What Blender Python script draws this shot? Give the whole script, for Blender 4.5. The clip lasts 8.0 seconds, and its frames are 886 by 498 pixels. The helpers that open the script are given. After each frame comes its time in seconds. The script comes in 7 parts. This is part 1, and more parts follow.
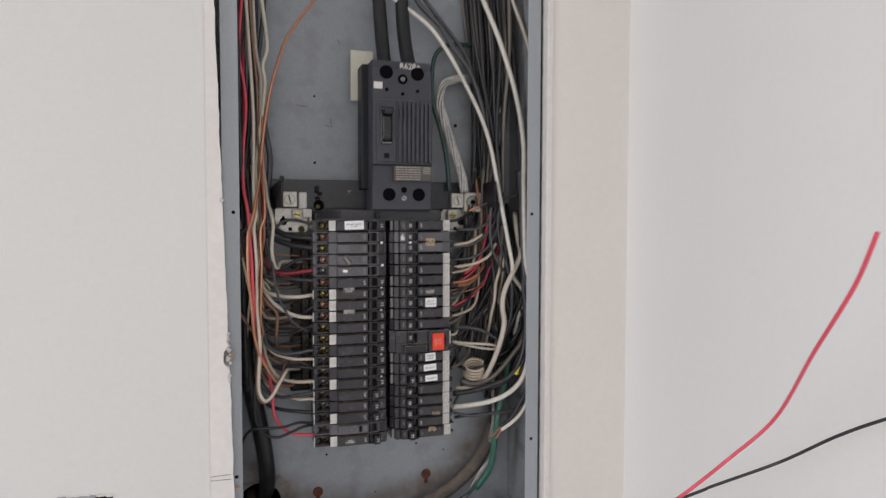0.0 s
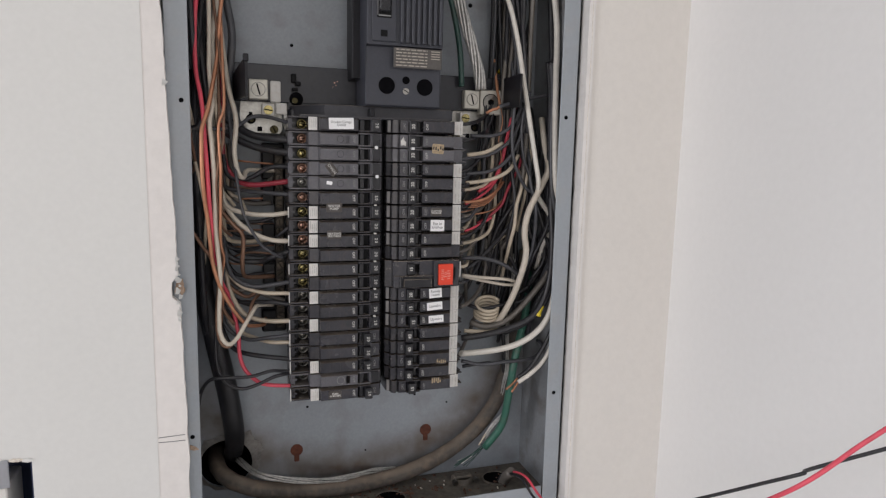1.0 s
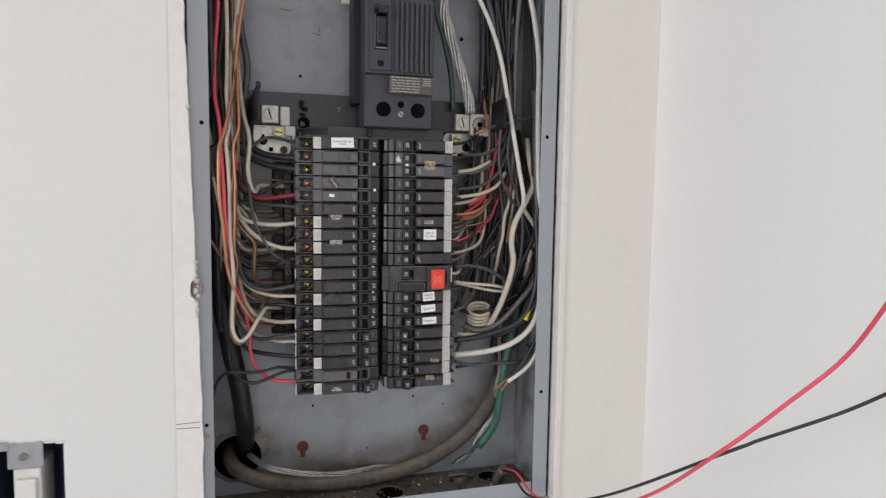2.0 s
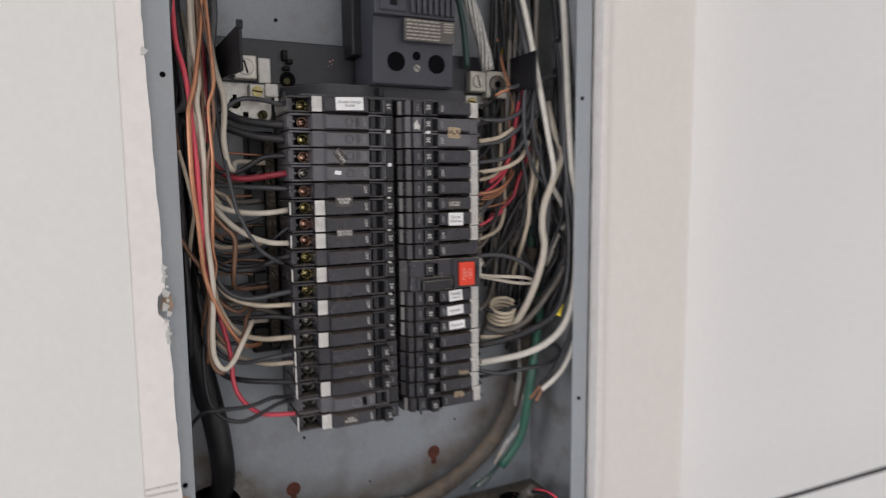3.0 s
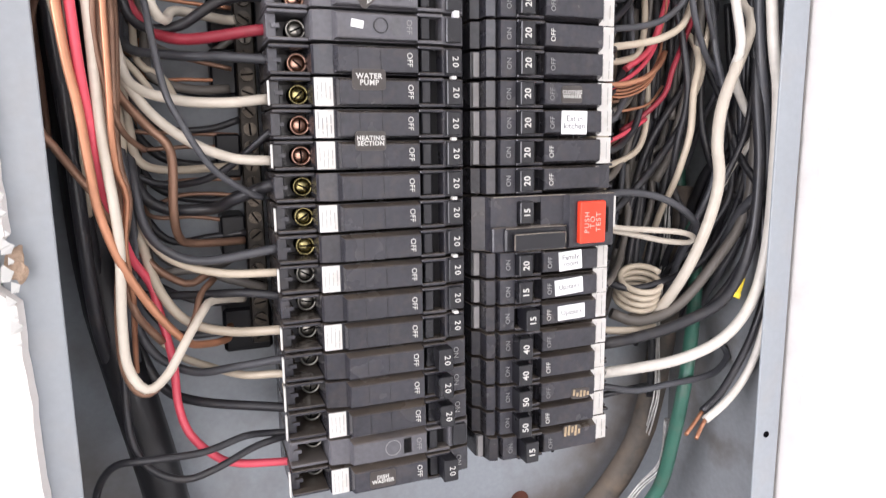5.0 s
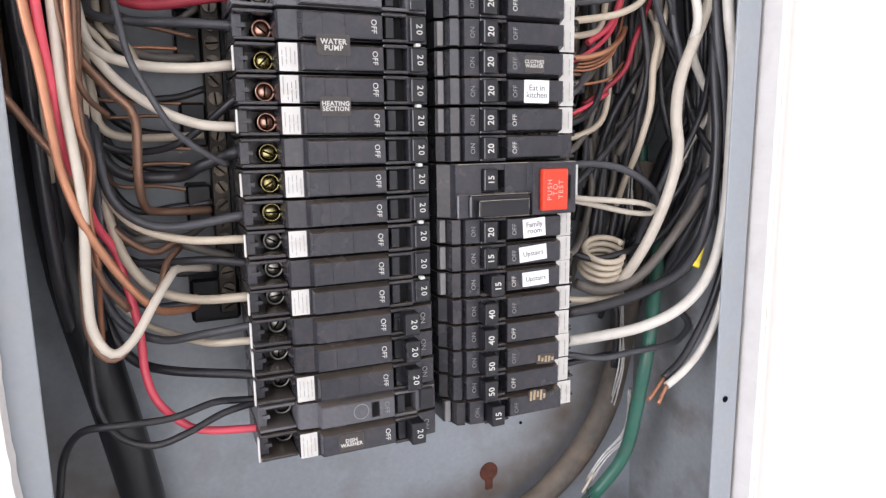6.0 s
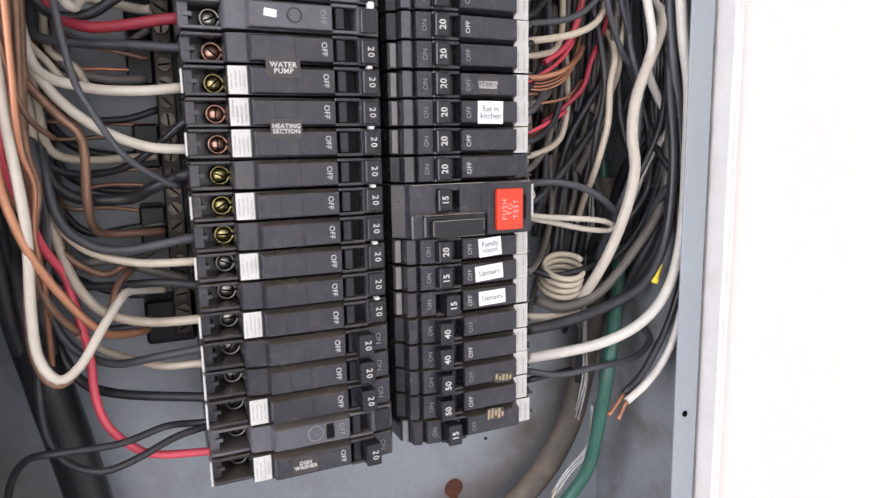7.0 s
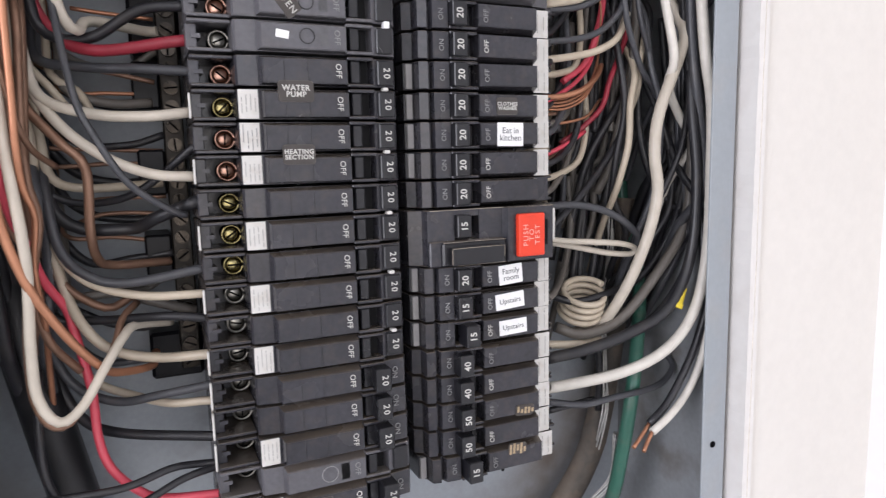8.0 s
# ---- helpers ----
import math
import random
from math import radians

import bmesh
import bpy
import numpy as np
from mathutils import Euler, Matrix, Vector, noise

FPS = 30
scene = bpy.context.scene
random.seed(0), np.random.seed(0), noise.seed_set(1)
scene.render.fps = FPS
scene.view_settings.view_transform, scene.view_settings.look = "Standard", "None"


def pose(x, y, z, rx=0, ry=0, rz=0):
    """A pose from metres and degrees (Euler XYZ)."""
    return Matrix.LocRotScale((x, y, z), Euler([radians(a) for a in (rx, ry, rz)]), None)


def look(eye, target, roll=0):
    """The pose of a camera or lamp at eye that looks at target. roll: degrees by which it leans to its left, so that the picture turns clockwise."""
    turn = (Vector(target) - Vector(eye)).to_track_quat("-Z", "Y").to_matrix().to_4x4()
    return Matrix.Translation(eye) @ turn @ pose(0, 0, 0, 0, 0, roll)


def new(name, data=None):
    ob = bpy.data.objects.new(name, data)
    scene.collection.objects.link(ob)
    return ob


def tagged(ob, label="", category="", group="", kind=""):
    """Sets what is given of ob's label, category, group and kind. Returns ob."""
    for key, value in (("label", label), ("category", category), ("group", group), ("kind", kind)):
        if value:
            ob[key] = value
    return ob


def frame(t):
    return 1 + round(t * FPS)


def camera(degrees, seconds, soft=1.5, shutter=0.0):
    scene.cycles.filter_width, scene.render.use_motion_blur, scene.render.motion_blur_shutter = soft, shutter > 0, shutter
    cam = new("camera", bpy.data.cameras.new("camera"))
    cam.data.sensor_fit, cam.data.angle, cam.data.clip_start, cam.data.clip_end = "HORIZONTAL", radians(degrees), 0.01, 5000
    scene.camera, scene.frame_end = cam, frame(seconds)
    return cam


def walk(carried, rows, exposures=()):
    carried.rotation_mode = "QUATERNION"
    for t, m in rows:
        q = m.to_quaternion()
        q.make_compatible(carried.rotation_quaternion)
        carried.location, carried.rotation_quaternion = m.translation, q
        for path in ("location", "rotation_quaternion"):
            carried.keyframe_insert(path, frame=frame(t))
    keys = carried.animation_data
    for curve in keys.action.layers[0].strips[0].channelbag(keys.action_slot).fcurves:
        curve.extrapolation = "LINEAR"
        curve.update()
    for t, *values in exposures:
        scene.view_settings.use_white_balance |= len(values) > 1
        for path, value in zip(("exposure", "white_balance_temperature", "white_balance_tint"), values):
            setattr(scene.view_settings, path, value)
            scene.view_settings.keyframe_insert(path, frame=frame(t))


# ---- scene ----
cam = camera(68.4, 8.0, soft=1.25, shutter=0.4)
PATH = [
    (0, (-0.153, -0.721, 1.578), (0.445, 1.185, 1.487), 0.1),
    (0.5, (-0.134, -0.653, 1.565), (0.379, 1.269, 1.363), -0.7),
    (1, (-0.124, -0.57, 1.546), (0.498, 1.31, 1.262), 1.3),
    (1.5, (-0.127, -0.61, 1.534), (0.439, 1.299, 1.35), 0.3),
    (1.7, (-0.109, -0.648, 1.525), (0.405, 1.278, 1.37), 0.4),
    (2.8, (-0.179, -0.523, 1.521), (0.687, 1.264, 1.285), 0.7),
    (3, (-0.19, -0.474, 1.517), (0.698, 1.304, 1.295), -0.5),
    (3.2, (-0.18, -0.408, 1.515), (0.689, 1.381, 1.303), -1.2),
    (3.3, (-0.162, -0.37, 1.518), (0.696, 1.425, 1.322), -2.6),
    (3.5, (-0.124, -0.31, 1.516), (0.669, 1.523, 1.411), -3.9),
    (3.8, (-0.107, -0.246, 1.516), (0.634, 1.606, 1.373), -4.0),
    (4.2, (-0.109, -0.243, 1.526), (0.639, 1.604, 1.351), -2.1),
    (4.6, (-0.102, -0.257, 1.505), (0.601, 1.601, 1.269), -1.2),
    (5, (-0.104, -0.261, 1.474), (0.592, 1.586, 1.15), -0.7),
    (6.3, (-0.103, -0.271, 1.461), (0.681, 1.538, 1.126), -0.9),
    (6.5, (-0.101, -0.272, 1.465), (0.682, 1.537, 1.128), -1.0),
    (7, (-0.091, -0.274, 1.467), (0.725, 1.525, 1.154), -0.9),
    (7.5, (-0.084, -0.262, 1.469), (0.756, 1.531, 1.189), -1.0),
    (8, (-0.092, -0.258, 1.471), (0.722, 1.548, 1.203), -1.4),
]
EXPOSURES = [(0, -0.6, 6450, 14), (0.5, -0.72, 6450, 14), (1.0, -0.58, 6450, 14), (1.5, -0.4, 6400, 13), (3.0, -0.5, 6450, 14), (3.5, -0.24, 6450, 15), (4.2, 0.57, 6400, 17), (5.0, 0.72, 6350, 17), (6.5, 0.35, 6200, 16), (7.0, 0.37, 6200, 16), (7.5, 0.18, 6200, 16), (8, 0.15, 6200, 16)]
walk(cam, [(t, look(eye, target, roll)) for t, eye, target, roll in PATH], EXPOSURES)

# ---------------------------------------------------------------- light
world = bpy.data.worlds.new("sky_world")
scene.world = world
world.use_nodes = True
wn = world.node_tree.nodes
sky = wn.new("ShaderNodeTexSky")
sky.sky_type = "NISHITA"
sky.sun_disc = False
sky.sun_elevation, sky.sun_rotation = radians(40), radians(200)
world.node_tree.links.new(sky.outputs[0], wn["Background"].inputs[0])
wn["Background"].inputs[1].default_value = 0.1


# Area lamps added out of view, one in each made-up window opening.
def added_area_light(name, m, w, h, watts, colour):
    data = bpy.data.lights.new(name, "AREA")
    data.shape, data.size, data.size_y, data.energy, data.color = "RECTANGLE", w, h, watts, colour
    ob = new(name, data)
    ob.matrix_world = m
    return ob


added_area_light("daylight_rear_window", look((-0.75, -2.56, 1.62), (-0.75, 0, 1.5)), 1.9, 1.36, 16, (1.0, 0.98, 0.96))
added_area_light("daylight_side_window", look((-2.26, -1.1, 1.62), (0, -1.1, 1.5)), 1.1, 1.16, 33, (0.98, 0.98, 1.0))

# ---------------------------------------------------------------- materials
def material(name, colour, rough=0.5, metal=0.0, vary=0.15, grain=60.0, blotch=6.0, bump=0.1, dirt=None, dirt_amount=0.0, per_object=0.0, coat=0.0, dust=None, specular=0.5):
    """Base colour broken at two scales, with an optional dirt tint, uneven gloss and fine relief."""
    m = bpy.data.materials.new(name)
    m.use_nodes = True
    nt = m.node_tree
    n, link = nt.nodes, nt.links.new
    bsdf = n["Principled BSDF"]
    bsdf.inputs["Metallic"].default_value = metal
    bsdf.inputs["Coat Weight"].default_value = coat
    bsdf.inputs["Specular IOR Level"].default_value = specular
    co = n.new("ShaderNodeTexCoord")
    fine, wide = n.new("ShaderNodeTexNoise"), n.new("ShaderNodeTexNoise")
    geo = n.new("ShaderNodeNewGeometry")
    fine.inputs["Scale"].default_value, fine.inputs["Detail"].default_value = grain, 6
    wide.inputs["Scale"].default_value, wide.inputs["Detail"].default_value = blotch, 4
    link(geo.outputs["Position"], fine.inputs["Vector"])
    link(geo.outputs["Position"], wide.inputs["Vector"])
    both = n.new("ShaderNodeMath")
    both.operation = "ADD"
    link(fine.outputs["Fac"], both.inputs[0])
    link(wide.outputs["Fac"], both.inputs[1])
    ramp = n.new("ShaderNodeMapRange")
    ramp.inputs["From Min"].default_value, ramp.inputs["From Max"].default_value = 0.65, 1.35
    ramp.inputs["To Min"].default_value, ramp.inputs["To Max"].default_value = 1 - vary, 1 + vary
    link(both.outputs[0], ramp.inputs["Value"])
    factor = ramp.outputs["Result"]
    if per_object:
        info, rnd, mul = n.new("ShaderNodeObjectInfo"), n.new("ShaderNodeMapRange"), n.new("ShaderNodeMath")
        rnd.inputs["To Min"].default_value, rnd.inputs["To Max"].default_value = 1 - per_object, 1 + per_object
        link(info.outputs["Random"], rnd.inputs["Value"])
        mul.operation = "MULTIPLY"
        link(factor, mul.inputs[0])
        link(rnd.outputs["Result"], mul.inputs[1])
        factor = mul.outputs[0]
    scale = n.new("ShaderNodeVectorMath")
    scale.operation = "SCALE"
    scale.inputs[0].default_value = colour
    link(factor, scale.inputs["Scale"])
    out = scale.outputs[0]
    if dirt:
        mask, mix = n.new("ShaderNodeTexNoise"), n.new("ShaderNodeMix")
        mask.inputs["Scale"].default_value, mask.inputs["Detail"].default_value = blotch * 4, 8
        link(geo.outputs["Position"], mask.inputs["Vector"])
        step = n.new("ShaderNodeMapRange")
        step.inputs["From Min"].default_value, step.inputs["From Max"].default_value = 0.5, 0.75
        step.inputs["To Max"].default_value = dirt_amount
        link(mask.outputs["Fac"], step.inputs["Value"])
        mix.data_type = "RGBA"
        link(step.outputs["Result"], mix.inputs[0])
        link(out, mix.inputs[6])
        mix.inputs[7].default_value = (*dirt, 1)
        out = mix.outputs[2]
    if dust:
        up, lie, thick, mix = n.new("ShaderNodeSeparateXYZ"), n.new("ShaderNodeMapRange"), n.new("ShaderNodeMath"), n.new("ShaderNodeMix")
        link(geo.outputs["Normal"], up.inputs[0])
        lie.inputs["From Min"].default_value, lie.inputs["From Max"].default_value = 0.35, 0.9
        link(up.outputs["Z"], lie.inputs["Value"])
        thick.operation = "MULTIPLY"
        link(lie.outputs["Result"], thick.inputs[0])
        link(wide.outputs["Fac"], thick.inputs[1])
        mix.data_type = "RGBA"
        link(thick.outputs[0], mix.inputs[0])
        link(out, mix.inputs[6])
        mix.inputs[7].default_value = (*dust, 1)
        out = mix.outputs[2]
    link(out, bsdf.inputs["Base Color"])
    gloss = n.new("ShaderNodeMapRange")
    gloss.inputs["To Min"].default_value, gloss.inputs["To Max"].default_value = max(rough - 0.12, 0.05), min(rough + 0.12, 1)
    link(wide.outputs["Fac"], gloss.inputs["Value"])
    link(gloss.outputs["Result"], bsdf.inputs["Roughness"])
    if bump:
        b = n.new("ShaderNodeBump")
        b.inputs["Strength"].default_value, b.inputs["Distance"].default_value = bump, 0.001
        link(fine.outputs["Fac"], b.inputs["Height"])
        link(b.outputs["Normal"], bsdf.inputs["Normal"])
    return m


DRYWALL = material("painted_drywall", (0.755, 0.752, 0.728), 0.75, vary=0.025, grain=220, blotch=3, bump=0.12)
# Paler than DRYWALL: the stronger light on this wall is in the colour.
SIDE_LIT_PAINT = material("side_wall_lit_paint", (0.85, 0.845, 0.835), 0.7, vary=0.02, grain=160, blotch=2.5, bump=0.12)
STRIP = material("cream_painted_board", (0.80, 0.765, 0.72), 0.7, vary=0.03, grain=160, blotch=5, bump=0.12)
TAPE = material("joint_compound_strip", (0.80, 0.765, 0.735), 0.8, vary=0.05, grain=140, blotch=14, bump=0.3)
GYPSUM = material("broken_gypsum", (0.74, 0.68, 0.60), 0.95, vary=0.3, grain=500, blotch=90, bump=0.9)
CASING = material("white_casing_paint", (0.80, 0.775, 0.75), 0.5, vary=0.04, grain=120, blotch=18, bump=0.25, dirt=(0.45, 0.36, 0.30), dirt_amount=0.15)
STEEL = material("grey_enamel_steel", (0.305, 0.332, 0.362), 0.42, vary=0.09, grain=400, blotch=9, bump=0.06, dirt=(0.17, 0.15, 0.135), dirt_amount=0.45)


def grime_shade_band(m, x, z, radius, width, top, colour, amount):
    """A brown stain band with the cable's shade put into the colour, along an arc below the height top."""
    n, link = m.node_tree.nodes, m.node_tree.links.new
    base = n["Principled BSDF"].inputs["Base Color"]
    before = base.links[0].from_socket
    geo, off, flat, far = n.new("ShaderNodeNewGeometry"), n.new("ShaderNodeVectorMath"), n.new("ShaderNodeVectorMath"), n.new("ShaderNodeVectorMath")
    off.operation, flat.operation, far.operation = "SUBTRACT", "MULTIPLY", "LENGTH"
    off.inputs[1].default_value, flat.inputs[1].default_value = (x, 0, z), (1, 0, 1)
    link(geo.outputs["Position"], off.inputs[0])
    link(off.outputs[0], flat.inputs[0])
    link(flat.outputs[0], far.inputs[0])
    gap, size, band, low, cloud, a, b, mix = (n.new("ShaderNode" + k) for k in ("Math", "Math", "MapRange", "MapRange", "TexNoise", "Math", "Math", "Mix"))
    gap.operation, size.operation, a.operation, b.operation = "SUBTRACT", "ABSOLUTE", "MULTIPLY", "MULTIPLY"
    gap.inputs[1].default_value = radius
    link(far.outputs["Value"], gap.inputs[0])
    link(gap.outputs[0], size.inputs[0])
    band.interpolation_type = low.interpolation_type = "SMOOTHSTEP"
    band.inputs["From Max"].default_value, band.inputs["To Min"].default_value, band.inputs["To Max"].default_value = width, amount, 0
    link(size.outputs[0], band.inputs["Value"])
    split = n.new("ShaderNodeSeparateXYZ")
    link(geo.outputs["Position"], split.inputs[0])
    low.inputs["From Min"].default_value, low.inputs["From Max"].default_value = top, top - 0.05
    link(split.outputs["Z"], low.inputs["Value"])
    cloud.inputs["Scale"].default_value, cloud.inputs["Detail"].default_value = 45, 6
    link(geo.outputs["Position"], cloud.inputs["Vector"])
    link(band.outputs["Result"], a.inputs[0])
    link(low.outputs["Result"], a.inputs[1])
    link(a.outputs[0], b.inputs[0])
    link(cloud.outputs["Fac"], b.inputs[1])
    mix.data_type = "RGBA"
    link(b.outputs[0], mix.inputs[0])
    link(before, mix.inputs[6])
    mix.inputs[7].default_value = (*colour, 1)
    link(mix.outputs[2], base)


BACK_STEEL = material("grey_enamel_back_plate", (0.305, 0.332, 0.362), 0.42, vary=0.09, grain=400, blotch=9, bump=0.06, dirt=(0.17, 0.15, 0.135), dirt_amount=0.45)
# Stain and the sleeved cable's shade on the back plate, both in the colour.
grime_shade_band(BACK_STEEL, 0.0, 1.405, 0.192, 0.036, 1.36, (0.125, 0.098, 0.078), 1.4)
# Brown dirt, and a base darker than STEEL that carries the far side's shade.
SIDE_STEEL = material("grimy_shaded_enamel_steel", (0.25, 0.262, 0.276), 0.5, vary=0.12, grain=300, blotch=10, bump=0.08, dirt=(0.11, 0.09, 0.075), dirt_amount=0.7)
FLANGE = material("grey_enamel_flange", (0.34, 0.37, 0.40), 0.4, vary=0.06, grain=300, blotch=14, bump=0.06, dirt=(0.42, 0.33, 0.24), dirt_amount=0.12)
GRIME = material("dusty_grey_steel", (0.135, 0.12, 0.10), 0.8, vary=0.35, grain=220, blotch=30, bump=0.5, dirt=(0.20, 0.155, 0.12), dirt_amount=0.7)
BREAKER = material("black_moulded_plastic", (0.033, 0.0325, 0.040), 0.25, vary=0.3, grain=500, blotch=40, bump=0.05, dirt=(0.085, 0.07, 0.058), dirt_amount=0.3, per_object=0.12, dust=(0.17, 0.135, 0.10))
BREAKER_OLD = material("faded_grey_plastic", (0.105, 0.103, 0.115), 0.4, vary=0.2, grain=500, blotch=40, bump=0.05, dirt=(0.10, 0.085, 0.07), dirt_amount=0.2, per_object=0.1, dust=(0.17, 0.135, 0.10))
HANDLE = material("handle_black_plastic", (0.011, 0.011, 0.014), 0.3, vary=0.2, grain=400, blotch=50, bump=0.03)
# Near-black: shade in wells, slots and gaps put into the colour; also black parts.
WELL = material("black_and_well_shade", (0.004, 0.004, 0.005), 0.6, vary=0.2, bump=0.0, specular=0.2)
MAIN = material("main_breaker_plastic", (0.040, 0.043, 0.056), 0.5, vary=0.15, grain=700, blotch=25, bump=0.1, dirt=(0.06, 0.055, 0.05), dirt_amount=0.15, dust=(0.24, 0.21, 0.18))
BRACKET = material("black_insulator_plate", (0.020, 0.021, 0.027), 0.34, vary=0.3, grain=200, blotch=20, bump=0.05, dirt=(0.05, 0.044, 0.04), dirt_amount=0.2, specular=0.45)
STAND_OFF = material("black_stand_off", (0.007, 0.007, 0.009), 0.4, vary=0.3, grain=200, blotch=20, bump=0.05, specular=0.25)
BASE = material("black_moulded_base", (0.009, 0.009, 0.012), 0.45, vary=0.2, grain=300, blotch=25, bump=0.05, specular=0.3)
COVER = material("charcoal_bus_cover", (0.034, 0.035, 0.043), 0.45, vary=0.2, grain=300, blotch=30, bump=0.08, dirt=(0.10, 0.085, 0.07), dirt_amount=0.25, dust=(0.22, 0.18, 0.145))
BAR_SCREW = material("browned_bar_screw", (0.055, 0.046, 0.037), 0.3, metal=0.8, vary=0.35, grain=400, blotch=100, bump=0.1, per_object=0.3)
DEVICE_LABEL = material("white_paper_label", (0.68, 0.665, 0.635), 0.6, vary=0.05, grain=300, blotch=60, bump=0.05, dirt=(0.45, 0.38, 0.30), dirt_amount=0.35)
STICKER = material("bright_white_sticker", (0.86, 0.86, 0.86), 0.5, vary=0.02, grain=300, blotch=60, bump=0.02)
PRINT_WHITE = material("white_print", (0.60, 0.59, 0.56), 0.6, vary=0.1, grain=500, bump=0.0)
PRINT_DIM = material("worn_grey_print", (0.26, 0.26, 0.26), 0.6, vary=0.25, grain=500, bump=0.0)
PRINT_FAINT = material("faint_print", (0.38, 0.37, 0.36), 0.6, vary=0.2, grain=500, bump=0.0)
PRINT_TAN = material("tan_fine_print", (0.40, 0.36, 0.31), 0.6, vary=0.2, grain=500, bump=0.0)
PRINT_DARK = material("dark_print", (0.10, 0.10, 0.11), 0.6, vary=0.1, grain=500, bump=0.0)
DECAL_EDGE = material("worn_decal_edge", (0.085, 0.075, 0.068), 0.5, vary=0.25, grain=400, blotch=60, bump=0.05)
DECAL = material("dark_embossed_decal", (0.05, 0.042, 0.038), 0.4, vary=0.2, grain=400, blotch=60, bump=0.05)
DECAL_TAN = material("worn_tan_decal", (0.42, 0.32, 0.20), 0.6, vary=0.35, grain=600, blotch=150, bump=0.1)
TEST_RED = material("red_test_button", (0.80, 0.055, 0.02), 0.35, vary=0.06, grain=300, blotch=60, bump=0.03)
BRASS = material("yellowed_zinc_screw", (0.31, 0.265, 0.125), 0.26, metal=1.0, vary=0.2, grain=500, blotch=120, bump=0.1, per_object=0.25)
COPPERY = material("copper_screw", (0.46, 0.28, 0.215), 0.3, metal=1.0, vary=0.2, grain=500, blotch=120, bump=0.1, per_object=0.2)
BRASS_DARK = material("shaded_brass_screw", (0.05, 0.044, 0.024), 0.3, metal=1.0, vary=0.3, grain=700, blotch=200, bump=0.15, per_object=0.3)
ZINC = material("dull_zinc_screw", (0.31, 0.30, 0.275), 0.33, metal=1.0, vary=0.2, grain=500, blotch=120, bump=0.1, per_object=0.2)
PLATE = material("dull_plated_steel", (0.58, 0.57, 0.53), 0.4, metal=0.5, vary=0.2, grain=300, blotch=50, bump=0.12, dirt=(0.14, 0.12, 0.10), dirt_amount=0.5)
ALUMINIUM = material("aluminium_lug", (0.56, 0.54, 0.48), 0.45, metal=0.4, vary=0.1, grain=300, blotch=60, bump=0.1)
STRAND = material("aluminium_strand", (0.54, 0.53, 0.51), 0.45, metal=0.6, vary=0.35, grain=300, blotch=60, bump=0.1)
BAR = material("tarnished_neutral_bar", (0.03, 0.026, 0.022), 0.45, metal=0.7, vary=0.3, grain=300, blotch=60, bump=0.2)
RUST = material("rusty_keyhole", (0.105, 0.034, 0.02), 0.9, vary=0.35, grain=300, blotch=80, bump=0.4)
# Near-black: the shade inside holes, slots and bores is put into this colour.
HOLE = material("hole_shade", (0.004, 0.004, 0.005), 0.9, vary=0.1, bump=0.0, specular=0.05)
SWITCH_BOX = material("navy_plastic_box", (0.034, 0.048, 0.105), 0.5, vary=0.15, grain=200, bump=0.05)
BROWN_GYPSUM = material("crushed_brown_gypsum", (0.40, 0.29, 0.21), 0.95, vary=0.4, grain=500, blotch=90, bump=0.9)
YOKE = material("zinc_yoke", (0.40, 0.41, 0.44), 0.45, metal=0.6, vary=0.12, grain=150, blotch=40, bump=0.15)
SWITCH_WHITE = material("ivory_switch_plastic", (0.74, 0.72, 0.68), 0.4, vary=0.05, grain=150, bump=0.05)
FLOOR = material("concrete_floor", (0.33, 0.32, 0.31), 0.8, vary=0.15, grain=40, blotch=2, bump=0.3)
WINDOW_FRAME = material("white_window_frame", (0.8, 0.8, 0.79), 0.4, vary=0.03, bump=0.03)
WORN_PATCH = material("worn_patch", (0.11, 0.11, 0.115), 0.6, vary=0.3, grain=400, bump=0.0)
SEAM = material("moulded_seam", (0.014, 0.014, 0.017), 0.5, vary=0.2, bump=0.0)
EDGE_TAG = material("grey_edge_tag", (0.31, 0.30, 0.30), 0.6, vary=0.15, grain=300, bump=0.05)

def insulation(name, colour, rough=0.38, vary=0.1, dirt=(0.10, 0.08, 0.06), amount=0.25):
    return material(name, colour, rough, vary=vary, grain=160, blotch=25, bump=0.04, dirt=dirt, dirt_amount=amount, per_object=0.1)

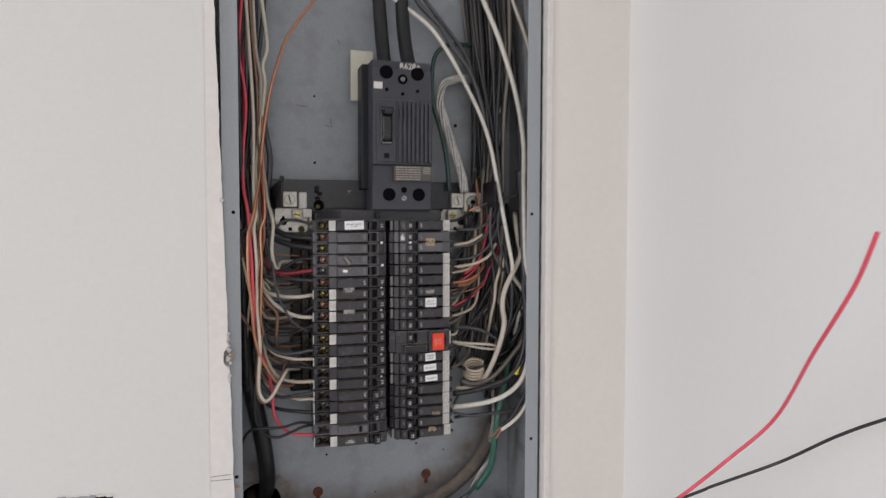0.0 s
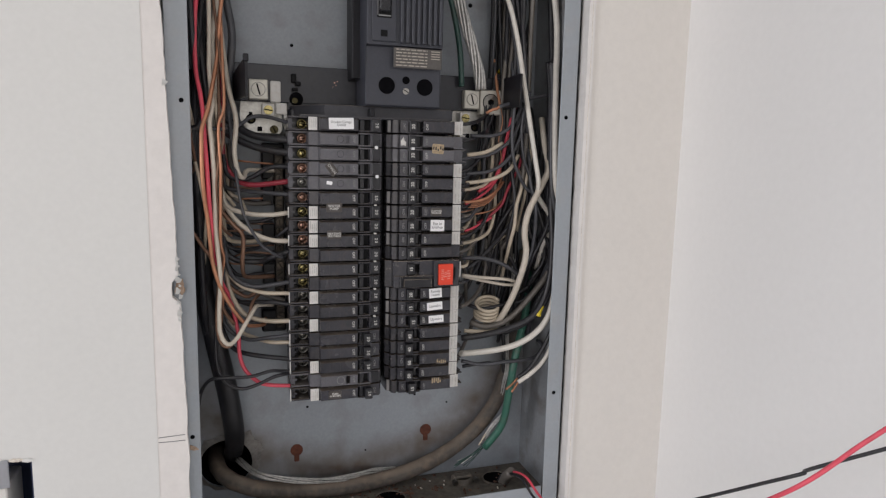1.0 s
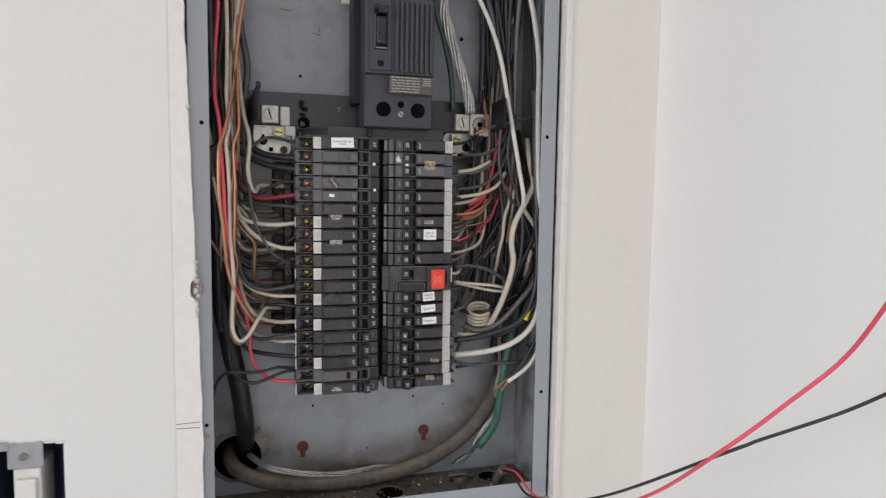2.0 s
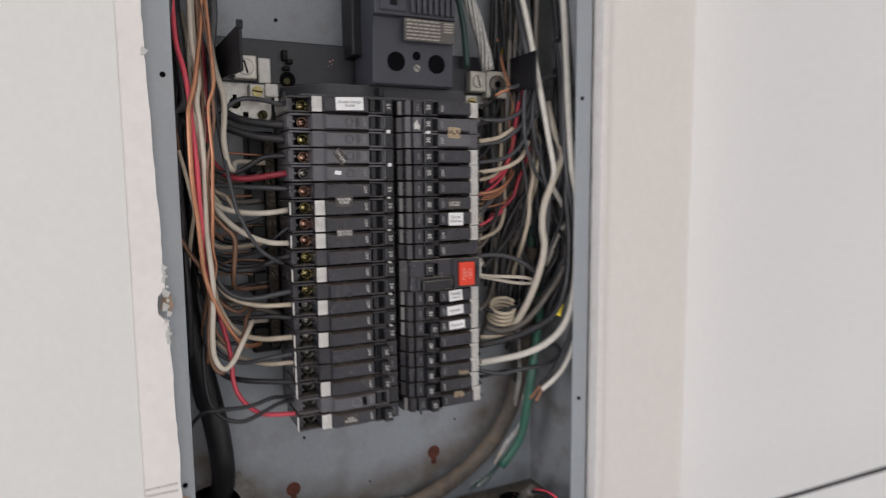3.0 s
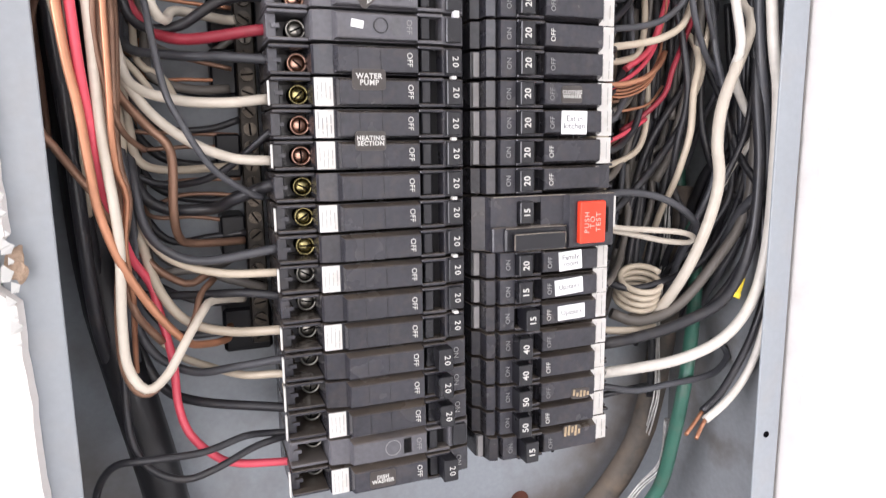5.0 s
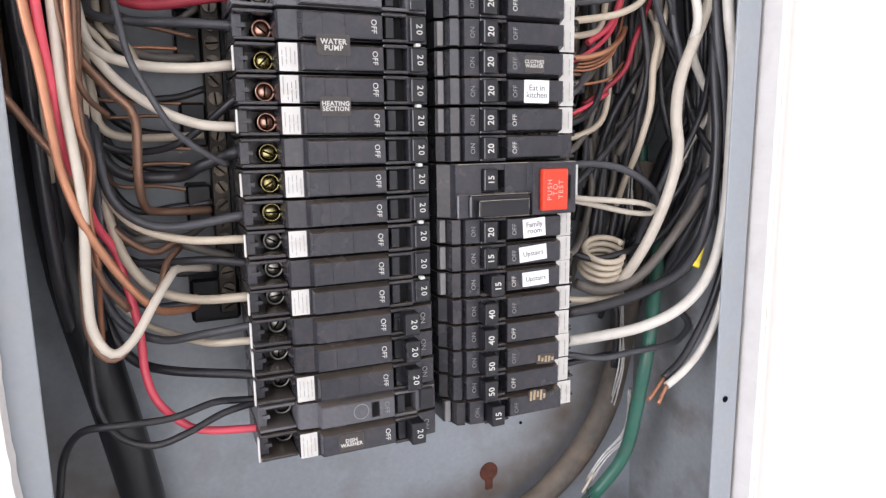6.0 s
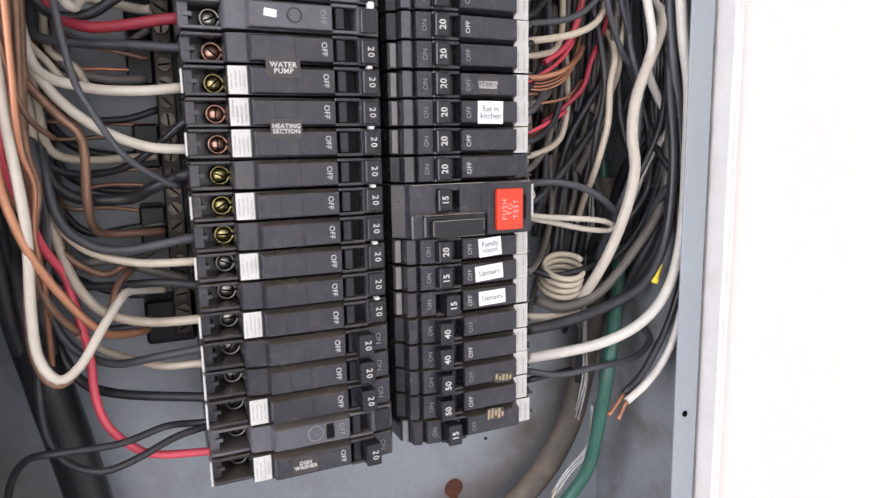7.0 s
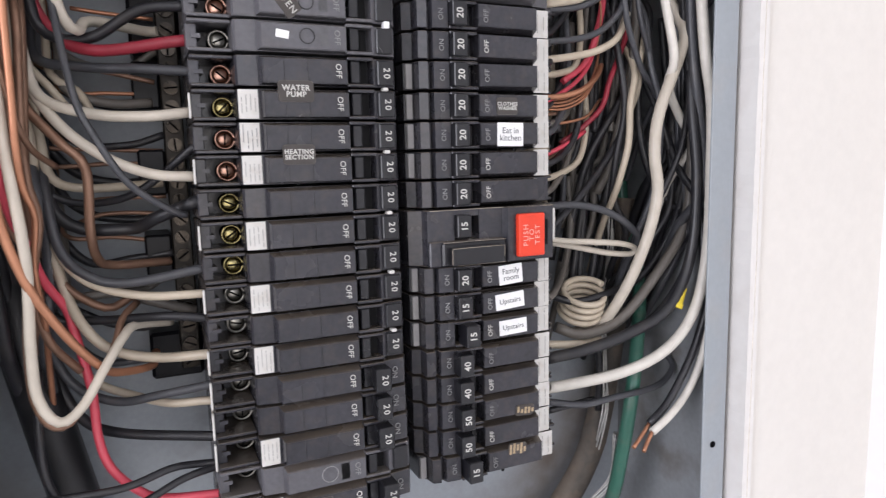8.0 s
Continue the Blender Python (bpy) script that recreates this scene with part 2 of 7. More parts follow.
WIRE = {
    "white": insulation("white_insulation", (0.57, 0.515, 0.435), dirt=(0.40, 0.33, 0.24)),
    "cleanwhite": insulation("clean_white_insulation", (0.67, 0.635, 0.575), amount=0.15),
    "cream": insulation("aged_cream_insulation", (0.58, 0.50, 0.39), dirt=(0.28, 0.22, 0.15)),
    "grey": insulation("dusty_grey_insulation", (0.14, 0.126, 0.112)),
    "black": insulation("black_insulation", (0.022, 0.022, 0.026), amount=0.2),
    "slate": insulation("slate_insulation", (0.066, 0.068, 0.077), amount=0.2),
    "red": insulation("red_insulation", (0.34, 0.03, 0.05), amount=0.12),
    "pink": insulation("bright_red_insulation", (0.70, 0.08, 0.12), amount=0.12),
    "green": insulation("green_insulation", (0.042, 0.145, 0.105), dirt=(0.11, 0.11, 0.09), amount=0.5),
    "darkgreen": insulation("dark_green_insulation", (0.025, 0.065, 0.055), amount=0.25),
    "brown": material("tarnished_copper", (0.25, 0.145, 0.098), 0.42, metal=0.45, vary=0.25, grain=160, blotch=30, bump=0.08, per_object=0.2),
    "copper": material("bare_copper", (0.46, 0.215, 0.125), 0.38, metal=0.55, vary=0.15, grain=160, blotch=30, bump=0.06, per_object=0.1),
    "sleeve": material("dusty_black_cable_sleeve", (0.085, 0.073, 0.062), 0.7, vary=0.45, grain=160, blotch=26, bump=0.35, dirt=(0.17, 0.125, 0.09), dirt_amount=0.75, dust=(0.31, 0.24, 0.18)),
    "jacket": material("black_cable_jacket", (0.009, 0.009, 0.011), 0.45, vary=0.25, grain=120, blotch=18, bump=0.1, dirt=(0.05, 0.042, 0.036), dirt_amount=0.2),
    "silver": STRAND,
    "yellow": insulation("yellow_connector", (0.75, 0.58, 0.03), amount=0.05),
}

# ---------------------------------------------------------------- mesh helpers
def add_box(bm, x0, x1, y0, y1, z0, z1, bevel=0.0, segments=1):
    m = Matrix.Translation(((x0 + x1) / 2, (y0 + y1) / 2, (z0 + z1) / 2)) @ Matrix.Diagonal((abs(x1 - x0), abs(y1 - y0), abs(z1 - z0), 1))
    vs = bmesh.ops.create_cube(bm, size=1, matrix=m)["verts"]
    if bevel:
        es = list({e for v in vs for e in v.link_edges})
        bmesh.ops.bevel(bm, geom=es, offset=bevel, segments=segments, affect="EDGES", profile=0.5)
    return bm


def box(*a, bevel=0.0, segments=1):
    return add_box(bmesh.new(), *a, bevel=bevel, segments=segments)


def add_prism(bm, outline, z0, z1, bevel=0.0):
    """A closed outline in x and y, drawn out from z0 to z1."""
    lo = [bm.verts.new((x, y, z0)) for x, y in outline]
    hi = [bm.verts.new((x, y, z1)) for x, y in outline]
    faces = [bm.faces.new(lo[::-1]), bm.faces.new(hi)]
    k = len(outline)
    for i in range(k):
        faces.append(bm.faces.new((lo[i], lo[(i + 1) % k], hi[(i + 1) % k], hi[i])))
    if bevel:
        bmesh.ops.bevel(bm, geom=list(faces[0].edges) + list(faces[1].edges), offset=bevel, segments=1, affect="EDGES")
    return bm


def add_disc(bm, x, z, y0, y1, r, sides=20, r2=None):
    """A round piece along y, from its face y0 to its back y1."""
    m = Matrix.Translation((x, (y0 + y1) / 2, z)) @ pose(0, 0, 0, -90, 0, 0)
    bmesh.ops.create_cone(bm, cap_ends=True, segments=sides, radius1=r, radius2=r if r2 is None else r2, depth=abs(y1 - y0), matrix=m)
    return bm


def mesh_of(name, bm, smooth=False):
    me = bpy.data.meshes.new(name)
    bmesh.ops.recalc_face_normals(bm, faces=bm.faces)
    bm.to_mesh(me)
    bm.free()
    if smooth:
        me.polygons.foreach_set("use_smooth", [True] * len(me.polygons))
    return me


def part(name, bm, mat, parent, label="", smooth=False):
    me = bm if isinstance(bm, bpy.types.Mesh) else mesh_of(name, bm, smooth)
    if mat and not me.materials:
        me.materials.append(mat)
    ob = new(name, me)
    ob.parent = parent
    if label:
        ob["label"] = label
    return ob


def thing(name, label, category, group="", kind="", at=None):
    ob = new(name)
    if at:
        ob.matrix_world = at
    return tagged(ob, label, category, group, kind)


TEXTS = {}


def text_mesh(words, size, mat, bold=0.0, spacing=1.0):
    """Lettering as a thin mesh in the xz plane, facing -y, centred; one mesh for each wording."""
    key = (words, size, mat.name, bold, spacing)
    if key not in TEXTS:
        c = bpy.data.curves.new("lettering", "FONT")
        c.body, c.size, c.align_x, c.align_y, c.offset, c.extrude = words, size, "CENTER", "CENTER", bold, 0.00004
        c.space_character, c.space_line, c.resolution_u = spacing, 0.85, 3
        ob = new("lettering", c)
        me = bpy.data.meshes.new_from_object(ob.evaluated_get(bpy.context.evaluated_depsgraph_get()))
        bpy.data.objects.remove(ob)
        me.transform(pose(0, 0, 0, 90, 0, 0))
        me.materials.clear()
        me.materials.append(mat)
        TEXTS[key] = me
    return TEXTS[key]


def lettering(name, words, size, mat, parent, x, y, z, turn=0, bold=0.0, spacing=1.0):
    ob = part(name, text_mesh(words, size, mat, bold, spacing), None, parent)
    ob.matrix_local = pose(x, y, z, 0, turn, 0)
    return ob


def smooth_path(points, step):
    """A Catmull-Rom curve through the points, sampled about every step metres."""
    p = [Vector(q) for q in points]
    p = [p[0] * 2 - p[1]] + p + [p[-1] * 2 - p[-2]]
    out = []
    for a, b, c, d in zip(p, p[1:], p[2:], p[3:]):
        k = max(2, int((c - b).length / step))
        for i in range(k):
            t = i / k
            out.append(0.5 * (2 * b + (c - a) * t + (2 * a - 5 * b + 4 * c - d) * t * t + (3 * b - a - 3 * c + d) * t ** 3))
    return out + [p[-2]]


def tube(path, radius, sides=10, wobble=0.0):
    """A round tube of even girth along a path, closed at both ends."""
    verts, faces = [], []
    side = None
    for i, q in enumerate(path):
        d = (path[min(i + 1, len(path) - 1)] - path[max(i - 1, 0)]).normalized()
        if side is None:
            side = d.orthogonal().normalized()
        side = (side - d * side.dot(d)).normalized()
        up = d.cross(side)
        r = radius * (1 + wobble * noise.noise(q * 60))
        for k in range(sides):
            a = 2 * math.pi * k / sides
            verts.append(q + (side * math.cos(a) + up * math.sin(a)) * r)
    for i in range(len(path) - 1):
        for k in range(sides):
            j = (k + 1) % sides
            faces.append((i * sides + k, i * sides + j, (i + 1) * sides + j, (i + 1) * sides + k))
    faces.append(tuple(range(sides))[::-1])
    faces.append(tuple((len(path) - 1) * sides + k for k in range(sides)))
    me = bpy.data.meshes.new("tube")
    me.from_pydata([tuple(v) for v in verts], [], faces)
    me.polygons.foreach_set("use_smooth", [True] * (len(faces) - 2) + [False, False])
    return me


WIRE_WORDS = {
    "white": "white insulated wire inside the grey panel box", "cleanwhite": "clean white insulated wire inside the panel box",
    "cream": "aged cream insulated wire inside the panel box", "grey": "dusty grey insulated wire inside the panel box",
    "black": "black insulated wire inside the grey panel box", "slate": "slate grey insulated wire inside the panel box",
    "red": "red insulated wire inside the panel box", "pink": "bright red insulated wire inside the panel box",
    "green": "green insulated ground wire in the panel box", "darkgreen": "dark green ground wire in the panel box",
    "brown": "tarnished brown bare copper wire in the panel", "copper": "bright bare copper wire inside the panel box",
    "sleeve": "thick dusty black sleeved cable in the panel", "jacket": "thick black jacketed cable in the panel box",
    "silver": "bare stranded aluminium conductor in the panel",
}


def wire(colour, radius, *points, name="wire", label="", group="panel wires", sides=10, wobble=0.0):
    me = tube(smooth_path(points, max(0.003, radius * 1.5)), radius, sides, wobble)
    me.materials.append(WIRE[colour])
    return tagged(new(name, me), label or WIRE_WORDS[colour], "wire" if name == "wire" else "cable", group)


def stranded(radius, count, *points, label=""):
    """A bare conductor of twisted strands, each a mesh of its own."""
    path = smooth_path(points, 0.004)
    root = thing("stranded_conductor", label, "wire", "panel wires")
    side = Vector((0.0, 1.0, 0.2)).normalized()
    for s in range(count):
        line = []
        for i, q in enumerate(path):
            d = (path[min(i + 1, len(path) - 1)] - path[max(i - 1, 0)]).normalized()
            u = (side - d * side.dot(d)).normalized()
            v = d.cross(u)
            a = 2 * math.pi * s / count + i * 0.16
            w = radius * (0.72 + 0.22 * noise.noise(Vector((i * 0.06, s * 3.1, count))))
            line.append(q + (u * math.cos(a) + v * math.sin(a)) * w)
        part("strand", tube(line, radius * 0.27, 6), STRAND, root)
    return root


# ---------------------------------------------------------------- room
BOX_L, BOX_R, BOX_B, BOX_T, BACK = -0.1692, 0.1940, 1.1910, 2.0600, 0.0860
FACE = -0.0100          # room side of the wall board
CORNER = 0.3120         # side wall
ROOM_L, ROOM_REAR, CEIL = -2.30, -2.60, 2.44

part("floor", box(ROOM_L - 0.1, CORNER + 0.12, ROOM_REAR - 0.1, 0.12, -0.1, 0.0), FLOOR, None)
tagged(bpy.data.objects["floor"], "plain grey concrete floor of the room", "floor", kind="structure")
part("ceiling", box(ROOM_L - 0.1, CORNER + 0.12, ROOM_REAR - 0.1, 0.12, CEIL, CEIL + 0.1), DRYWALL, None)
tagged(bpy.data.objects["ceiling"], "plain white painted ceiling of the room", "ceiling", kind="structure")


def ragged_board(name, x0, edge, z0, z1, y0, y1, seed, notch=None, depth=0.0012):
    """A wall board whose cut edge wanders; notch: (z, height, depth) of a broken-out bite."""
    rnd = random.Random(seed)
    out = []
    n = int((z1 - z0) / 0.006)
    for i in range(n + 1):
        z = z0 + (z1 - z0) * i / n
        x = edge(z) + depth * (noise.noise(Vector((z * 40, seed, 0))) + 0.6 * noise.noise(Vector((z * 170, seed, 3)))) + rnd.uniform(-0.0002, 0.0002)
        if notch and abs(z - notch[0]) < notch[1] / 2:
            x -= notch[2] * (0.55 + 0.45 * rnd.random())
        out.append((x, z))
    bm = bmesh.new()
    front = [bm.verts.new((x, y0, z)) for x, z in out]
    back = [bm.verts.new((x, y1, z)) for x, z in out]
    fa, ba = bm.verts.new((x0, y0, z0)), bm.verts.new((x0, y1, z0))
    fb, bb = bm.verts.new((x0, y0, z1)), bm.verts.new((x0, y1, z1))
    bm.faces.new([fa] + front + [fb])
    bm.faces.new(([ba] + back + [bb])[::-1])
    for i in range(n):
        bm.faces.new((front[i], back[i], back[i + 1], front[i + 1]))
    bm.faces.new((fa, ba, back[0], front[0]))
    bm.faces.new((fb, front[-1], back[-1], bb))
    bm.faces.new((fa, fb, bb, ba))
    return bm


# panel wall: boards round the box, with the switch opening cut through on its near side
SW_L, SW_R, SW_T, SW_B = -0.3350, -0.2760, 1.3020, 1.2000
edge_left = lambda z: -0.1610 - 0.0130 * max(0.0, min(1.2, (z - 1.32) / 0.48))
pw = thing("wall_north", "white painted wallboard with a rough cut edge round the panel", "wall", kind="structure")
part("board", ragged_board("board", -0.1845, edge_left, 1.192, BOX_T, FACE, -0.0008, 4, notch=(1.434, 0.021, 0.0065)), TAPE, pw, "joint compound strip with a torn cut edge")
part("board", box(SW_R, -0.1845, FACE - 0.0004, 0.0022, 1.192, BOX_T), DRYWALL, pw)
part("board", box(ROOM_L, SW_R, FACE - 0.0004, 0.0022, SW_T, BOX_T), DRYWALL, pw)
part("board", box(ROOM_L, SW_L, FACE - 0.0004, 0.0022, SW_B, SW_T), DRYWALL, pw)
part("board", box(ROOM_L, SW_R, FACE - 0.0004, 0.0022, 0.0, SW_B), DRYWALL, pw)
part("board", box(SW_R, 0.2050, FACE - 0.0004, 0.0022, 0.0, 1.1892), DRYWALL, pw)
part("board", box(ROOM_L, 0.2050, FACE - 0.0004, 0.0022, BOX_T + 0.002, CEIL), DRYWALL, pw)
part("board", box(0.2052, CORNER, FACE, 0.0022, 0.0, CEIL), STRIP, pw, "cream painted board beside the corner")
part("backing", box(ROOM_L, BOX_L - 0.004, 0.09, 0.12, 0.0, CEIL), DRYWALL, pw)
for a, b, c, d in ((BOX_L - 0.004, CORNER, 1.2650, CEIL), (BOX_L - 0.004, CORNER, 0.0, 1.2040), (BOX_L - 0.004, -0.1628, 1.2042, 1.2648), (-0.1016, CORNER, 1.2042, 1.2648)):
    part("backing", box(a, b, 0.094, 0.12, c, d), DRYWALL, pw)

# white casing strip beside the box, with cracked paint
trim = thing("trim", "white painted casing strip with a hairline crack", "trim", kind="structure")
part("casing", ragged_board("casing", 0.2050, lambda z: 0.1984, 1.19, BOX_T, -0.0128, 0.001, 9, depth=0.0005), CASING, trim)
crack = smooth_path([(0.2022 + 0.0006 * noise.noise(Vector((k * 1.7, 2, 0))), -0.0128, 1.19 + 0.015 * k) for k in range(44)], 0.004)
part("crack", tube(crack, 0.00022, 5), GYPSUM, trim)
part("crack", tube(smooth_path([(0.2042, -0.0118, 1.19), (0.2043, -0.0118, 1.35), (0.2040, -0.0118, 1.5), (0.2044, -0.0118, 1.9)], 0.01), 0.00022, 5), GYPSUM, trim)

side = part("wall_east", box(CORNER, CORNER + 0.12, ROOM_REAR, 0.12, 0.0, CEIL), SIDE_LIT_PAINT, None)
tagged(side, "plain white painted side wall beside the panel", "wall", kind="structure")


def wall_with_window(name, along, at, lo, hi, w0, w1, z0, z1, out):
    """An unseen wall along x or y with an added window opening through it, its frame and sill."""
    root = thing(name, "unseen plain white painted wall with an added window", "wall", kind="structure")
    def piece(a, b, za, zb):
        t = sorted((at, at + out))
        return box(a, b, t[0], t[1], za, zb) if along == "x" else box(t[0], t[1], a, b, za, zb)
    for a, b, za, zb in ((lo, w0, 0, CEIL), (w1, hi, 0, CEIL), (w0, w1, 0, z0), (w0, w1, z1, CEIL)):
        part("wall_board", piece(a, b, za, zb), DRYWALL, root)
    win = thing("added_window_1" if along == "x" else "added_window_2", "unseen white framed window added round an area lamp", "window", kind="structure")
    for a, b, za, zb in ((w0, w0 + 0.04, z0, z1), (w1 - 0.04, w1, z0, z1), (w0 + 0.04, w1 - 0.04, z0, z0 + 0.04), (w0 + 0.04, w1 - 0.04, z1 - 0.04, z1)):
        part("window_frame", piece(a, b, za, zb), WINDOW_FRAME, win)


wall_with_window("wall_south", "x", ROOM_REAR, ROOM_L, CORNER, -1.75, 0.25, 0.9, 2.34, -0.1)
wall_with_window("wall_west", "y", ROOM_L, ROOM_REAR, 0.12, -1.7, -0.5, 1.0, 2.24, -0.1)

# lump of broken gypsum where the cut edge has a bite
chunk = bmesh.new()
bmesh.ops.create_icosphere(chunk, subdivisions=3, radius=0.0062, matrix=Matrix.Translation((-0.1632, -0.005, 1.4335)) @ Matrix.Diagonal((0.62, 0.5, 1.0, 1)))
for v in chunk.verts:
    v.co += Vector((1, 0.8, 1)) * 0.0028 * noise.noise(v.co * 210) + Vector((0.5, -0.5, 0.4)) * 0.0016 * noise.noise(v.co * 600)
tagged(part("gypsum_lump", chunk, BROWN_GYPSUM, None), "broken brownish gypsum lump at the cut board edge", "plaster lump")
flakes = thing("torn_paper_edge", "torn white paper shreds along the board edge", "torn paper")
for k in range(16):
    rnd = random.Random(50 + k)
    z = 1.455 - 0.0042 * k * 1.1 if k < 11 else rnd.uniform(1.30, 1.62)
    x = edge_left(z) + rnd.uniform(-0.001, 0.0012)
    a = rnd.uniform(0.0013, 0.0034)
    bm = bmesh.new()
    pts = [(x - a * 0.6, FACE - 0.0006, z - a * 0.7), (x + a * rnd.uniform(0.2, 0.6), FACE - 0.0012, z - a * rnd.uniform(0.2, 0.8)), (x + a * rnd.uniform(0.3, 0.9), FACE - 0.0022, z + a * rnd.uniform(0, 0.6)), (x - a * 0.4, FACE - 0.0008, z + a)]
    f = bm.faces.new([bm.verts.new(p) for p in pts])
    bmesh.ops.solidify(bm, geom=[f], thickness=0.0004)
    part("shred", bm, DRYWALL, flakes)
for z0, z1 in ((1.3085, 1.3090), (1.3045, 1.3040)):
    mark = part("pencil_line", tube(smooth_path([(-0.1838, FACE - 0.0001, z0), (-0.1790, FACE - 0.0001, (z0 + z1) / 2), (-0.1632, FACE - 0.0001, z1 + 0.0002)], 0.004), 0.00030, 5), WORN_PATCH, None)
    tagged(mark, "short faint pencil line drawn on the wall strip", "pencil mark", "pencil marks")

# ---------------------------------------------------------------- light switch in its box
sw = thing("light_switch", "uncovered ivory light switch in a navy plastic box", "light switch")
bm = bmesh.new()
for a in ((SW_L, SW_L + 0.002, -0.006, 0.06, SW_B, SW_T), (SW_R - 0.002, SW_R, -0.006, 0.06, SW_B, SW_T), (SW_L + 0.002, SW_R - 0.002, -0.006, 0.06, SW_T - 0.002, SW_T), (SW_L + 0.002, SW_R - 0.002, -0.006, 0.06, SW_B, SW_B + 0.002), (SW_L, SW_R, 0.06, 0.062, SW_B, SW_T)):
    add_box(bm, *a)
part("wall_box", bm, SWITCH_BOX, sw, "navy blue plastic wall box")
yoke = part("yoke", box(-0.3190, -0.2915, -0.0125, -0.011, SW_T - 0.021, SW_T + 0.0020, bevel=0.0008), YOKE, sw, "zinc mounting yoke with a screw")
part("yoke", box(-0.3170, -0.2930, -0.0125, -0.011, SW_B + 0.003, SW_B + 0.021, bevel=0.0004), YOKE, sw)
part("ear", box(-0.3260, -0.3175, -0.0135, -0.0122, SW_T - 0.004, SW_T + 0.004, bevel=0.0004), YOKE, sw)
part("screw", add_disc(bmesh.new(), -0.3065, SW_T - 0.010, -0.0145, -0.0125, 0.0032), ZINC, sw)
part("switch_body", box(-0.3155, -0.2945, -0.010, 0.03, SW_B + 0.021, SW_T - 0.0215, bevel=0.001), SWITCH_WHITE, sw)
part("paddle", box(-0.3130, -0.2970, -0.0155, -0.010, SW_B + 0.026, SW_T - 0.030, bevel=0.0015, segments=2), SWITCH_WHITE, sw)
frayed = thing("chipped_board_edge", "chipped plaster crumbs round the switch opening", "plaster crumbs")
for k in range(14):
    rnd = random.Random(k)
    x = SW_L + (SW_R - SW_L) * rnd.random()
    bm = bmesh.new()
    bmesh.ops.create_icosphere(bm, subdivisions=1, radius=rnd.uniform(0.001, 0.0028), matrix=Matrix.Translation((x, FACE - 0.001, SW_T + rnd.uniform(-0.0005, 0.0022))) @ Matrix.Diagonal((1.7, 0.5, 0.7, 1)))
    part("crumb", bm, GYPSUM if k % 3 == 0 else DRYWALL, frayed)

# ---------------------------------------------------------------- panel box
panel = thing("electrical_panel", "grey enamelled steel breaker panel box set in the wall", "electrical panel")
FL_L, FL_R, FL_B = -0.1516, 0.1783, 1.2085
FL_Y = -0.0028           # the far flange stands a little proud
HX, HZ, HR = -0.1322, 1.2345, 0.0255          # cable hole in the back plate
n_seg = 32
BT = 0.0012
bm = bmesh.new()
loops = []
for y in (BACK, BACK + BT):
    inner = [bm.verts.new((HX + HR * math.cos(2 * math.pi * k / n_seg), y, HZ + HR * math.sin(2 * math.pi * k / n_seg))) for k in range(n_seg)]
    rim = []
    for k in range(n_seg):
        c, s = math.cos(2 * math.pi * k / n_seg), math.sin(2 * math.pi * k / n_seg)
        q = 0.0365 / max(abs(c), abs(s))
        rim.append(bm.verts.new((HX + q * c, y, HZ + q * s)))
    for k in range(n_seg):
        bm.faces.new((inner[k], rim[k], rim[(k + 1) % n_seg], inner[(k + 1) % n_seg]))
    loops.append(inner)
for k in range(n_seg):
    bm.faces.new((loops[0][k], loops[1][k], loops[1][(k + 1) % n_seg], loops[0][(k + 1) % n_seg]))
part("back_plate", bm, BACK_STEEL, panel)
hx0, hx1, hz0, hz1 = HX - 0.0365, HX + 0.0365, HZ - 0.0365, HZ + 0.0365
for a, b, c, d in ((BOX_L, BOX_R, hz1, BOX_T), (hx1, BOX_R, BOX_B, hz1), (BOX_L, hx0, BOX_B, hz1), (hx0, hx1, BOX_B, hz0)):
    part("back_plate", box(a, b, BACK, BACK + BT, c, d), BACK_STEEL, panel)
part("side_plate", box(BOX_L, BOX_L + 0.0014, 0.0016, BACK, BOX_B, BOX_T), STEEL, panel)
part("side_plate", box(BOX_R - 0.0014, BOX_R, FL_Y + 0.0016, BACK, BOX_B, BOX_T), SIDE_STEEL, panel, "grimy side plate with a shaded tone")
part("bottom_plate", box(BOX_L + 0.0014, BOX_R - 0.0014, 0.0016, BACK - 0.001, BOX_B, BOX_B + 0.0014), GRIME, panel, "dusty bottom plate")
part("top_plate", box(BOX_L + 0.0014, BOX_R - 0.0014, 0.0016, BACK - 0.001, BOX_T - 0.0014, BOX_T), STEEL, panel)
part("flange", box(BOX_L, FL_L, 0.0, 0.0015, BOX_B, BOX_T, bevel=0.0004), FLANGE, panel)
part("flange", box(FL_R, BOX_R + 0.0008, FL_Y, FL_Y + 0.0015, BOX_B, BOX_T, bevel=0.0004), FLANGE, panel)
part("flange", box(FL_L + 0.0001, FL_R - 0.0001, 0.0, 0.0015, BOX_B, FL_B, bevel=0.0004), FLANGE, panel)
part("flange", box(FL_L + 0.0001, FL_R - 0.0001, 0.0, 0.0015, BOX_T - 0.017, BOX_T, bevel=0.0004), FLANGE, panel)
for x, z in ((-0.1580, 1.585), (-0.1580, 1.3020), (0.1845, 1.5845), (0.1856, 1.3100), (-0.1595, 1.87), (0.1845, 1.86)):
    y = 0.0 if x < 0 else FL_Y
    part("screw_hole", add_disc(bmesh.new(), x, z, y - 0.0003, y + 0.0004, 0.0019, 16), HOLE, panel)
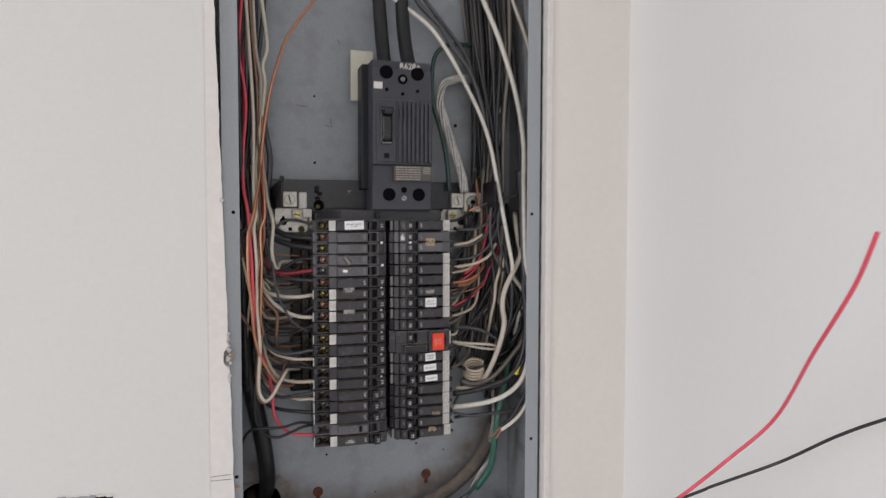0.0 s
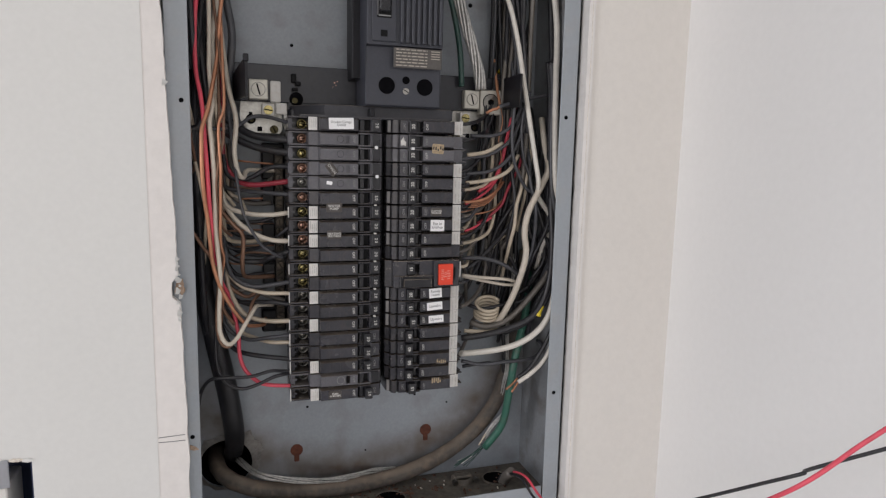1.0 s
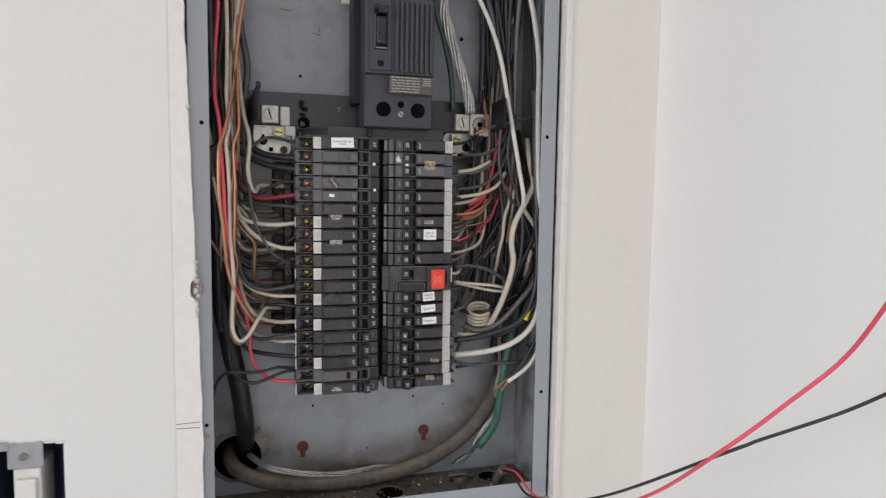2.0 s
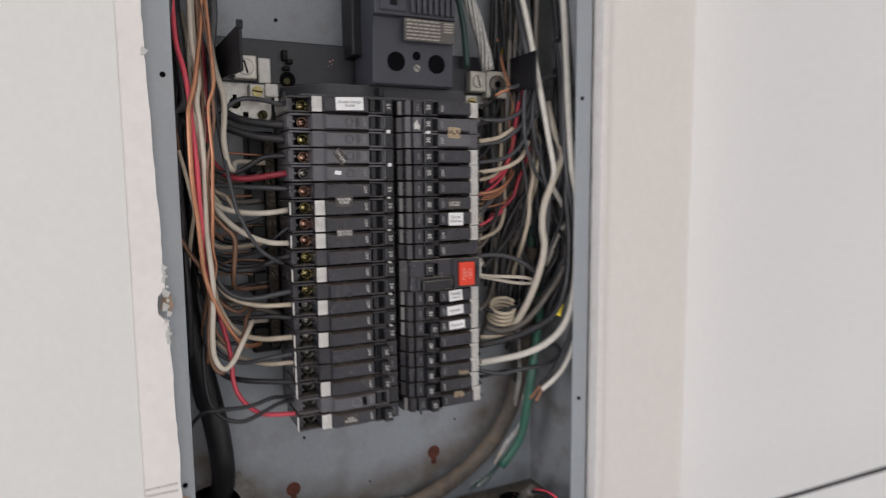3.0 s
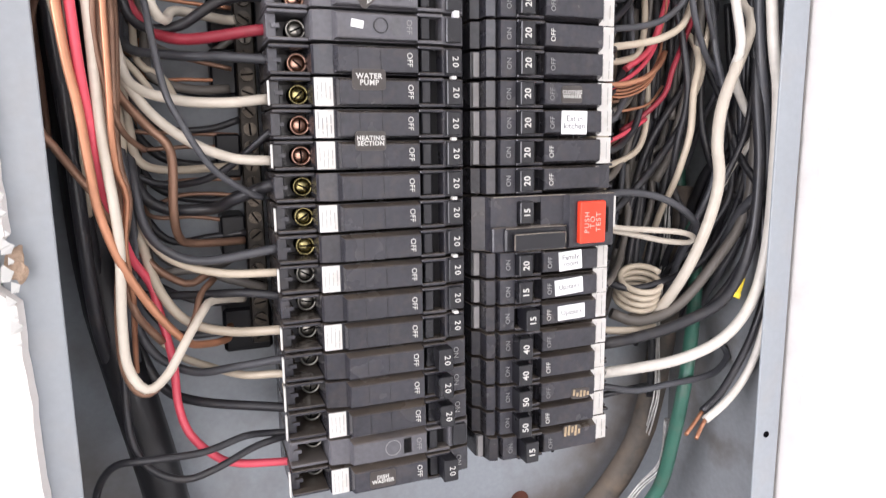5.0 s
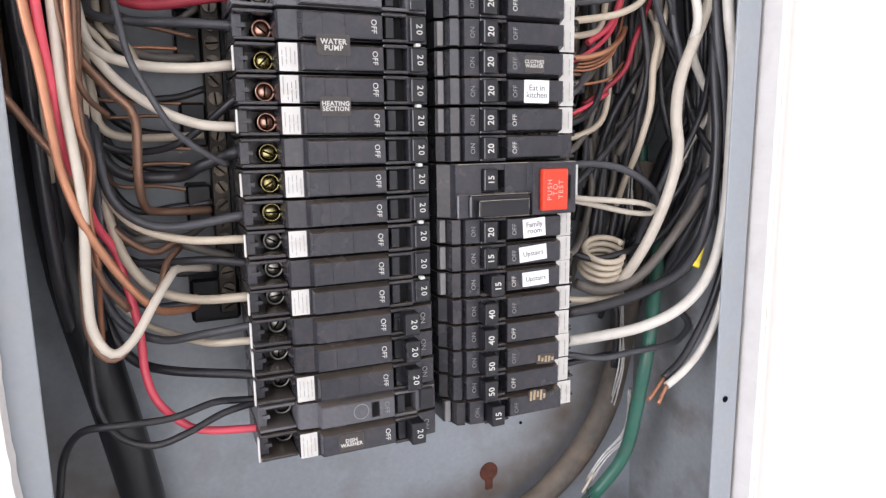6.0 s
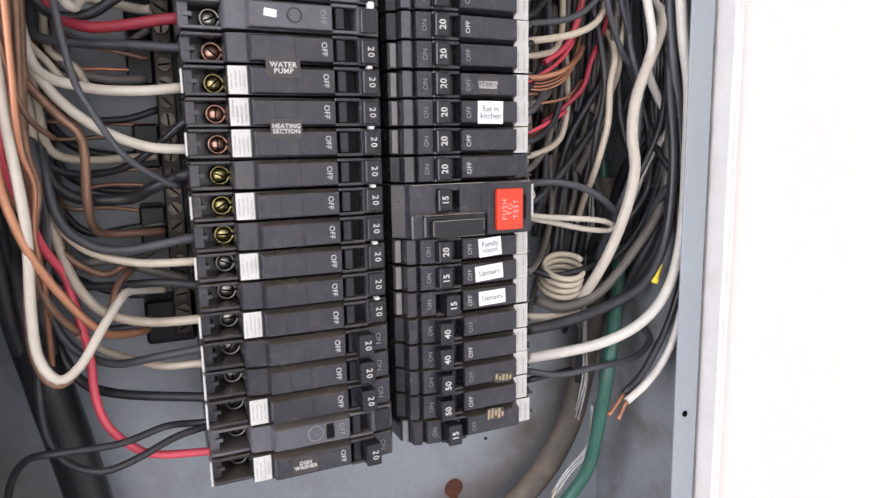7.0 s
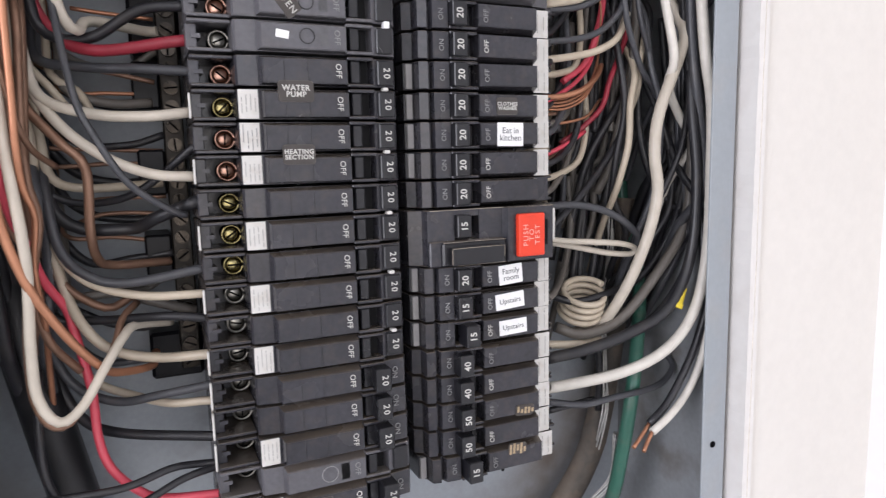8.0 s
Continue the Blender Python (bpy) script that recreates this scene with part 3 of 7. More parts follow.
for x, z, r in ((-0.0635, 1.6465, 0.0016), (-0.0635, 1.7265, 0.0014), (0.1165, 1.6990, 0.0022), (-0.0513, 1.2849, 0.0013), (0.0640, 1.2875, 0.0013), (0.1010, 1.2750, 0.0010), (0.0100, 1.2300, 0.0009)):
    part("punched_hole", add_disc(bmesh.new(), x, z, BACK - 0.0005, BACK + 0.0002, r, 14), HOLE, panel)
for x, z in ((-0.0625, 1.2390), (0.0772, 1.2455)):
    bm = add_disc(bmesh.new(), x, z, BACK - 0.0006, BACK + 0.0002, 0.0064, 22)
    add_box(bm, x - 0.0026, x + 0.0026, BACK - 0.0009, BACK + 0.0001, z - 0.0125, z - 0.004, bevel=0.0008)
    part("keyhole", bm, RUST, panel, "rust-brown keyhole slot")
for line in (((-0.0350, 1.7960), (-0.0335, 1.7935), (-0.0318, 1.7902)), ((-0.0510, 1.6925), (-0.0465, 1.6915), (-0.0420, 1.6908)), ((-0.0850, 1.7150), (-0.0780, 1.7140), (-0.0720, 1.7138)), ((-0.0440, 1.7010), (-0.0438, 1.6975), (-0.0432, 1.6935))):
    part("scratch", tube(smooth_path([(x, BACK, z) for x, z in line], 0.002), 0.00028, 5), SEAM, panel)
smear = add_prism(bmesh.new(), [(-0.1660, 1.2930), (-0.1625, 1.2952), (-0.1590, 1.2946), (-0.1552, 1.2925), (-0.1530, 1.2902), (-0.1570, 1.2896), (-0.1605, 1.2908), (-0.1640, 1.2912)], 0.0, 0.0006)
for v in smear.verts:
    v.co = Vector((v.co.x, -v.co.z, v.co.y))
tagged(part("plaster_smear", smear, BROWN_GYPSUM, None), "thin tan plaster smear dried on the grey flange", "plaster smear")
# torn sealing ring, and an added near-black tube for shade in the cable hole
bm = bmesh.new()
bmesh.ops.create_cone(bm, cap_ends=False, segments=32, radius1=0.0262, radius2=0.0262, depth=0.10, matrix=Matrix.Translation((HX, BACK + 0.0515, HZ)) @ pose(0, 0, 0, 90, 0, 0))
bmesh.ops.solidify(bm, geom=list(bm.faces), thickness=0.001)
add_disc(bm, HX, HZ, BACK + 0.0990, BACK + 0.1020, 0.0262, 32)
part("pipe_sleeve", bm, HOLE, panel, "added near-black tube that shades the cable hole")
bm = bmesh.new()
inner_r, outer_r = [], []
for k in range(48):
    a = 2 * math.pi * k / 48
    w = 0.0030 + 0.0085 * max(0.0, math.cos(a - 0.5)) * (0.6 + noise.noise(Vector((math.cos(a) * 6, math.sin(a) * 6, 7)))) + 0.0050 * max(0.0, noise.noise(Vector((math.cos(a) * 2, math.sin(a) * 2, 1)))) + 0.0022 * noise.noise(Vector((math.cos(a) * 9, math.sin(a) * 9, 4)))
    inner_r.append(bm.verts.new((HX + 0.0250 * math.cos(a), BACK - 0.0034, HZ + 0.0250 * math.sin(a))))
    outer_r.append(bm.verts.new((HX + (0.0262 + w) * math.cos(a), BACK - 0.0008, HZ + (0.0262 + w) * math.sin(a))))
for k in range(48):
    bm.faces.new((inner_r[k], outer_r[k], outer_r[(k + 1) % 48], inner_r[(k + 1) % 48]))
bmesh.ops.solidify(bm, geom=list(bm.faces), thickness=-0.0012)
part("sealing_ring", bm, material("crumbling_sealant", (0.34, 0.32, 0.30), 0.9, vary=0.35, grain=300, blotch=60, bump=0.8), panel, "crumbling grey sealant ring")
# knockouts in the floor of the box: near-black discs for their shade, each with a raised rim
for x, y, r in ((0.1510, 0.0560, 0.0150), (0.0280, 0.0440, 0.0165)):
    bm = bmesh.new()
    bmesh.ops.create_cone(bm, cap_ends=True, segments=28, radius1=r, radius2=r, depth=0.0006, matrix=Matrix.Translation((x, y, BOX_B + 0.0017)))
    hole = part("knockout", bm, HOLE, panel, "near-black disc drawn as an open knockout")
    ring = [Vector((x + r * math.cos(k * math.pi / 14), y + r * math.sin(k * math.pi / 14), BOX_B + 0.0022 + 0.0008 * noise.noise(Vector((k * 0.5, r * 90, 2))))) for k in range(29)]
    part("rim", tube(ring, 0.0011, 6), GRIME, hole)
clamp = thing("cable_clamp", "flat grey steel cable clamp on the panel floor", "cable clamp")
bm = bmesh.new()
bmesh.ops.create_cone(bm, cap_ends=False, segments=24, radius1=0.0125, radius2=0.0115, depth=0.006, matrix=Matrix.Translation((0.1130, 0.0620, BOX_B + 0.0044)))
bmesh.ops.solidify(bm, geom=list(bm.faces), thickness=0.002)
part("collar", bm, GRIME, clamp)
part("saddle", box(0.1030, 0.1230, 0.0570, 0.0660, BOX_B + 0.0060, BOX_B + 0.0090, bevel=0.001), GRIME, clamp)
for x in (0.1010, 0.1250):
    part("screw", add_disc(bmesh.new(), x, BOX_B + 0.0065, 0.0480, 0.0530, 0.0026, 12), ZINC, clamp)
pale = bmesh.new()
rnd = random.Random(5)
for k in range(26):
    r = rnd.uniform(0.0006, 0.0016)
    bmesh.ops.create_icosphere(pale, subdivisions=1, radius=r, matrix=Matrix.Translation((rnd.uniform(-0.08, 0.15), rnd.uniform(0.006, 0.07), BOX_B + 0.0014 + r * 0.4)) @ pose(0, 0, 0, rnd.uniform(0, 90), rnd.uniform(0, 90)) @ Matrix.Diagonal((1.5, 0.8, 0.6, 1)))
tagged(part("plaster_crumbs", pale, GYPSUM, None), "small pale plaster crumbs on the box floor", "plaster crumbs", kind="stuff")
debris = thing("loose_debris", "crumbled brown dust and chips on the box floor", "debris", kind="stuff")
bm = bmesh.new()
rnd = random.Random(12)
for k in range(120):
    r = rnd.uniform(0.0006, 0.0022)
    bmesh.ops.create_icosphere(bm, subdivisions=1, radius=r, matrix=Matrix.Translation((rnd.uniform(-0.09, 0.17), rnd.uniform(0.01, 0.08), BOX_B + 0.0014 + r * 0.4)) @ pose(0, 0, 0, rnd.uniform(0, 90), rnd.uniform(0, 90)) @ Matrix.Diagonal((1.6, 0.8, 0.6, 1)))
for k in range(70):
    r = rnd.uniform(0.0012, 0.0036)
    bmesh.ops.create_icosphere(bm, subdivisions=1, radius=r, matrix=Matrix.Translation((rnd.gauss(0.0, 0.035), rnd.uniform(0.008, 0.075), BOX_B + 0.0014 + r * 0.2)) @ pose(0, 0, 0, rnd.uniform(-25, 25), rnd.uniform(-25, 25), rnd.uniform(0, 180)) @ Matrix.Diagonal((1.5, rnd.uniform(0.5, 1.0), 0.25, 1)))
part("chips", bm, material("rusty_debris", (0.12, 0.065, 0.045), 0.95, vary=0.5, grain=200, blotch=120, bump=0.5), debris)

# ---------------------------------------------------------------- bus assembly behind the breakers
bus = thing("bus_assembly", "black moulded bus base behind the breakers", "bus bar")
part("base", box(-0.0700, 0.0820, 0.0500, BACK - 0.006, 1.3260, 1.5860, bevel=0.002), BRACKET, bus)
part("mounting_foot", box(-0.05, 0.06, BACK - 0.006, BACK, 1.34, 1.57), BRACKET, bus)
# Near-black strip for the shade in the gap between the two rows.
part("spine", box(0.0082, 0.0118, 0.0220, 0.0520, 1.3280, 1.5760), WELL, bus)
bm = box(-0.1190, 0.1580, 0.0550, 0.0580, 1.5905, 1.6240, bevel=0.0006)
add_box(bm, -0.0700, 0.0860, 0.0550, 0.0580, 1.5720, 1.5905)
part("cross_plate", bm, BRACKET, bus, "glossy black insulating cross plate")


def end_wall(points, thick, z0, z1, drop):
    """An upright wall of the cross plate, from its far end to its near end; the top falls by drop towards the far end."""
    (xa, ya), (xb, yb) = points
    bm = add_prism(bmesh.new(), [(xa, ya), (xb, yb), (xb + thick, yb), (xa + thick, ya)], z0, z1)
    for v in bm.verts:
        if v.co.z > z0 + 1e-5:
            v.co.z -= drop * (v.co.y - yb) / (ya - yb)
    return bm


bm = end_wall(((-0.1185, 0.0550), (-0.1090, -0.0040)), 0.0022, 1.5900, 1.6215, 0.009)
add_box(bm, -0.1105, -0.1060, -0.0046, -0.0015, 1.6180, 1.6240, bevel=0.0006)
part("plate_tab", bm, BASE, bus, "upright black end wall with a hooked corner")
part("plate_tab", end_wall(((0.1400, 0.0550), (0.1392, 0.0050)), 0.0020, 1.5930, 1.6238, 0.001), BASE, bus, "upright black end wall")
part("bus_cover", add_prism(bmesh.new(), [(-0.0690, 0.0545), (-0.0419, 0.0190), (0.0770, 0.0190), (0.0770, 0.0545)], 1.5778, 1.5884, bevel=0.0008), COVER, bus, "dusty charcoal bus cover")
part("cover_shelf", add_prism(bmesh.new(), [(-0.0690, 0.0540), (-0.0640, 0.0100), (-0.0400, 0.0070), (0.0700, 0.0080), (0.0760, 0.0540)], 1.5765, 1.5785, bevel=0.0005), COVER, bus)
part("cover_post", box(-0.0035, 0.0005, 0.0060, 0.0200, 1.5785, 1.5860, bevel=0.0006), BASE, bus)
part("plate_foot", box(-0.1000, 0.1400, 0.0580, BACK, 1.6000, 1.6100), BRACKET, bus)
bm = box(-0.0672, -0.0628, 0.0505, 0.0552, 1.6085, 1.6165, bevel=0.0005)
add_box(bm, -0.0640, -0.0590, 0.0490, 0.0552, 1.6060, 1.6095, bevel=0.0005)
add_box(bm, -0.0668, -0.0612, 0.0500, 0.0552, 1.6010, 1.6040, bevel=0.0005)
part("latch", bm, WELL, bus, "small black hooked latch")
for x, z, r in ((-0.0275, 1.6108, 0.0007), (-0.0262, 1.6085, 0.0005), (-0.0290, 1.6070, 0.0004), (-0.0250, 1.6120, 0.0005)):
    part("copper_fleck", add_disc(bmesh.new(), x, z, 0.0546, 0.0551, r, 7), COPPERY, bus)
part("screw_hole", add_disc(bmesh.new(), -0.0627, 1.5942, 0.0536, 0.0552, 0.0062, 18), HOLE, bus)
part("screw", add_disc(bmesh.new(), -0.0644, 1.5925, 0.0500, 0.0540, 0.0026, 18, r2=0.0022), BRASS_DARK, bus)


def slotted_screw(name, x, z, y, r, mat, parent, turn):
    s = part(name, add_disc(bmesh.new(), x, z, y, y + 0.003, r, 20), mat, parent)
    m = box(-r * 0.92, r * 0.92, -0.00025, 0.0004, -r * 0.13, r * 0.13)
    slot = part("slot", m, HOLE, s)
    slot.matrix_local = pose(x, y, z, 0, turn, 0)
    return s


def lug(x0, x1, z0, z1, y, open_bore, label):
    root = thing("wire_lug", label, "wire lug", "wire lugs")
    part("block", box(x0, x1, y, 0.0549, z0, z1, bevel=0.0008), ALUMINIUM, root)
    cx, cz = (x0 + x1) / 2, (z0 + z1) / 2
    r = (x1 - x0) * 0.34
    part("bore", add_disc(bmesh.new(), cx, cz, y - 0.0004, y + 0.003, r * 1.12, 24), HOLE if open_bore else ZINC, root)
    if open_bore:
        part("rim", add_disc(bmesh.new(), cx, cz, y - 0.0010, y - 0.0003, r * 1.02, 24), ZINC, root)
        part("bore", add_disc(bmesh.new(), cx, cz, y - 0.0014, y - 0.0009, r * 0.46, 6), HOLE, root)
    else:
        slotted_screw("set_screw", cx, cz, y - 0.0012, r * 0.95, ALUMINIUM, root, 75)
    return root


lug(-0.1050, -0.0882, 1.5918, 1.6094, 0.0450, False, "square aluminium wire lug with a slotted screw")
lug(0.0986, 0.1144, 1.5922, 1.6102, 0.0460, False, "square aluminium wire lug with a slotted screw")
lug(0.1152, 0.1372, 1.5872, 1.6112, 0.0460, True, "large square aluminium lug with an open bore")


def rounded_slot(x, z, w, h, y0, y1, bevel):
    return box(x - w / 2, x + w / 2, y0, y1, z - h / 2, z + h / 2, bevel=bevel)


def neutral_plate(place, screw_metal, with_tab, label):
    """A punched plate with a screw seat and two holes; place maps its own x to the panel's."""
    root = thing("neutral_plate", label, "metal plate", "neutral plates")
    outline = [(-0.1119, 1.5912), (-0.1132, 1.5781), (-0.1120, 1.5729), (-0.1079, 1.5664), (-0.1013, 1.5629), (-0.0774, 1.5622), (-0.0749, 1.5660), (-0.0749, 1.5830), (-0.0800, 1.5912)]
    bm = add_prism(bmesh.new(), [(place(x), z) for x, z in outline], -0.0620, -0.0600, bevel=0.0004)
    for v in bm.verts:
        v.co = Vector((v.co.x, -v.co.z, v.co.y))
    part("plate", bm, PLATE, root)
    sx = place(-0.0881)
    part("screw_seat", box(sx - 0.0055, sx + 0.0055, 0.0480, 0.0600, 1.5775, 1.5885, bevel=0.0006), DEVICE_LABEL, root)
    slotted_screw("brass_screw", sx, 1.5830, 0.0462, 0.0041, screw_metal, root, 8)
    part("bore", add_disc(bmesh.new(), place(-0.1030), 1.5750, 0.0594, 0.0604, 0.0044, 18), HOLE, root)
    part("bore", rounded_slot(place(-0.1030), 1.5795, 0.0030, 0.0040, 0.0595, 0.0604, 0.0003), HOLE, root)
    slotted_screw("screw", place(-0.1025), 1.5745, 0.0590, 0.0020, BRASS_DARK, root, 50)
    part("bore", rounded_slot(place(-0.0952), 1.5664, 0.0042, 0.0042, 0.0594, 0.0604, 0.0003), HOLE, root)
    slotted_screw("screw", place(-0.0826), 1.5662, 0.0570, 0.0038, BRASS_DARK, root, 60)
    if with_tab:
        part("tab", box(-0.0861, -0.0768, 0.0500, 0.0520, 1.5900, 1.6090, bevel=0.0009), DEVICE_LABEL, root, "bent pale metal tab")
        part("tab", box(-0.0815, -0.0712, 0.0500, 0.0520, 1.5795, 1.5898, bevel=0.0009), DEVICE_LABEL, root)
        part("tab", box(-0.0745, -0.0712, 0.0500, 0.0520, 1.5680, 1.5793, bevel=0.0006), DEVICE_LABEL, root)


neutral_plate(lambda x: x, BRASS, True, "pale punched metal plate with a brass screw")
neutral_plate(lambda x: 0.0125 - x, BRASS, False, "pale punched metal plate behind the branch wires")

# neutral bars with their rows of screws, on black stand-offs
def neutral_bar(x, z0, z1, y, label):
    root = thing("neutral_bar", label, "neutral bar", "neutral bars")
    part("bar", box(x - 0.0042, x + 0.0042, y, y + 0.009, z0, z1, bevel=0.0006), BAR, root)
    part("stand_off", box(x - 0.0170, x + 0.0060, y + 0.009, BACK, z0 - 0.006, z0 + 0.016, bevel=0.0015), STAND_OFF, root)
    part("stand_off", box(x - 0.0150, x + 0.0060, y + 0.009, BACK, z1 - 0.03, z1 + 0.004, bevel=0.0015), STAND_OFF, root)
    for c in (0.3, 0.52, 0.74):
        zc = z0 + (z1 - z0) * c
        part("stand_off", box(x - 0.0155, x - 0.0043, y + 0.002, BACK, zc - 0.009, zc + 0.011, bevel=0.001), STAND_OFF, root)
    k = int((z1 - z0) / 0.0078)
    for i in range(k):
        z = z0 + (i + 0.5) * (z1 - z0) / k
        slotted_screw("bar_screw", x, z, y - 0.0022, 0.0030, BAR_SCREW, root, random.Random(i).uniform(0, 180))


neutral_bar(-0.0790, 1.3790, 1.5500, 0.0560, "tarnished neutral bar with a row of slotted screws")
neutral_bar(0.0930, 1.3790, 1.5500, 0.0620, "tarnished neutral bar behind the branch wires")

# ---------------------------------------------------------------- main breaker
mb = thing("main_breaker", "large charcoal two-pole main breaker above the branch breakers", "circuit breaker", at=Matrix.Translation((-0.0012, 0.0, 0.0)))
MX0, MX1 = -0.0066, 0.0622
bm = bmesh.new()
add_prism(bm, [(0.0500, 1.6240), (0.0500, 1.5885), (0.0240, 1.5882), (0.0098, 1.5880), (0.0080, 1.5894), (0.0080, 1.6390), (0.0020, 1.6400), (0.0020, 1.7120), (0.0080, 1.7135), (0.0085, 1.7480), (0.0130, 1.7580), (0.0700, 1.7580), (0.0700, 1.6260)], MX0, MX1, bevel=0.0008)
for v in bm.verts:
    v.co = Vector((v.co.z, v.co.x, v.co.y))
part("body", bm, MAIN, mb)
part("rear_base", box(-0.0140, MX1 + 0.002, 0.0330, 0.0600, 1.6130, 1.7572, bevel=0.001), BASE, mb, "black moulded rear base")
part("rear_flange", box(-0.0050, MX1 - 0.004, 0.0600, BACK, 1.6280, 1.7540, bevel=0.001), BASE, mb)
part("handle_plate", box(-0.0025, 0.0190, 0.0002, 0.0022, 1.6425, 1.7100, bevel=0.0006), MAIN, mb)
part("handle_well", box(0.0016, 0.0148, -0.0004, 0.0012, 1.6620, 1.7040, bevel=0.0008), WELL, mb)
part("toggle", box(0.0034, 0.0132, -0.0030, 0.0010, 1.6670, 1.6935, bevel=0.001), HANDLE, mb)
bm = box(0.0030, 0.0136, -0.0125, 0.0010, 1.6940, 1.7015, bevel=0.0014, segments=2)
add_box(bm, 0.0005, 0.0070, -0.0120, -0.0030, 1.6975, 1.7020, bevel=0.0012)
part("toggle", bm, HANDLE, mb, "black toggle grip")
part("handle_mark", box(0.0030, 0.0136, -0.0012, -0.0003, 1.6632, 1.6642), PRINT_DIM, mb)
part("handle_mark", box(0.0016, 0.0026, -0.0012, -0.0003, 1.6640, 1.6960), WORN_PATCH, mb)
part("embossed_mark", box(0.0050, 0.0110, -0.0002, 0.0004, 1.6465, 1.6520, bevel=0.0004), WELL, mb)
for k in range(8):
    x = 0.0225 + k * 0.0050
    part("rib", box(x, x + 0.0030, -0.0014, 0.0022, 1.6420, 1.7095, bevel=0.0006), MAIN, mb)
for x in (0.0095, 0.0460):
    part("terminal_hole", add_disc(bmesh.new(), x, 1.7440, 0.0074, 0.0100, 0.0076, 24), HOLE, mb)
    slotted_screw("terminal_screw", x, 1.7440, 0.0076, 0.0040, HANDLE, mb, 30)
for x in (0.0125, 0.0475):
    part("terminal_hole", add_disc(bmesh.new(), x, 1.6062, 0.0074, 0.0110, 0.0074, 24), HOLE, mb)
part("terminal_hole", add_disc(bmesh.new(), 0.0285, 1.7370, 0.0074, 0.0100, 0.0056, 20), HOLE, mb)
slotted_screw("rivet", 0.0285, 1.7370, 0.0068, 0.0026, ZINC, mb, 100)
slotted_screw("rivet", 0.0300, 1.6020, 0.0070, 0.0028, ZINC, mb, 30)
part("terminal_hole", add_disc(bmesh.new(), 0.0300, 1.6115, 0.0074, 0.0090, 0.0034, 16), HOLE, mb)
for x in (0.0100, 0.0285, 0.0460):
    part("terminal_hole", add_disc(bmesh.new(), x, 1.7245 - (0.004 if x == 0.0285 else 0), 0.0073, 0.0090, 0.0020, 14), HOLE, mb)
part("paper_tag", box(-0.0050, 0.0050, 0.0072, 0.0080, 1.7250, 1.7325), DEVICE_LABEL, mb, "small white paper tag")
lettering("marking", "R628+", 0.0092, PRINT_WHITE, mb, 0.0370, 0.0076, 1.7515, bold=0.0001)
plate = part("rating_plate", box(0.0170, 0.0610, 0.0012, 0.0021, 1.6215, 1.6385, bevel=0.0002), material("grey_rating_plate", (0.085, 0.078, 0.072), 0.5, vary=0.2, grain=300, bump=0.05), mb, "grey rating plate with fine print")
rnd = random.Random(3)
for r in range(6):
    z = 1.6370 - r * 0.0027
    x = 0.0190
    while x < 0.0470:
        w = rnd.uniform(0.002, 0.006)
        part("print_bar", box(x, min(x + w, 0.0475), 0.0009, 0.0012, z - 0.0005, z + 0.0004), PRINT_TAN, plate)
        x += w + 0.001
for r in range(4):
    part("print_bar", box(0.0510, 0.0590, 0.0009, 0.0012, 1.6300 + r * 0.0021, 1.6308 + r * 0.0021), PRINT_TAN, plate)
card = part("card", box(-0.0215, 0.0060, 0.0640, 0.0660, 1.7200, 1.7800, bevel=0.0006), material("yellowed_card", (0.62, 0.60, 0.50), 0.7, vary=0.06, grain=200, bump=0.1), mb, "yellowed insulating card")

# ---------------------------------------------------------------- branch breakers
PITCH = 0.0127


def row_z(i):
    return 1.45 + (10.5 - i) * PITCH


MESHES = {}


def shared(key, build, mat, smooth=False):
    """One mesh for all alike parts, built the first time that it is wanted."""
    if key not in MESHES:
        MESHES[key] = mesh_of(key[0], build(), smooth)
        MESHES[key].materials.append(mat)
    return MESHES[key]


HALF = 0.00575


def left_body():
    return add_prism(bmesh.new(), [(-0.0740, 0.0500), (-0.0740, 0.0300), (-0.0580, 0.0300), (-0.0580, 0.0060), (-0.0572, 0.0048), (-0.0500, 0.0042), (-0.0150, 0.0044), (-0.0148, 0.0070),
                                   (-0.0050, 0.0070), (-0.0040, 0.0026), (0.0054, 0.0036), (0.0074, 0.0080), (0.0074, 0.0500)], -HALF, HALF, bevel=0.0003)


def right_body():
    return add_prism(bmesh.new(), [(0.0126, 0.0500), (0.0126, 0.0120), (0.0162, 0.0100), (0.0167, 0.0040), (0.0205, 0.0030), (0.0210, 0.0062), (0.0225, 0.0062), (0.0230, 0.0024), (0.0300, 0.0018), (0.0302, 0.0070),
                                   (0.0430, 0.0070), (0.0432, 0.0044), (0.0742, 0.0046), (0.0750, 0.0070), (0.0838, 0.0078), (0.0850, 0.0110), (0.0850, 0.0260), (0.0880, 0.0270), (0.0880, 0.0500)], -HALF, HALF, bevel=0.0003)


def front_face(x0, x1, y):
    """The raised front of a breaker, its long edges sloped, the upper slope the wider one."""
    bm = bmesh.new()
    rear = [bm.verts.new(p) for p in ((x0, 0.0048, -0.0055), (x1, 0.0048, -0.0055), (x1, 0.0048, 0.0057), (x0, 0.0048, 0.0057))]
    near = [bm.verts.new(p) for p in ((x0 + 0.0012, y, -0.0050), (x1 - 0.0003, y, -0.0050), (x1 - 0.0003, y, 0.0043), (x0 + 0.0012, y, 0.0043))]
    bm.faces.new(rear)
    bm.faces.new(near[::-1])
    for k in range(4):
        bm.faces.new((rear[k], near[k], near[(k + 1) % 4], rear[(k + 1) % 4]))
    bmesh.ops.bevel(bm, geom=[e for e in bm.edges if all(v in near for v in e.verts)], offset=0.0003, segments=2, affect="EDGES")
    return bm


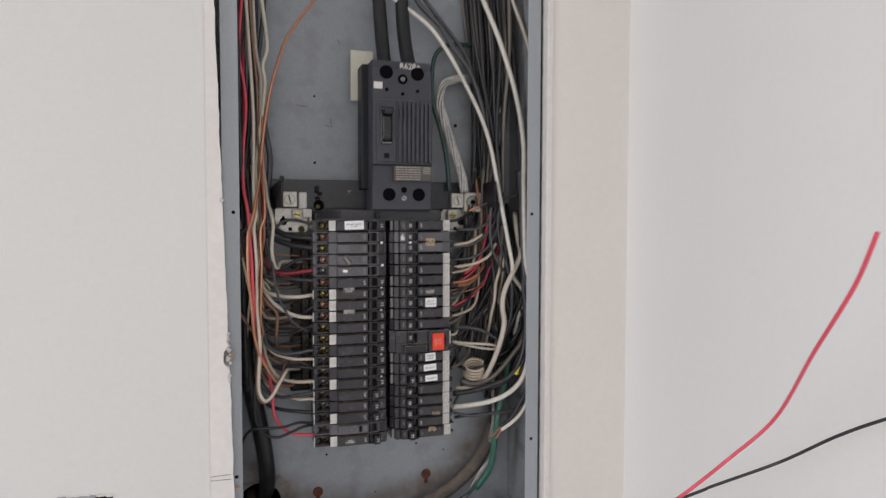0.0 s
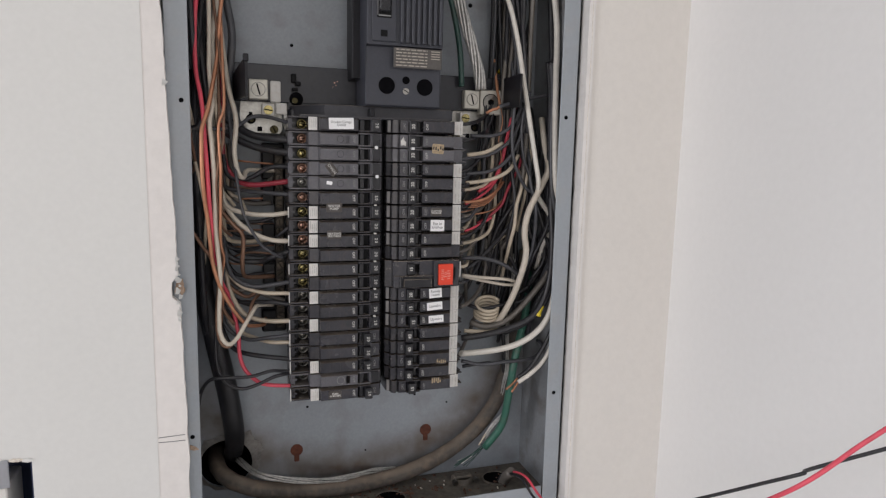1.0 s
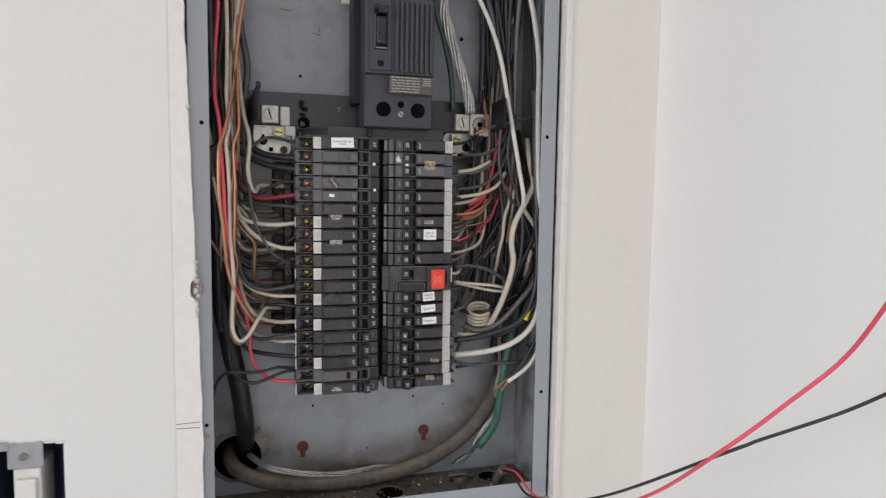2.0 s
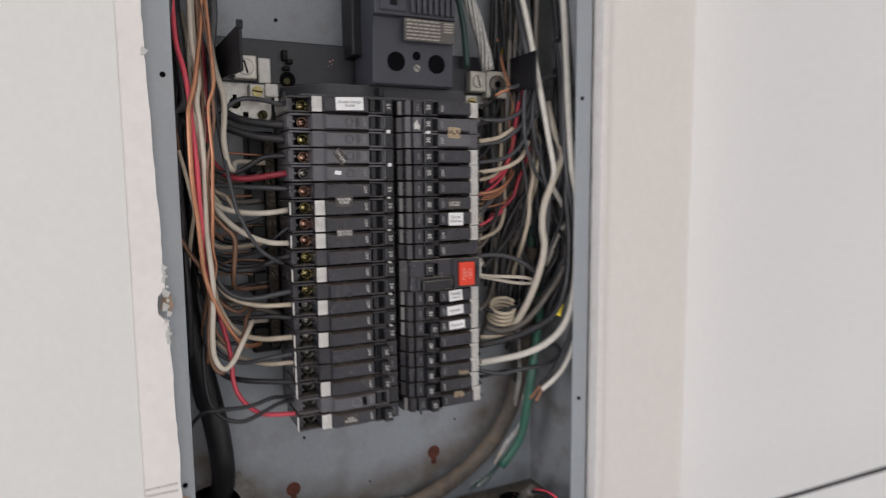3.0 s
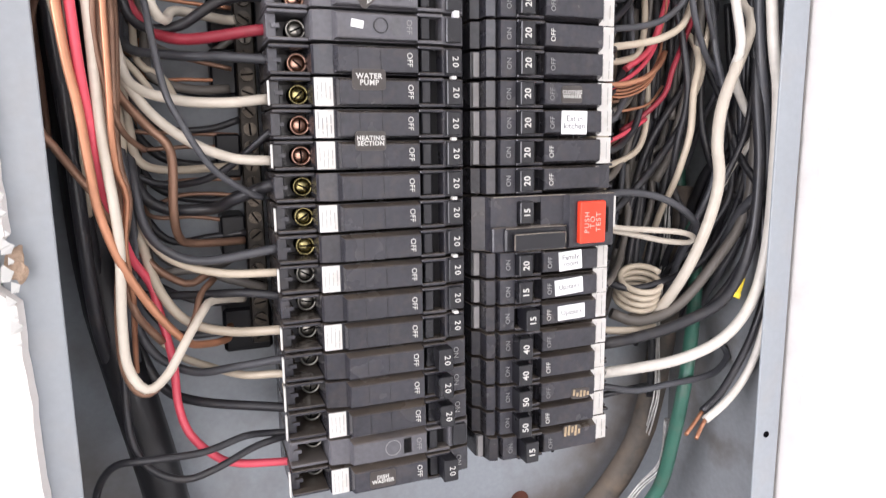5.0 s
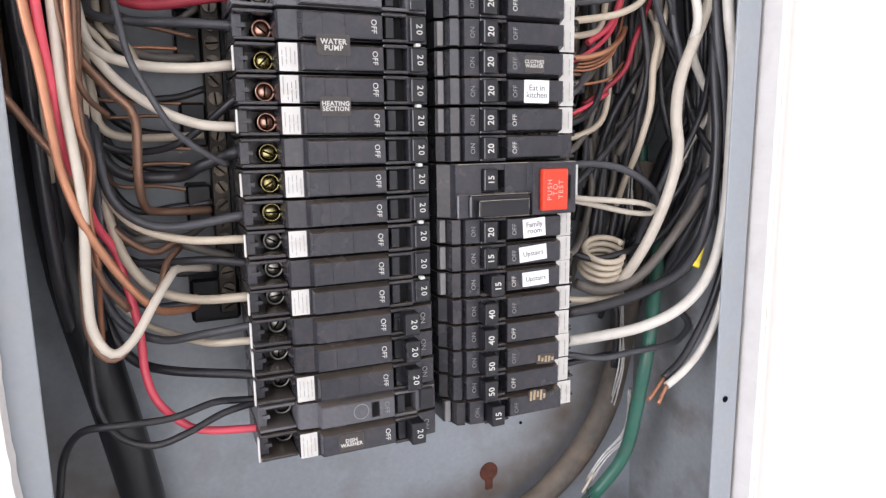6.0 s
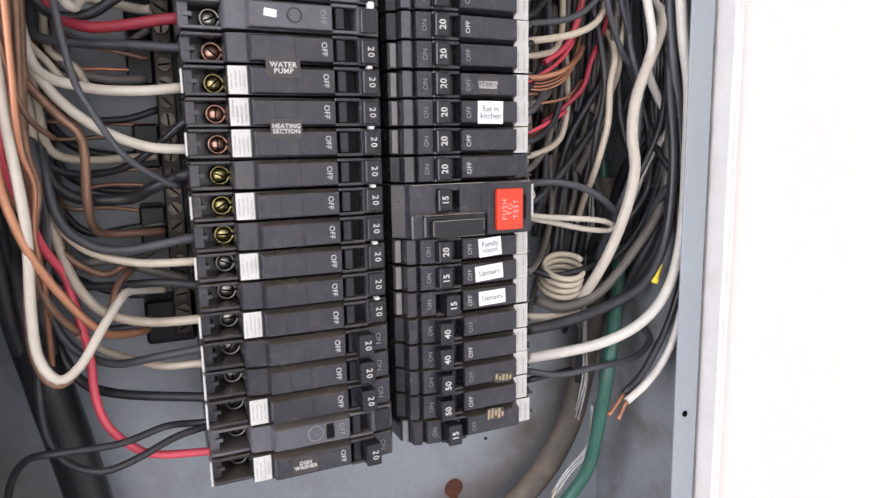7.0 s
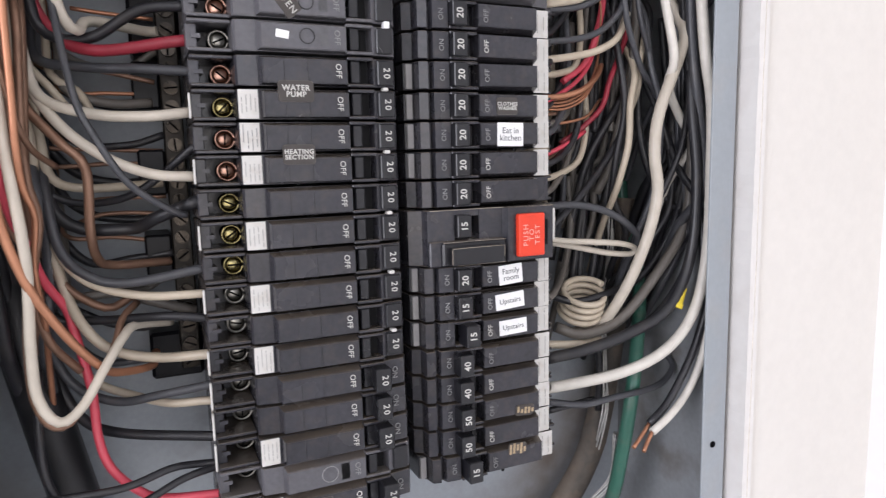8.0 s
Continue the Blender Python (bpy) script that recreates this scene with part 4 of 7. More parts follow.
def cheeks(root, side, plastic):
    """The thin side walls of the terminal pocket and of the switch well."""
    for s in (-1, 1):
        a, b = sorted((s * 0.0046, s * 0.0059))
        spans = (("terminal_wall", -0.0738, -0.0581, 0.0085, 0.0306), ("well_wall", -0.0151, -0.0041, 0.0006, 0.0072)) if side == "left" else (("well_wall", 0.0301, 0.0433, 0.0006, 0.0072), ("terminal_wall", 0.0849, 0.0900, 0.0140, 0.0265))
        for name, x0, x1, y0, y1 in spans:
            part(name, shared((name, side, s, plastic.name), lambda: box(x0, x1, y0, y1, a, b, bevel=0.0003), plastic), None, root)
    if side == "left":
        part("terminal_stop", shared(("terminal_stop", plastic.name), lambda: box(-0.0741, -0.0702, 0.0125, 0.0306, -0.0046, 0.0046, bevel=0.0003), plastic), None, root)
        part("terminal_rib", shared(("terminal_rib", plastic.name), lambda: box(-0.0722, -0.0690, 0.0112, 0.0200, -0.0008, 0.0008), plastic), None, root)


def screw_rim():
    """A raised ring round a screw head."""
    ring = [Vector((0.0037 * math.cos(2 * math.pi * k / 24), -0.0030, 0.0037 * math.sin(2 * math.pi * k / 24))) for k in range(25)]
    return tube(ring, 0.00055, 6)


def screw_dome():
    """A low domed screw head that faces -y, a little worn."""
    bm = bmesh.new()
    bmesh.ops.create_icosphere(bm, subdivisions=3, radius=1, matrix=Matrix.Translation((0, -0.0018, 0)) @ Matrix.Diagonal((0.0031, 0.0013, 0.0031, 1)))
    for v in bm.verts:
        v.co += Vector((0, 1, 0)) * 0.00022 * noise.noise(v.co * 900)
    return bm


def round_mark():
    """A thin moulded ring on a breaker's face."""
    bm = bmesh.new()
    bmesh.ops.create_cone(bm, cap_ends=False, segments=20, radius1=0.0030, radius2=0.0030, depth=0.0006, matrix=pose(0, -0.0003, 0, 90))
    bmesh.ops.solidify(bm, geom=list(bm.faces), thickness=0.0003)
    return bm


def handle_mesh():
    """Centred on x = 0; face at y = 0."""
    return add_prism(bmesh.new(), [(-0.0032, 0.0100), (-0.0034, 0.0004), (-0.0030, 0.0), (0.0030, 0.0), (0.0034, 0.0004), (0.0032, 0.0100)], -0.0050, 0.0050, bevel=0.0004)


def rounded_plate(w, h, r):
    """A thin plate in the xz plane with rounded corners."""
    pts = []
    for cx, cz, a0 in ((w / 2 - r, h / 2 - r, 0), (-w / 2 + r, h / 2 - r, 90), (-w / 2 + r, -h / 2 + r, 180), (w / 2 - r, -h / 2 + r, 270)):
        pts += [(cx + r * math.cos(radians(a0 + a)), cz + r * math.sin(radians(a0 + a))) for a in (0, 30, 60, 90)]
    bm = add_prism(bmesh.new(), pts, -0.0001, 0.0003)
    for v in bm.verts:
        v.co = Vector((v.co.x, -v.co.z, v.co.y))
    return bm


def put_sticker(words, parent, x, y, z, w, h, size, tilt, mat=STICKER, ink=PRINT_DARK, name="sticker", label="", bold=0.0):
    s = part(name, shared((name, round(w, 4), round(h, 4), mat.name), lambda: rounded_plate(w, h, 0.0012 if name == "decal" else 0.0002), mat), None, parent, label)
    s.matrix_local = pose(x, y, z, 0, tilt, 0)
    if mat is DECAL:
        edge = part("border", shared(("border", round(w, 4), round(h, 4)), lambda: rounded_plate(w + 0.0004, h + 0.0004, 0.0013), DECAL_EDGE), None, s)
        edge.matrix_local = pose(0, 0.00022, 0)
    if words:
        lettering("inscription", words, size, ink, s, 0, -0.00038, 0, bold=bold, spacing=1.12 if mat is DECAL else 1.0)
    return s


def print_lines(parent, w, h, rows, mat, seed):
    """Fine print that cannot be read, as short bars running up a label."""
    rnd = random.Random(seed)
    for k in range(rows):
        x = -w / 2 + w * (k + 0.7) / (rows + 0.4)
        a, b = -h / 2 * rnd.uniform(0.5, 0.9), h / 2 * rnd.uniform(0.4, 0.9)
        c = rnd.uniform(a, b)
        for lo, hi in ((a, c - 0.0003), (c + 0.0003, b)):
            if hi - lo > 0.0008:
                part("print_bar", box(x - 0.00014, x + 0.00014, -0.00042, -0.0003, lo, hi), mat, parent)


def breaker(side, i, number, label, on=False, old=False, screw=None, tag=False, shift=0.0, lift=0.0):
    root = thing("circuit_breaker", label, "circuit breaker", "branch breakers")
    rnd = random.Random(i * 7 + (side == "right"))
    root.matrix_world = Matrix.Translation((0, lift + rnd.uniform(-0.0004, 0.0004), row_z(i))) @ pose(0, 0, 0, rnd.uniform(-0.6, 0.6), rnd.uniform(-0.25, 0.25), 0)
    plastic = BREAKER_OLD if old else BREAKER
    dim = PRINT_DIM
    if side == "left":
        part("body", shared(("body", "left", old), left_body, plastic), None, root)
        cheeks(root, "left", plastic)
        part("front_face", shared(("front_face", "left", old), lambda: front_face(-0.0497, -0.0151, -0.0002), plastic), None, root)
        # Near-black floor sheet carries the well's shade in its colour.
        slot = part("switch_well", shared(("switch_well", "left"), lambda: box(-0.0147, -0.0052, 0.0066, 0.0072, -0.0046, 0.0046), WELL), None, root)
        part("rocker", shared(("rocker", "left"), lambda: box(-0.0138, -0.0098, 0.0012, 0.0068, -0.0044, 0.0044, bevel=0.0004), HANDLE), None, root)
        # Near-black disc puts the shade between rim and head into the colour.
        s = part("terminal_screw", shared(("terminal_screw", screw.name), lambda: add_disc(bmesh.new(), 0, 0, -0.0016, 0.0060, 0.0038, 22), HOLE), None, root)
        s.matrix_local = pose(-0.0618, 0.0220 if i < 13 else 0.0255, -0.0002)
        g = part("slot", shared(("slot",), lambda: box(-0.0023, 0.0023, -0.0033, -0.0026, -0.00034, 0.00034), HOLE), None, s)
        part("screw_head", shared(("screw_head", screw.name), screw_dome, screw, True), None, s)
        g.matrix_local = pose(0, 0, 0, 0, rnd.uniform(0, 180), 0)
        if ("screw_rim", screw.name) not in MESHES:
            MESHES[("screw_rim", screw.name)] = screw_rim()
            MESHES[("screw_rim", screw.name)].materials.append(screw)
        part("screw_rim", MESHES[("screw_rim", screw.name)], None, s)
        hx = ((-0.0062 if i == 20 else -0.0072) if on else 0.0010) + shift
        h = part("handle", shared(("handle",), handle_mesh, HANDLE), None, root)
        h.matrix_local = pose(hx, -0.0062 if on else 0.0012, 0)
        if number:
            lettering("rating_number", number, 0.0039, PRINT_WHITE, h, 0.0004, -0.0001, 0, turn=90, bold=0.00003, spacing=1.3)
        if i != 1:
            lettering("off_mark", "OFF", 0.0033, PRINT_WHITE if not old else dim, root, -0.0192, -0.0004, 0, turn=90)
        if on:
            lettering("on_mark", "ON", 0.0034, PRINT_DIM, root, 0.0006, 0.0024, 0, turn=90)
        if not old:
            for x in (-0.0405, -0.0312):
                seam = part("seam", shared(("seam", "left"), lambda: box(-0.00013, 0.00013, -0.0003, 0.0004, -0.0047, 0.0040), SEAM), None, root)
                seam.matrix_local = pose(x, 0, 0)
        if old and i != 19:
            ring = part("round_mark", shared(("round_mark",), round_mark, SEAM), None, root)
            ring.matrix_local = pose(-0.0310, 0, 0)
        if old:
            part("rating_patch", shared(("rating_patch",), lambda: box(-0.0262, -0.0226, -0.0002, 0.0003, -0.0035, 0.0035), WORN_PATCH), None, root)
        if tag:
            t = put_sticker("", root, -0.0540, 0.0042, 0.0, 0.0074, 0.0110, 0, 0, mat=DEVICE_LABEL, name="device_label", label="white printed device label")
            print_lines(t, 0.0074, 0.0110, 4, PRINT_FAINT if i != 8 else PRINT_DIM, i)
    else:
        part("body", shared(("body", "right", old), right_body, plastic), None, root)
        cheeks(root, "right", plastic)
        f = part("front_face", shared(("front_face", "right", old), lambda: front_face(-0.0742, -0.0433, -0.0002), plastic), None, root)
        f.matrix_local = pose(0, 0, 0, 0, 180, 0)
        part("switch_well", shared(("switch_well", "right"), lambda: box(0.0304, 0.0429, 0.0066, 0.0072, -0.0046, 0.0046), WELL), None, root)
        part("rocker", shared(("rocker", "right"), lambda: box(0.0392, 0.0422, 0.0054, 0.0068, -0.0044, 0.0044, bevel=0.0004), HANDLE), None, root)
        h = part("handle", shared(("handle",), handle_mesh, HANDLE), None, root)
        h.matrix_local = pose(0.0336 + shift, -0.0030 if not shift else -0.0062, 0)
        lettering("rating_number", number, 0.0043, PRINT_WHITE, h, 0.0, -0.0001, 0, turn=-90, bold=0.00008, spacing=1.05)
        lettering("on_mark", "ON", 0.0032, PRINT_DIM, root, 0.0268, 0.0018, 0, turn=-90)
        lettering("off_mark", "OFF", 0.0032, PRINT_DIM if rnd.random() < 0.6 else PRINT_WHITE, root, 0.0472, -0.0005, 0, turn=-90)
        if tag:
            t = put_sticker("", root, 0.0794, 0.0070, 0.0, 0.0080, 0.0122, 0, 0, mat=DEVICE_LABEL, name="device_label", label="white printed device label")
            print_lines(t, 0.0080, 0.0122, 2, PRINT_FAINT, i + 40)
        if i in (1, 6, 7, 8, 9, 13, 14, 15, 20):
            part("edge_tag", shared(("edge_tag",), lambda: box(0.0130, 0.0158, 0.0095, 0.0112, -0.0052, 0.0052, bevel=0.0002), EDGE_TAG), None, root)
    return root


SCREWS = {1: BRASS, 2: COPPERY, 3: BRASS, 4: COPPERY, 5: ZINC, 6: COPPERY, 7: BRASS, 8: COPPERY, 9: COPPERY, 10: BRASS, 11: BRASS, 12: BRASS}
LEFT_TAGS = (1, 7, 8, 9, 11, 13, 15, 18, 20)
left_rows = {}
for i in range(1, 21):
    words = "faded grey moulded circuit breaker with a bare face" if 2 <= i <= 5 or i == 19 else "black moulded circuit breaker with a white device label" if i in LEFT_TAGS else "black moulded circuit breaker with a plain face"
    if i >= 16 and i != 19:
        words = words.replace("circuit breaker", "circuit breaker switched on,")
    left_rows[i] = breaker("left", i, "" if 2 <= i <= 5 or i == 19 else "20", words, on=i in (16, 17, 18, 20), old=2 <= i <= 5 or i == 19, screw=SCREWS.get(i, ZINC), tag=i in LEFT_TAGS, lift=-0.003 * max(0, i - 15) / 5)
RIGHT_NUMBERS = {1: "20", 2: "30", 3: "30", 4: "20", 5: "20", 6: "20", 7: "20", 8: "20", 9: "20", 10: "20", 13: "20", 14: "15", 15: "15", 16: "40", 17: "40", 18: "50", 19: "50", 20: "15"}
right_rows = {}
for i, number in RIGHT_NUMBERS.items():
    tag = i not in (2, 3, 10)
    words = "black moulded circuit breaker with a white edge label" if tag else "black moulded circuit breaker without an edge label"
    right_rows[i] = breaker("right", i, number, words + ", rated " + number, tag=tag, shift=0.0006 if i == 20 else -0.0014 if i >= 16 else 0.0022 if i == 15 else 0.0, old=i in (2, 3))
right_rows[20].matrix_world = right_rows[20].matrix_world @ Matrix.Translation((0.0012, -0.001, 0))

# stickers and decals on single breakers
put_sticker("Double Garage\nOutlet", left_rows[1], -0.0302, -0.0001, 0.0006, 0.0215, 0.0096, 0.0029, -2, label="white printed paper sticker")
put_sticker("OVEN", left_rows[4], -0.0385, -0.0001, -0.0003, 0.0115, 0.0068, 0.0036, 52, mat=DECAL, ink=PRINT_WHITE, name="decal", label="crooked dark decal")
put_sticker("", left_rows[5], -0.0405, -0.0001, 0.0003, 0.0050, 0.0030, 0.003, 8, label="torn scrap of white sticker")
put_sticker("WATER\nPUMP", left_rows[7], -0.0365, -0.0004, 0.0046, 0.0134, 0.0078, 0.0029, 0, mat=DECAL, ink=PRINT_WHITE, name="decal", label="dark embossed decal with white words", bold=0.00008)
put_sticker("HEATING\nSECTION", left_rows[9], -0.0365, -0.0004, 0.0056, 0.0124, 0.0074, 0.0025, 0, mat=DECAL, ink=PRINT_WHITE, name="decal", label="dark embossed decal with white words", bold=0.00008)
put_sticker("DISH\nWASHER", left_rows[20], -0.0362, -0.0004, -0.0002, 0.0112, 0.0072, 0.0023, 0, mat=DECAL, ink=PRINT_WHITE, name="decal", label="dark embossed decal with white words", bold=0.00008)
put_sticker("CLOTHES\nWASHER", right_rows[7], 0.0572, -0.0003, 0.0, 0.0104, 0.0072, 0.0022, 0, mat=DECAL, ink=PRINT_WHITE, name="decal", label="dark embossed decal with white words", bold=0.00006)
put_sticker("Eat in\nkitchen", right_rows[8], 0.0584, -0.0003, 0.0, 0.0132, 0.0104, 0.0038, 1, label="white printed paper sticker")
put_sticker("Family\nroom", right_rows[13], 0.0580, -0.0003, 0.0003, 0.0122, 0.0090, 0.0036, -4, label="white printed paper sticker")
put_sticker("Upstairs", right_rows[14], 0.0575, -0.0003, 0.0004, 0.0150, 0.0074, 0.0034, -4, label="white printed paper sticker")
put_sticker("Upstairs", right_rows[15], 0.0592, -0.0003, 0.0004, 0.0146, 0.0070, 0.0034, -2, label="white printed paper sticker")
for i, x, z, w in ((3, 0.0578, 0.0063, 0.0110), (18, 0.0650, -0.0028, 0.0098), (20, 0.0590, 0.0046, 0.0096)):
    d = put_sticker("", right_rows[i], x, -0.0003, z, w, 0.0086 if i == 3 else 0.0050, 0, 4, mat=DECAL_TAN if i == 3 else DECAL, name="decal", label="worn tan decal, its words rubbed off")
    rnd = random.Random(i)
    for k in range(5):
        a = -w / 2 + w * (k + 0.25) / 5
        part("print_bar", box(a, a + w * 0.12, -0.00045, -0.0003, -0.0026 * rnd.random() - 0.0004, 0.0030 * rnd.random()), DECAL if i == 3 else DECAL_TAN, d)
for i, x in ((2, 0.0010), (4, 0.0018)):
    part("tie_mark", box(x - 0.0012, x + 0.0012, 0.0004, 0.0040, -0.0078, -0.0050, bevel=0.0003), STICKER, left_rows[i], "white handle tie dot")
for i in range(6, 16, 2):
    part("tie_mark", box(-0.0004, 0.0018, 0.0006, 0.0040, -0.0072, -0.0058, bevel=0.0003), DEVICE_LABEL, left_rows[i], "small white handle tie dot")
smear = add_prism(bmesh.new(), [(0.0236, -0.0040), (0.0262, -0.0034), (0.0278, -0.0044), (0.0282, -0.0010), (0.0264, 0.0008), (0.0258, 0.0038), (0.0246, 0.0016), (0.0232, 0.0004)], -0.0021, -0.0012)
for v in smear.verts:
    v.co = Vector((v.co.x, -v.co.z, v.co.y))
part("paint_smear", smear, DEVICE_LABEL, right_rows[2], "white paint smear")
part("tie_mark", box(0.0325, 0.0350, -0.0034, 0.0030, -0.0076, -0.0052, bevel=0.0003), STICKER, right_rows[2], "white handle tie dot")
for i in (7, 9, 11, 13, 15, 16, 17, 18, 20):
    part("paint_smear", box(-0.0750, -0.0742, 0.0100, 0.0126, -0.0050 if i < 16 else -0.0066, 0.0046, bevel=0.0003), DEVICE_LABEL, left_rows[i], "white paint smear on the edge")
part("round_mark", tube([Vector((-0.0310 + 0.0034 * math.cos(a * math.pi / 10), -0.0001, 0.0034 * math.sin(a * math.pi / 10))) for a in range(21)], 0.00022, 5), PRINT_DIM, left_rows[19], "round maker's mark")

# double-width breaker with a test button
gz = row_z(11.5)
gfi = thing("test_button_breaker", "double-width black breaker with a red test button", "circuit breaker", "branch breakers", at=Matrix.Translation((0, 0, gz)))
bm = add_prism(bmesh.new(), [(0.0112, 0.0500), (0.0112, 0.0080), (0.0170, 0.0060), (0.0175, 0.0010), (0.0300, 0.0000), (0.0302, 0.0060), (0.0420, 0.0060), (0.0422, 0.0000), (0.0540, 0.0000), (0.0552, -0.0035), (0.0790, -0.0035), (0.0815, 0.0000), (0.0850, 0.0080), (0.0880, 0.0270), (0.0880, 0.0500)], -0.0124, 0.0124, bevel=0.0005)
add_box(bm, 0.0176, 0.0545, -0.0012, 0.0070, -0.0126, -0.0012, bevel=0.0006)
add_box(bm, 0.0301, 0.0421, 0.0002, 0.0062, 0.0092, 0.0122)
part("body", bm, BREAKER, gfi)
part("cover", box(0.0260, 0.0520, -0.0062, -0.0010, -0.0118, -0.0040, bevel=0.0009, segments=2), HANDLE, gfi, "glossy raised cover")
part("cover_lip", box(0.0230, 0.0545, -0.0030, -0.0010, -0.0124, -0.0016, bevel=0.0008), HANDLE, gfi)
h = part("handle", shared(("handle",), handle_mesh, HANDLE), None, gfi)
h.matrix_local = pose(0.0336, -0.0034, 0.0050)
lettering("rating_number", "15", 0.0042, PRINT_WHITE, h, 0, -0.0001, 0, turn=-90, bold=0.00008)
WORN = material("worn_tan_edge", (0.36, 0.31, 0.26), 0.8, vary=0.4, grain=700, blotch=200, bump=0.0)
for line in ([(0.0178, -0.0014, 0.0122), (0.0300, -0.0010, 0.0123), (0.0540, -0.0012, 0.0123), (0.0790, -0.0036, 0.0123)],
             [(0.0262, -0.0061, -0.0042), (0.0400, -0.0062, -0.0041), (0.0518, -0.0061, -0.0042)], [(0.0261, -0.0061, -0.0044), (0.0261, -0.0060, -0.0112)],
             [(0.0519, -0.0061, -0.0044), (0.0519, -0.0060, -0.0090)], [(0.0232, -0.0029, -0.0018), (0.0380, -0.0030, -0.0017), (0.0543, -0.0029, -0.0018)], [(0.0300, -0.0028, -0.0122), (0.0540, -0.0030, -0.0122)]):
    part("worn_edge", tube(smooth_path(line, 0.003), 0.00016, 5), WORN, gfi)
part("switch_well", box(0.0372, 0.0418, 0.0054, 0.0062, 0.0010, 0.0092), WELL, gfi)
button = part("test_button", box(0.0592, 0.0732, -0.0062, -0.0030, -0.0104, 0.0092, bevel=0.0008, segments=2), TEST_RED, gfi, "bright red test button")
lettering("inscription", "PUSH\nTO\nTEST", 0.0036, material("pale_red_print", (0.80, 0.42, 0.36), 0.5, vary=0.1, bump=0.0), button, 0.0660, -0.0063, -0.0006, turn=-90, spacing=1.25)
part("side_slot", box(0.0742, 0.0762, -0.0037, -0.0030, -0.0060, 0.0060), WELL, gfi)
put_sticker("", gfi, 0.0812, 0.0004, 0.0030, 0.0030, 0.0150, 0, 0, mat=DEVICE_LABEL, name="device_label", label="white printed edge label")


# ---------------------------------------------------------------- wires
# wires on the left of the breakers
wire("red", 0.0023, (-0.1315, 0.0730, 1.6595), (-0.1295, 0.0590, 1.6315), (-0.1275, 0.0450, 1.6115), (-0.1274, 0.0450, 1.5993), (-0.1270, 0.0450, 1.5838), (-0.1280, 0.0450, 1.5442), (-0.1206, 0.0400, 1.5243), (-0.1063, 0.0340, 1.5165), (-0.0780, 0.0240, 1.5196), (-0.0733, 0.0240, 1.5202))
wire("white", 0.0021, (-0.1277, 0.0580, 1.6622), (-0.1257, 0.0440, 1.6342), (-0.1237, 0.0300, 1.6142), (-0.1210, 0.0280, 1.5955), (-0.1164, 0.0250, 1.5724), (-0.1182, 0.0220, 1.5451), (-0.1152, 0.0250, 1.5269), (-0.1110, 0.0300, 1.5231), (-0.1068, 0.0420, 1.5289), (-0.0871, 0.0560, 1.5287), (-0.0823, 0.0560, 1.5291))
wire("slate", 0.0014, (-0.1274, 0.0680, 1.6464), (-0.1254, 0.0540, 1.6184), (-0.1234, 0.0400, 1.5984), (-0.1227, 0.0360, 1.5845), (-0.1208, 0.0320, 1.5622), (-0.1197, 0.0280, 1.5443), (-0.1182, 0.0240, 1.5320), (-0.1169, 0.0200, 1.5221), (-0.1152, 0.0170, 1.5093), (-0.1128, 0.0150, 1.4954), (-0.1093, 0.0140, 1.4859), (-0.0978, 0.0160, 1.4653), (-0.0828, 0.0220, 1.4538), (-0.0780, 0.0240, 1.4518))
wire("black", 0.0032, (-0.1431, 0.0780, 1.6355), (-0.1411, 0.0640, 1.6075), (-0.1391, 0.0500, 1.5875), (-0.1144, 0.0450, 1.5666), (-0.0985, 0.0360, 1.5591), (-0.0760, 0.0260, 1.5565), (-0.0726, 0.0260, 1.5565))
wire("black", 0.0032, (-0.1405, 0.0780, 1.6252), (-0.1385, 0.0640, 1.5972), (-0.1365, 0.0500, 1.5772), (-0.1223, 0.0460, 1.5603), (-0.0993, 0.0360, 1.5495), (-0.0759, 0.0260, 1.5457), (-0.0725, 0.0260, 1.5456))
wire("slate", 0.0017, (-0.1567, 0.0580, 1.6149), (-0.1547, 0.0440, 1.5869), (-0.1527, 0.0300, 1.5669), (-0.1430, 0.0320, 1.5657), (-0.1285, 0.0320, 1.5642), (-0.1127, 0.0400, 1.5691), (-0.1064, 0.0440, 1.5740), (-0.0995, 0.0440, 1.5768), (-0.0890, 0.0410, 1.5765), (-0.0790, 0.0360, 1.5738), (-0.0715, 0.0300, 1.5712))
wire("black", 0.0021, (-0.1309, 0.0680, 1.5834), (-0.1289, 0.0540, 1.5554), (-0.1269, 0.0400, 1.5354), (-0.1246, 0.0400, 1.5258), (-0.1178, 0.0380, 1.5209), (-0.1058, 0.0360, 1.5221), (-0.0889, 0.0300, 1.5320), (-0.0723, 0.0240, 1.5333))
wire("slate", 0.0020, (-0.1315, 0.0740, 1.5630), (-0.1295, 0.0600, 1.5350), (-0.1275, 0.0460, 1.5150), (-0.1112, 0.0400, 1.5109), (-0.0901, 0.0300, 1.5096), (-0.0719, 0.0240, 1.5084))
wire("white", 0.0021, (-0.1352, 0.0620, 1.5772), (-0.1332, 0.0480, 1.5492), (-0.1312, 0.0340, 1.5292), (-0.1300, 0.0340, 1.5145), (-0.1253, 0.0300, 1.4982), (-0.1092, 0.0260, 1.4919), (-0.0909, 0.0220, 1.4907), (-0.0727, 0.0220, 1.4925))
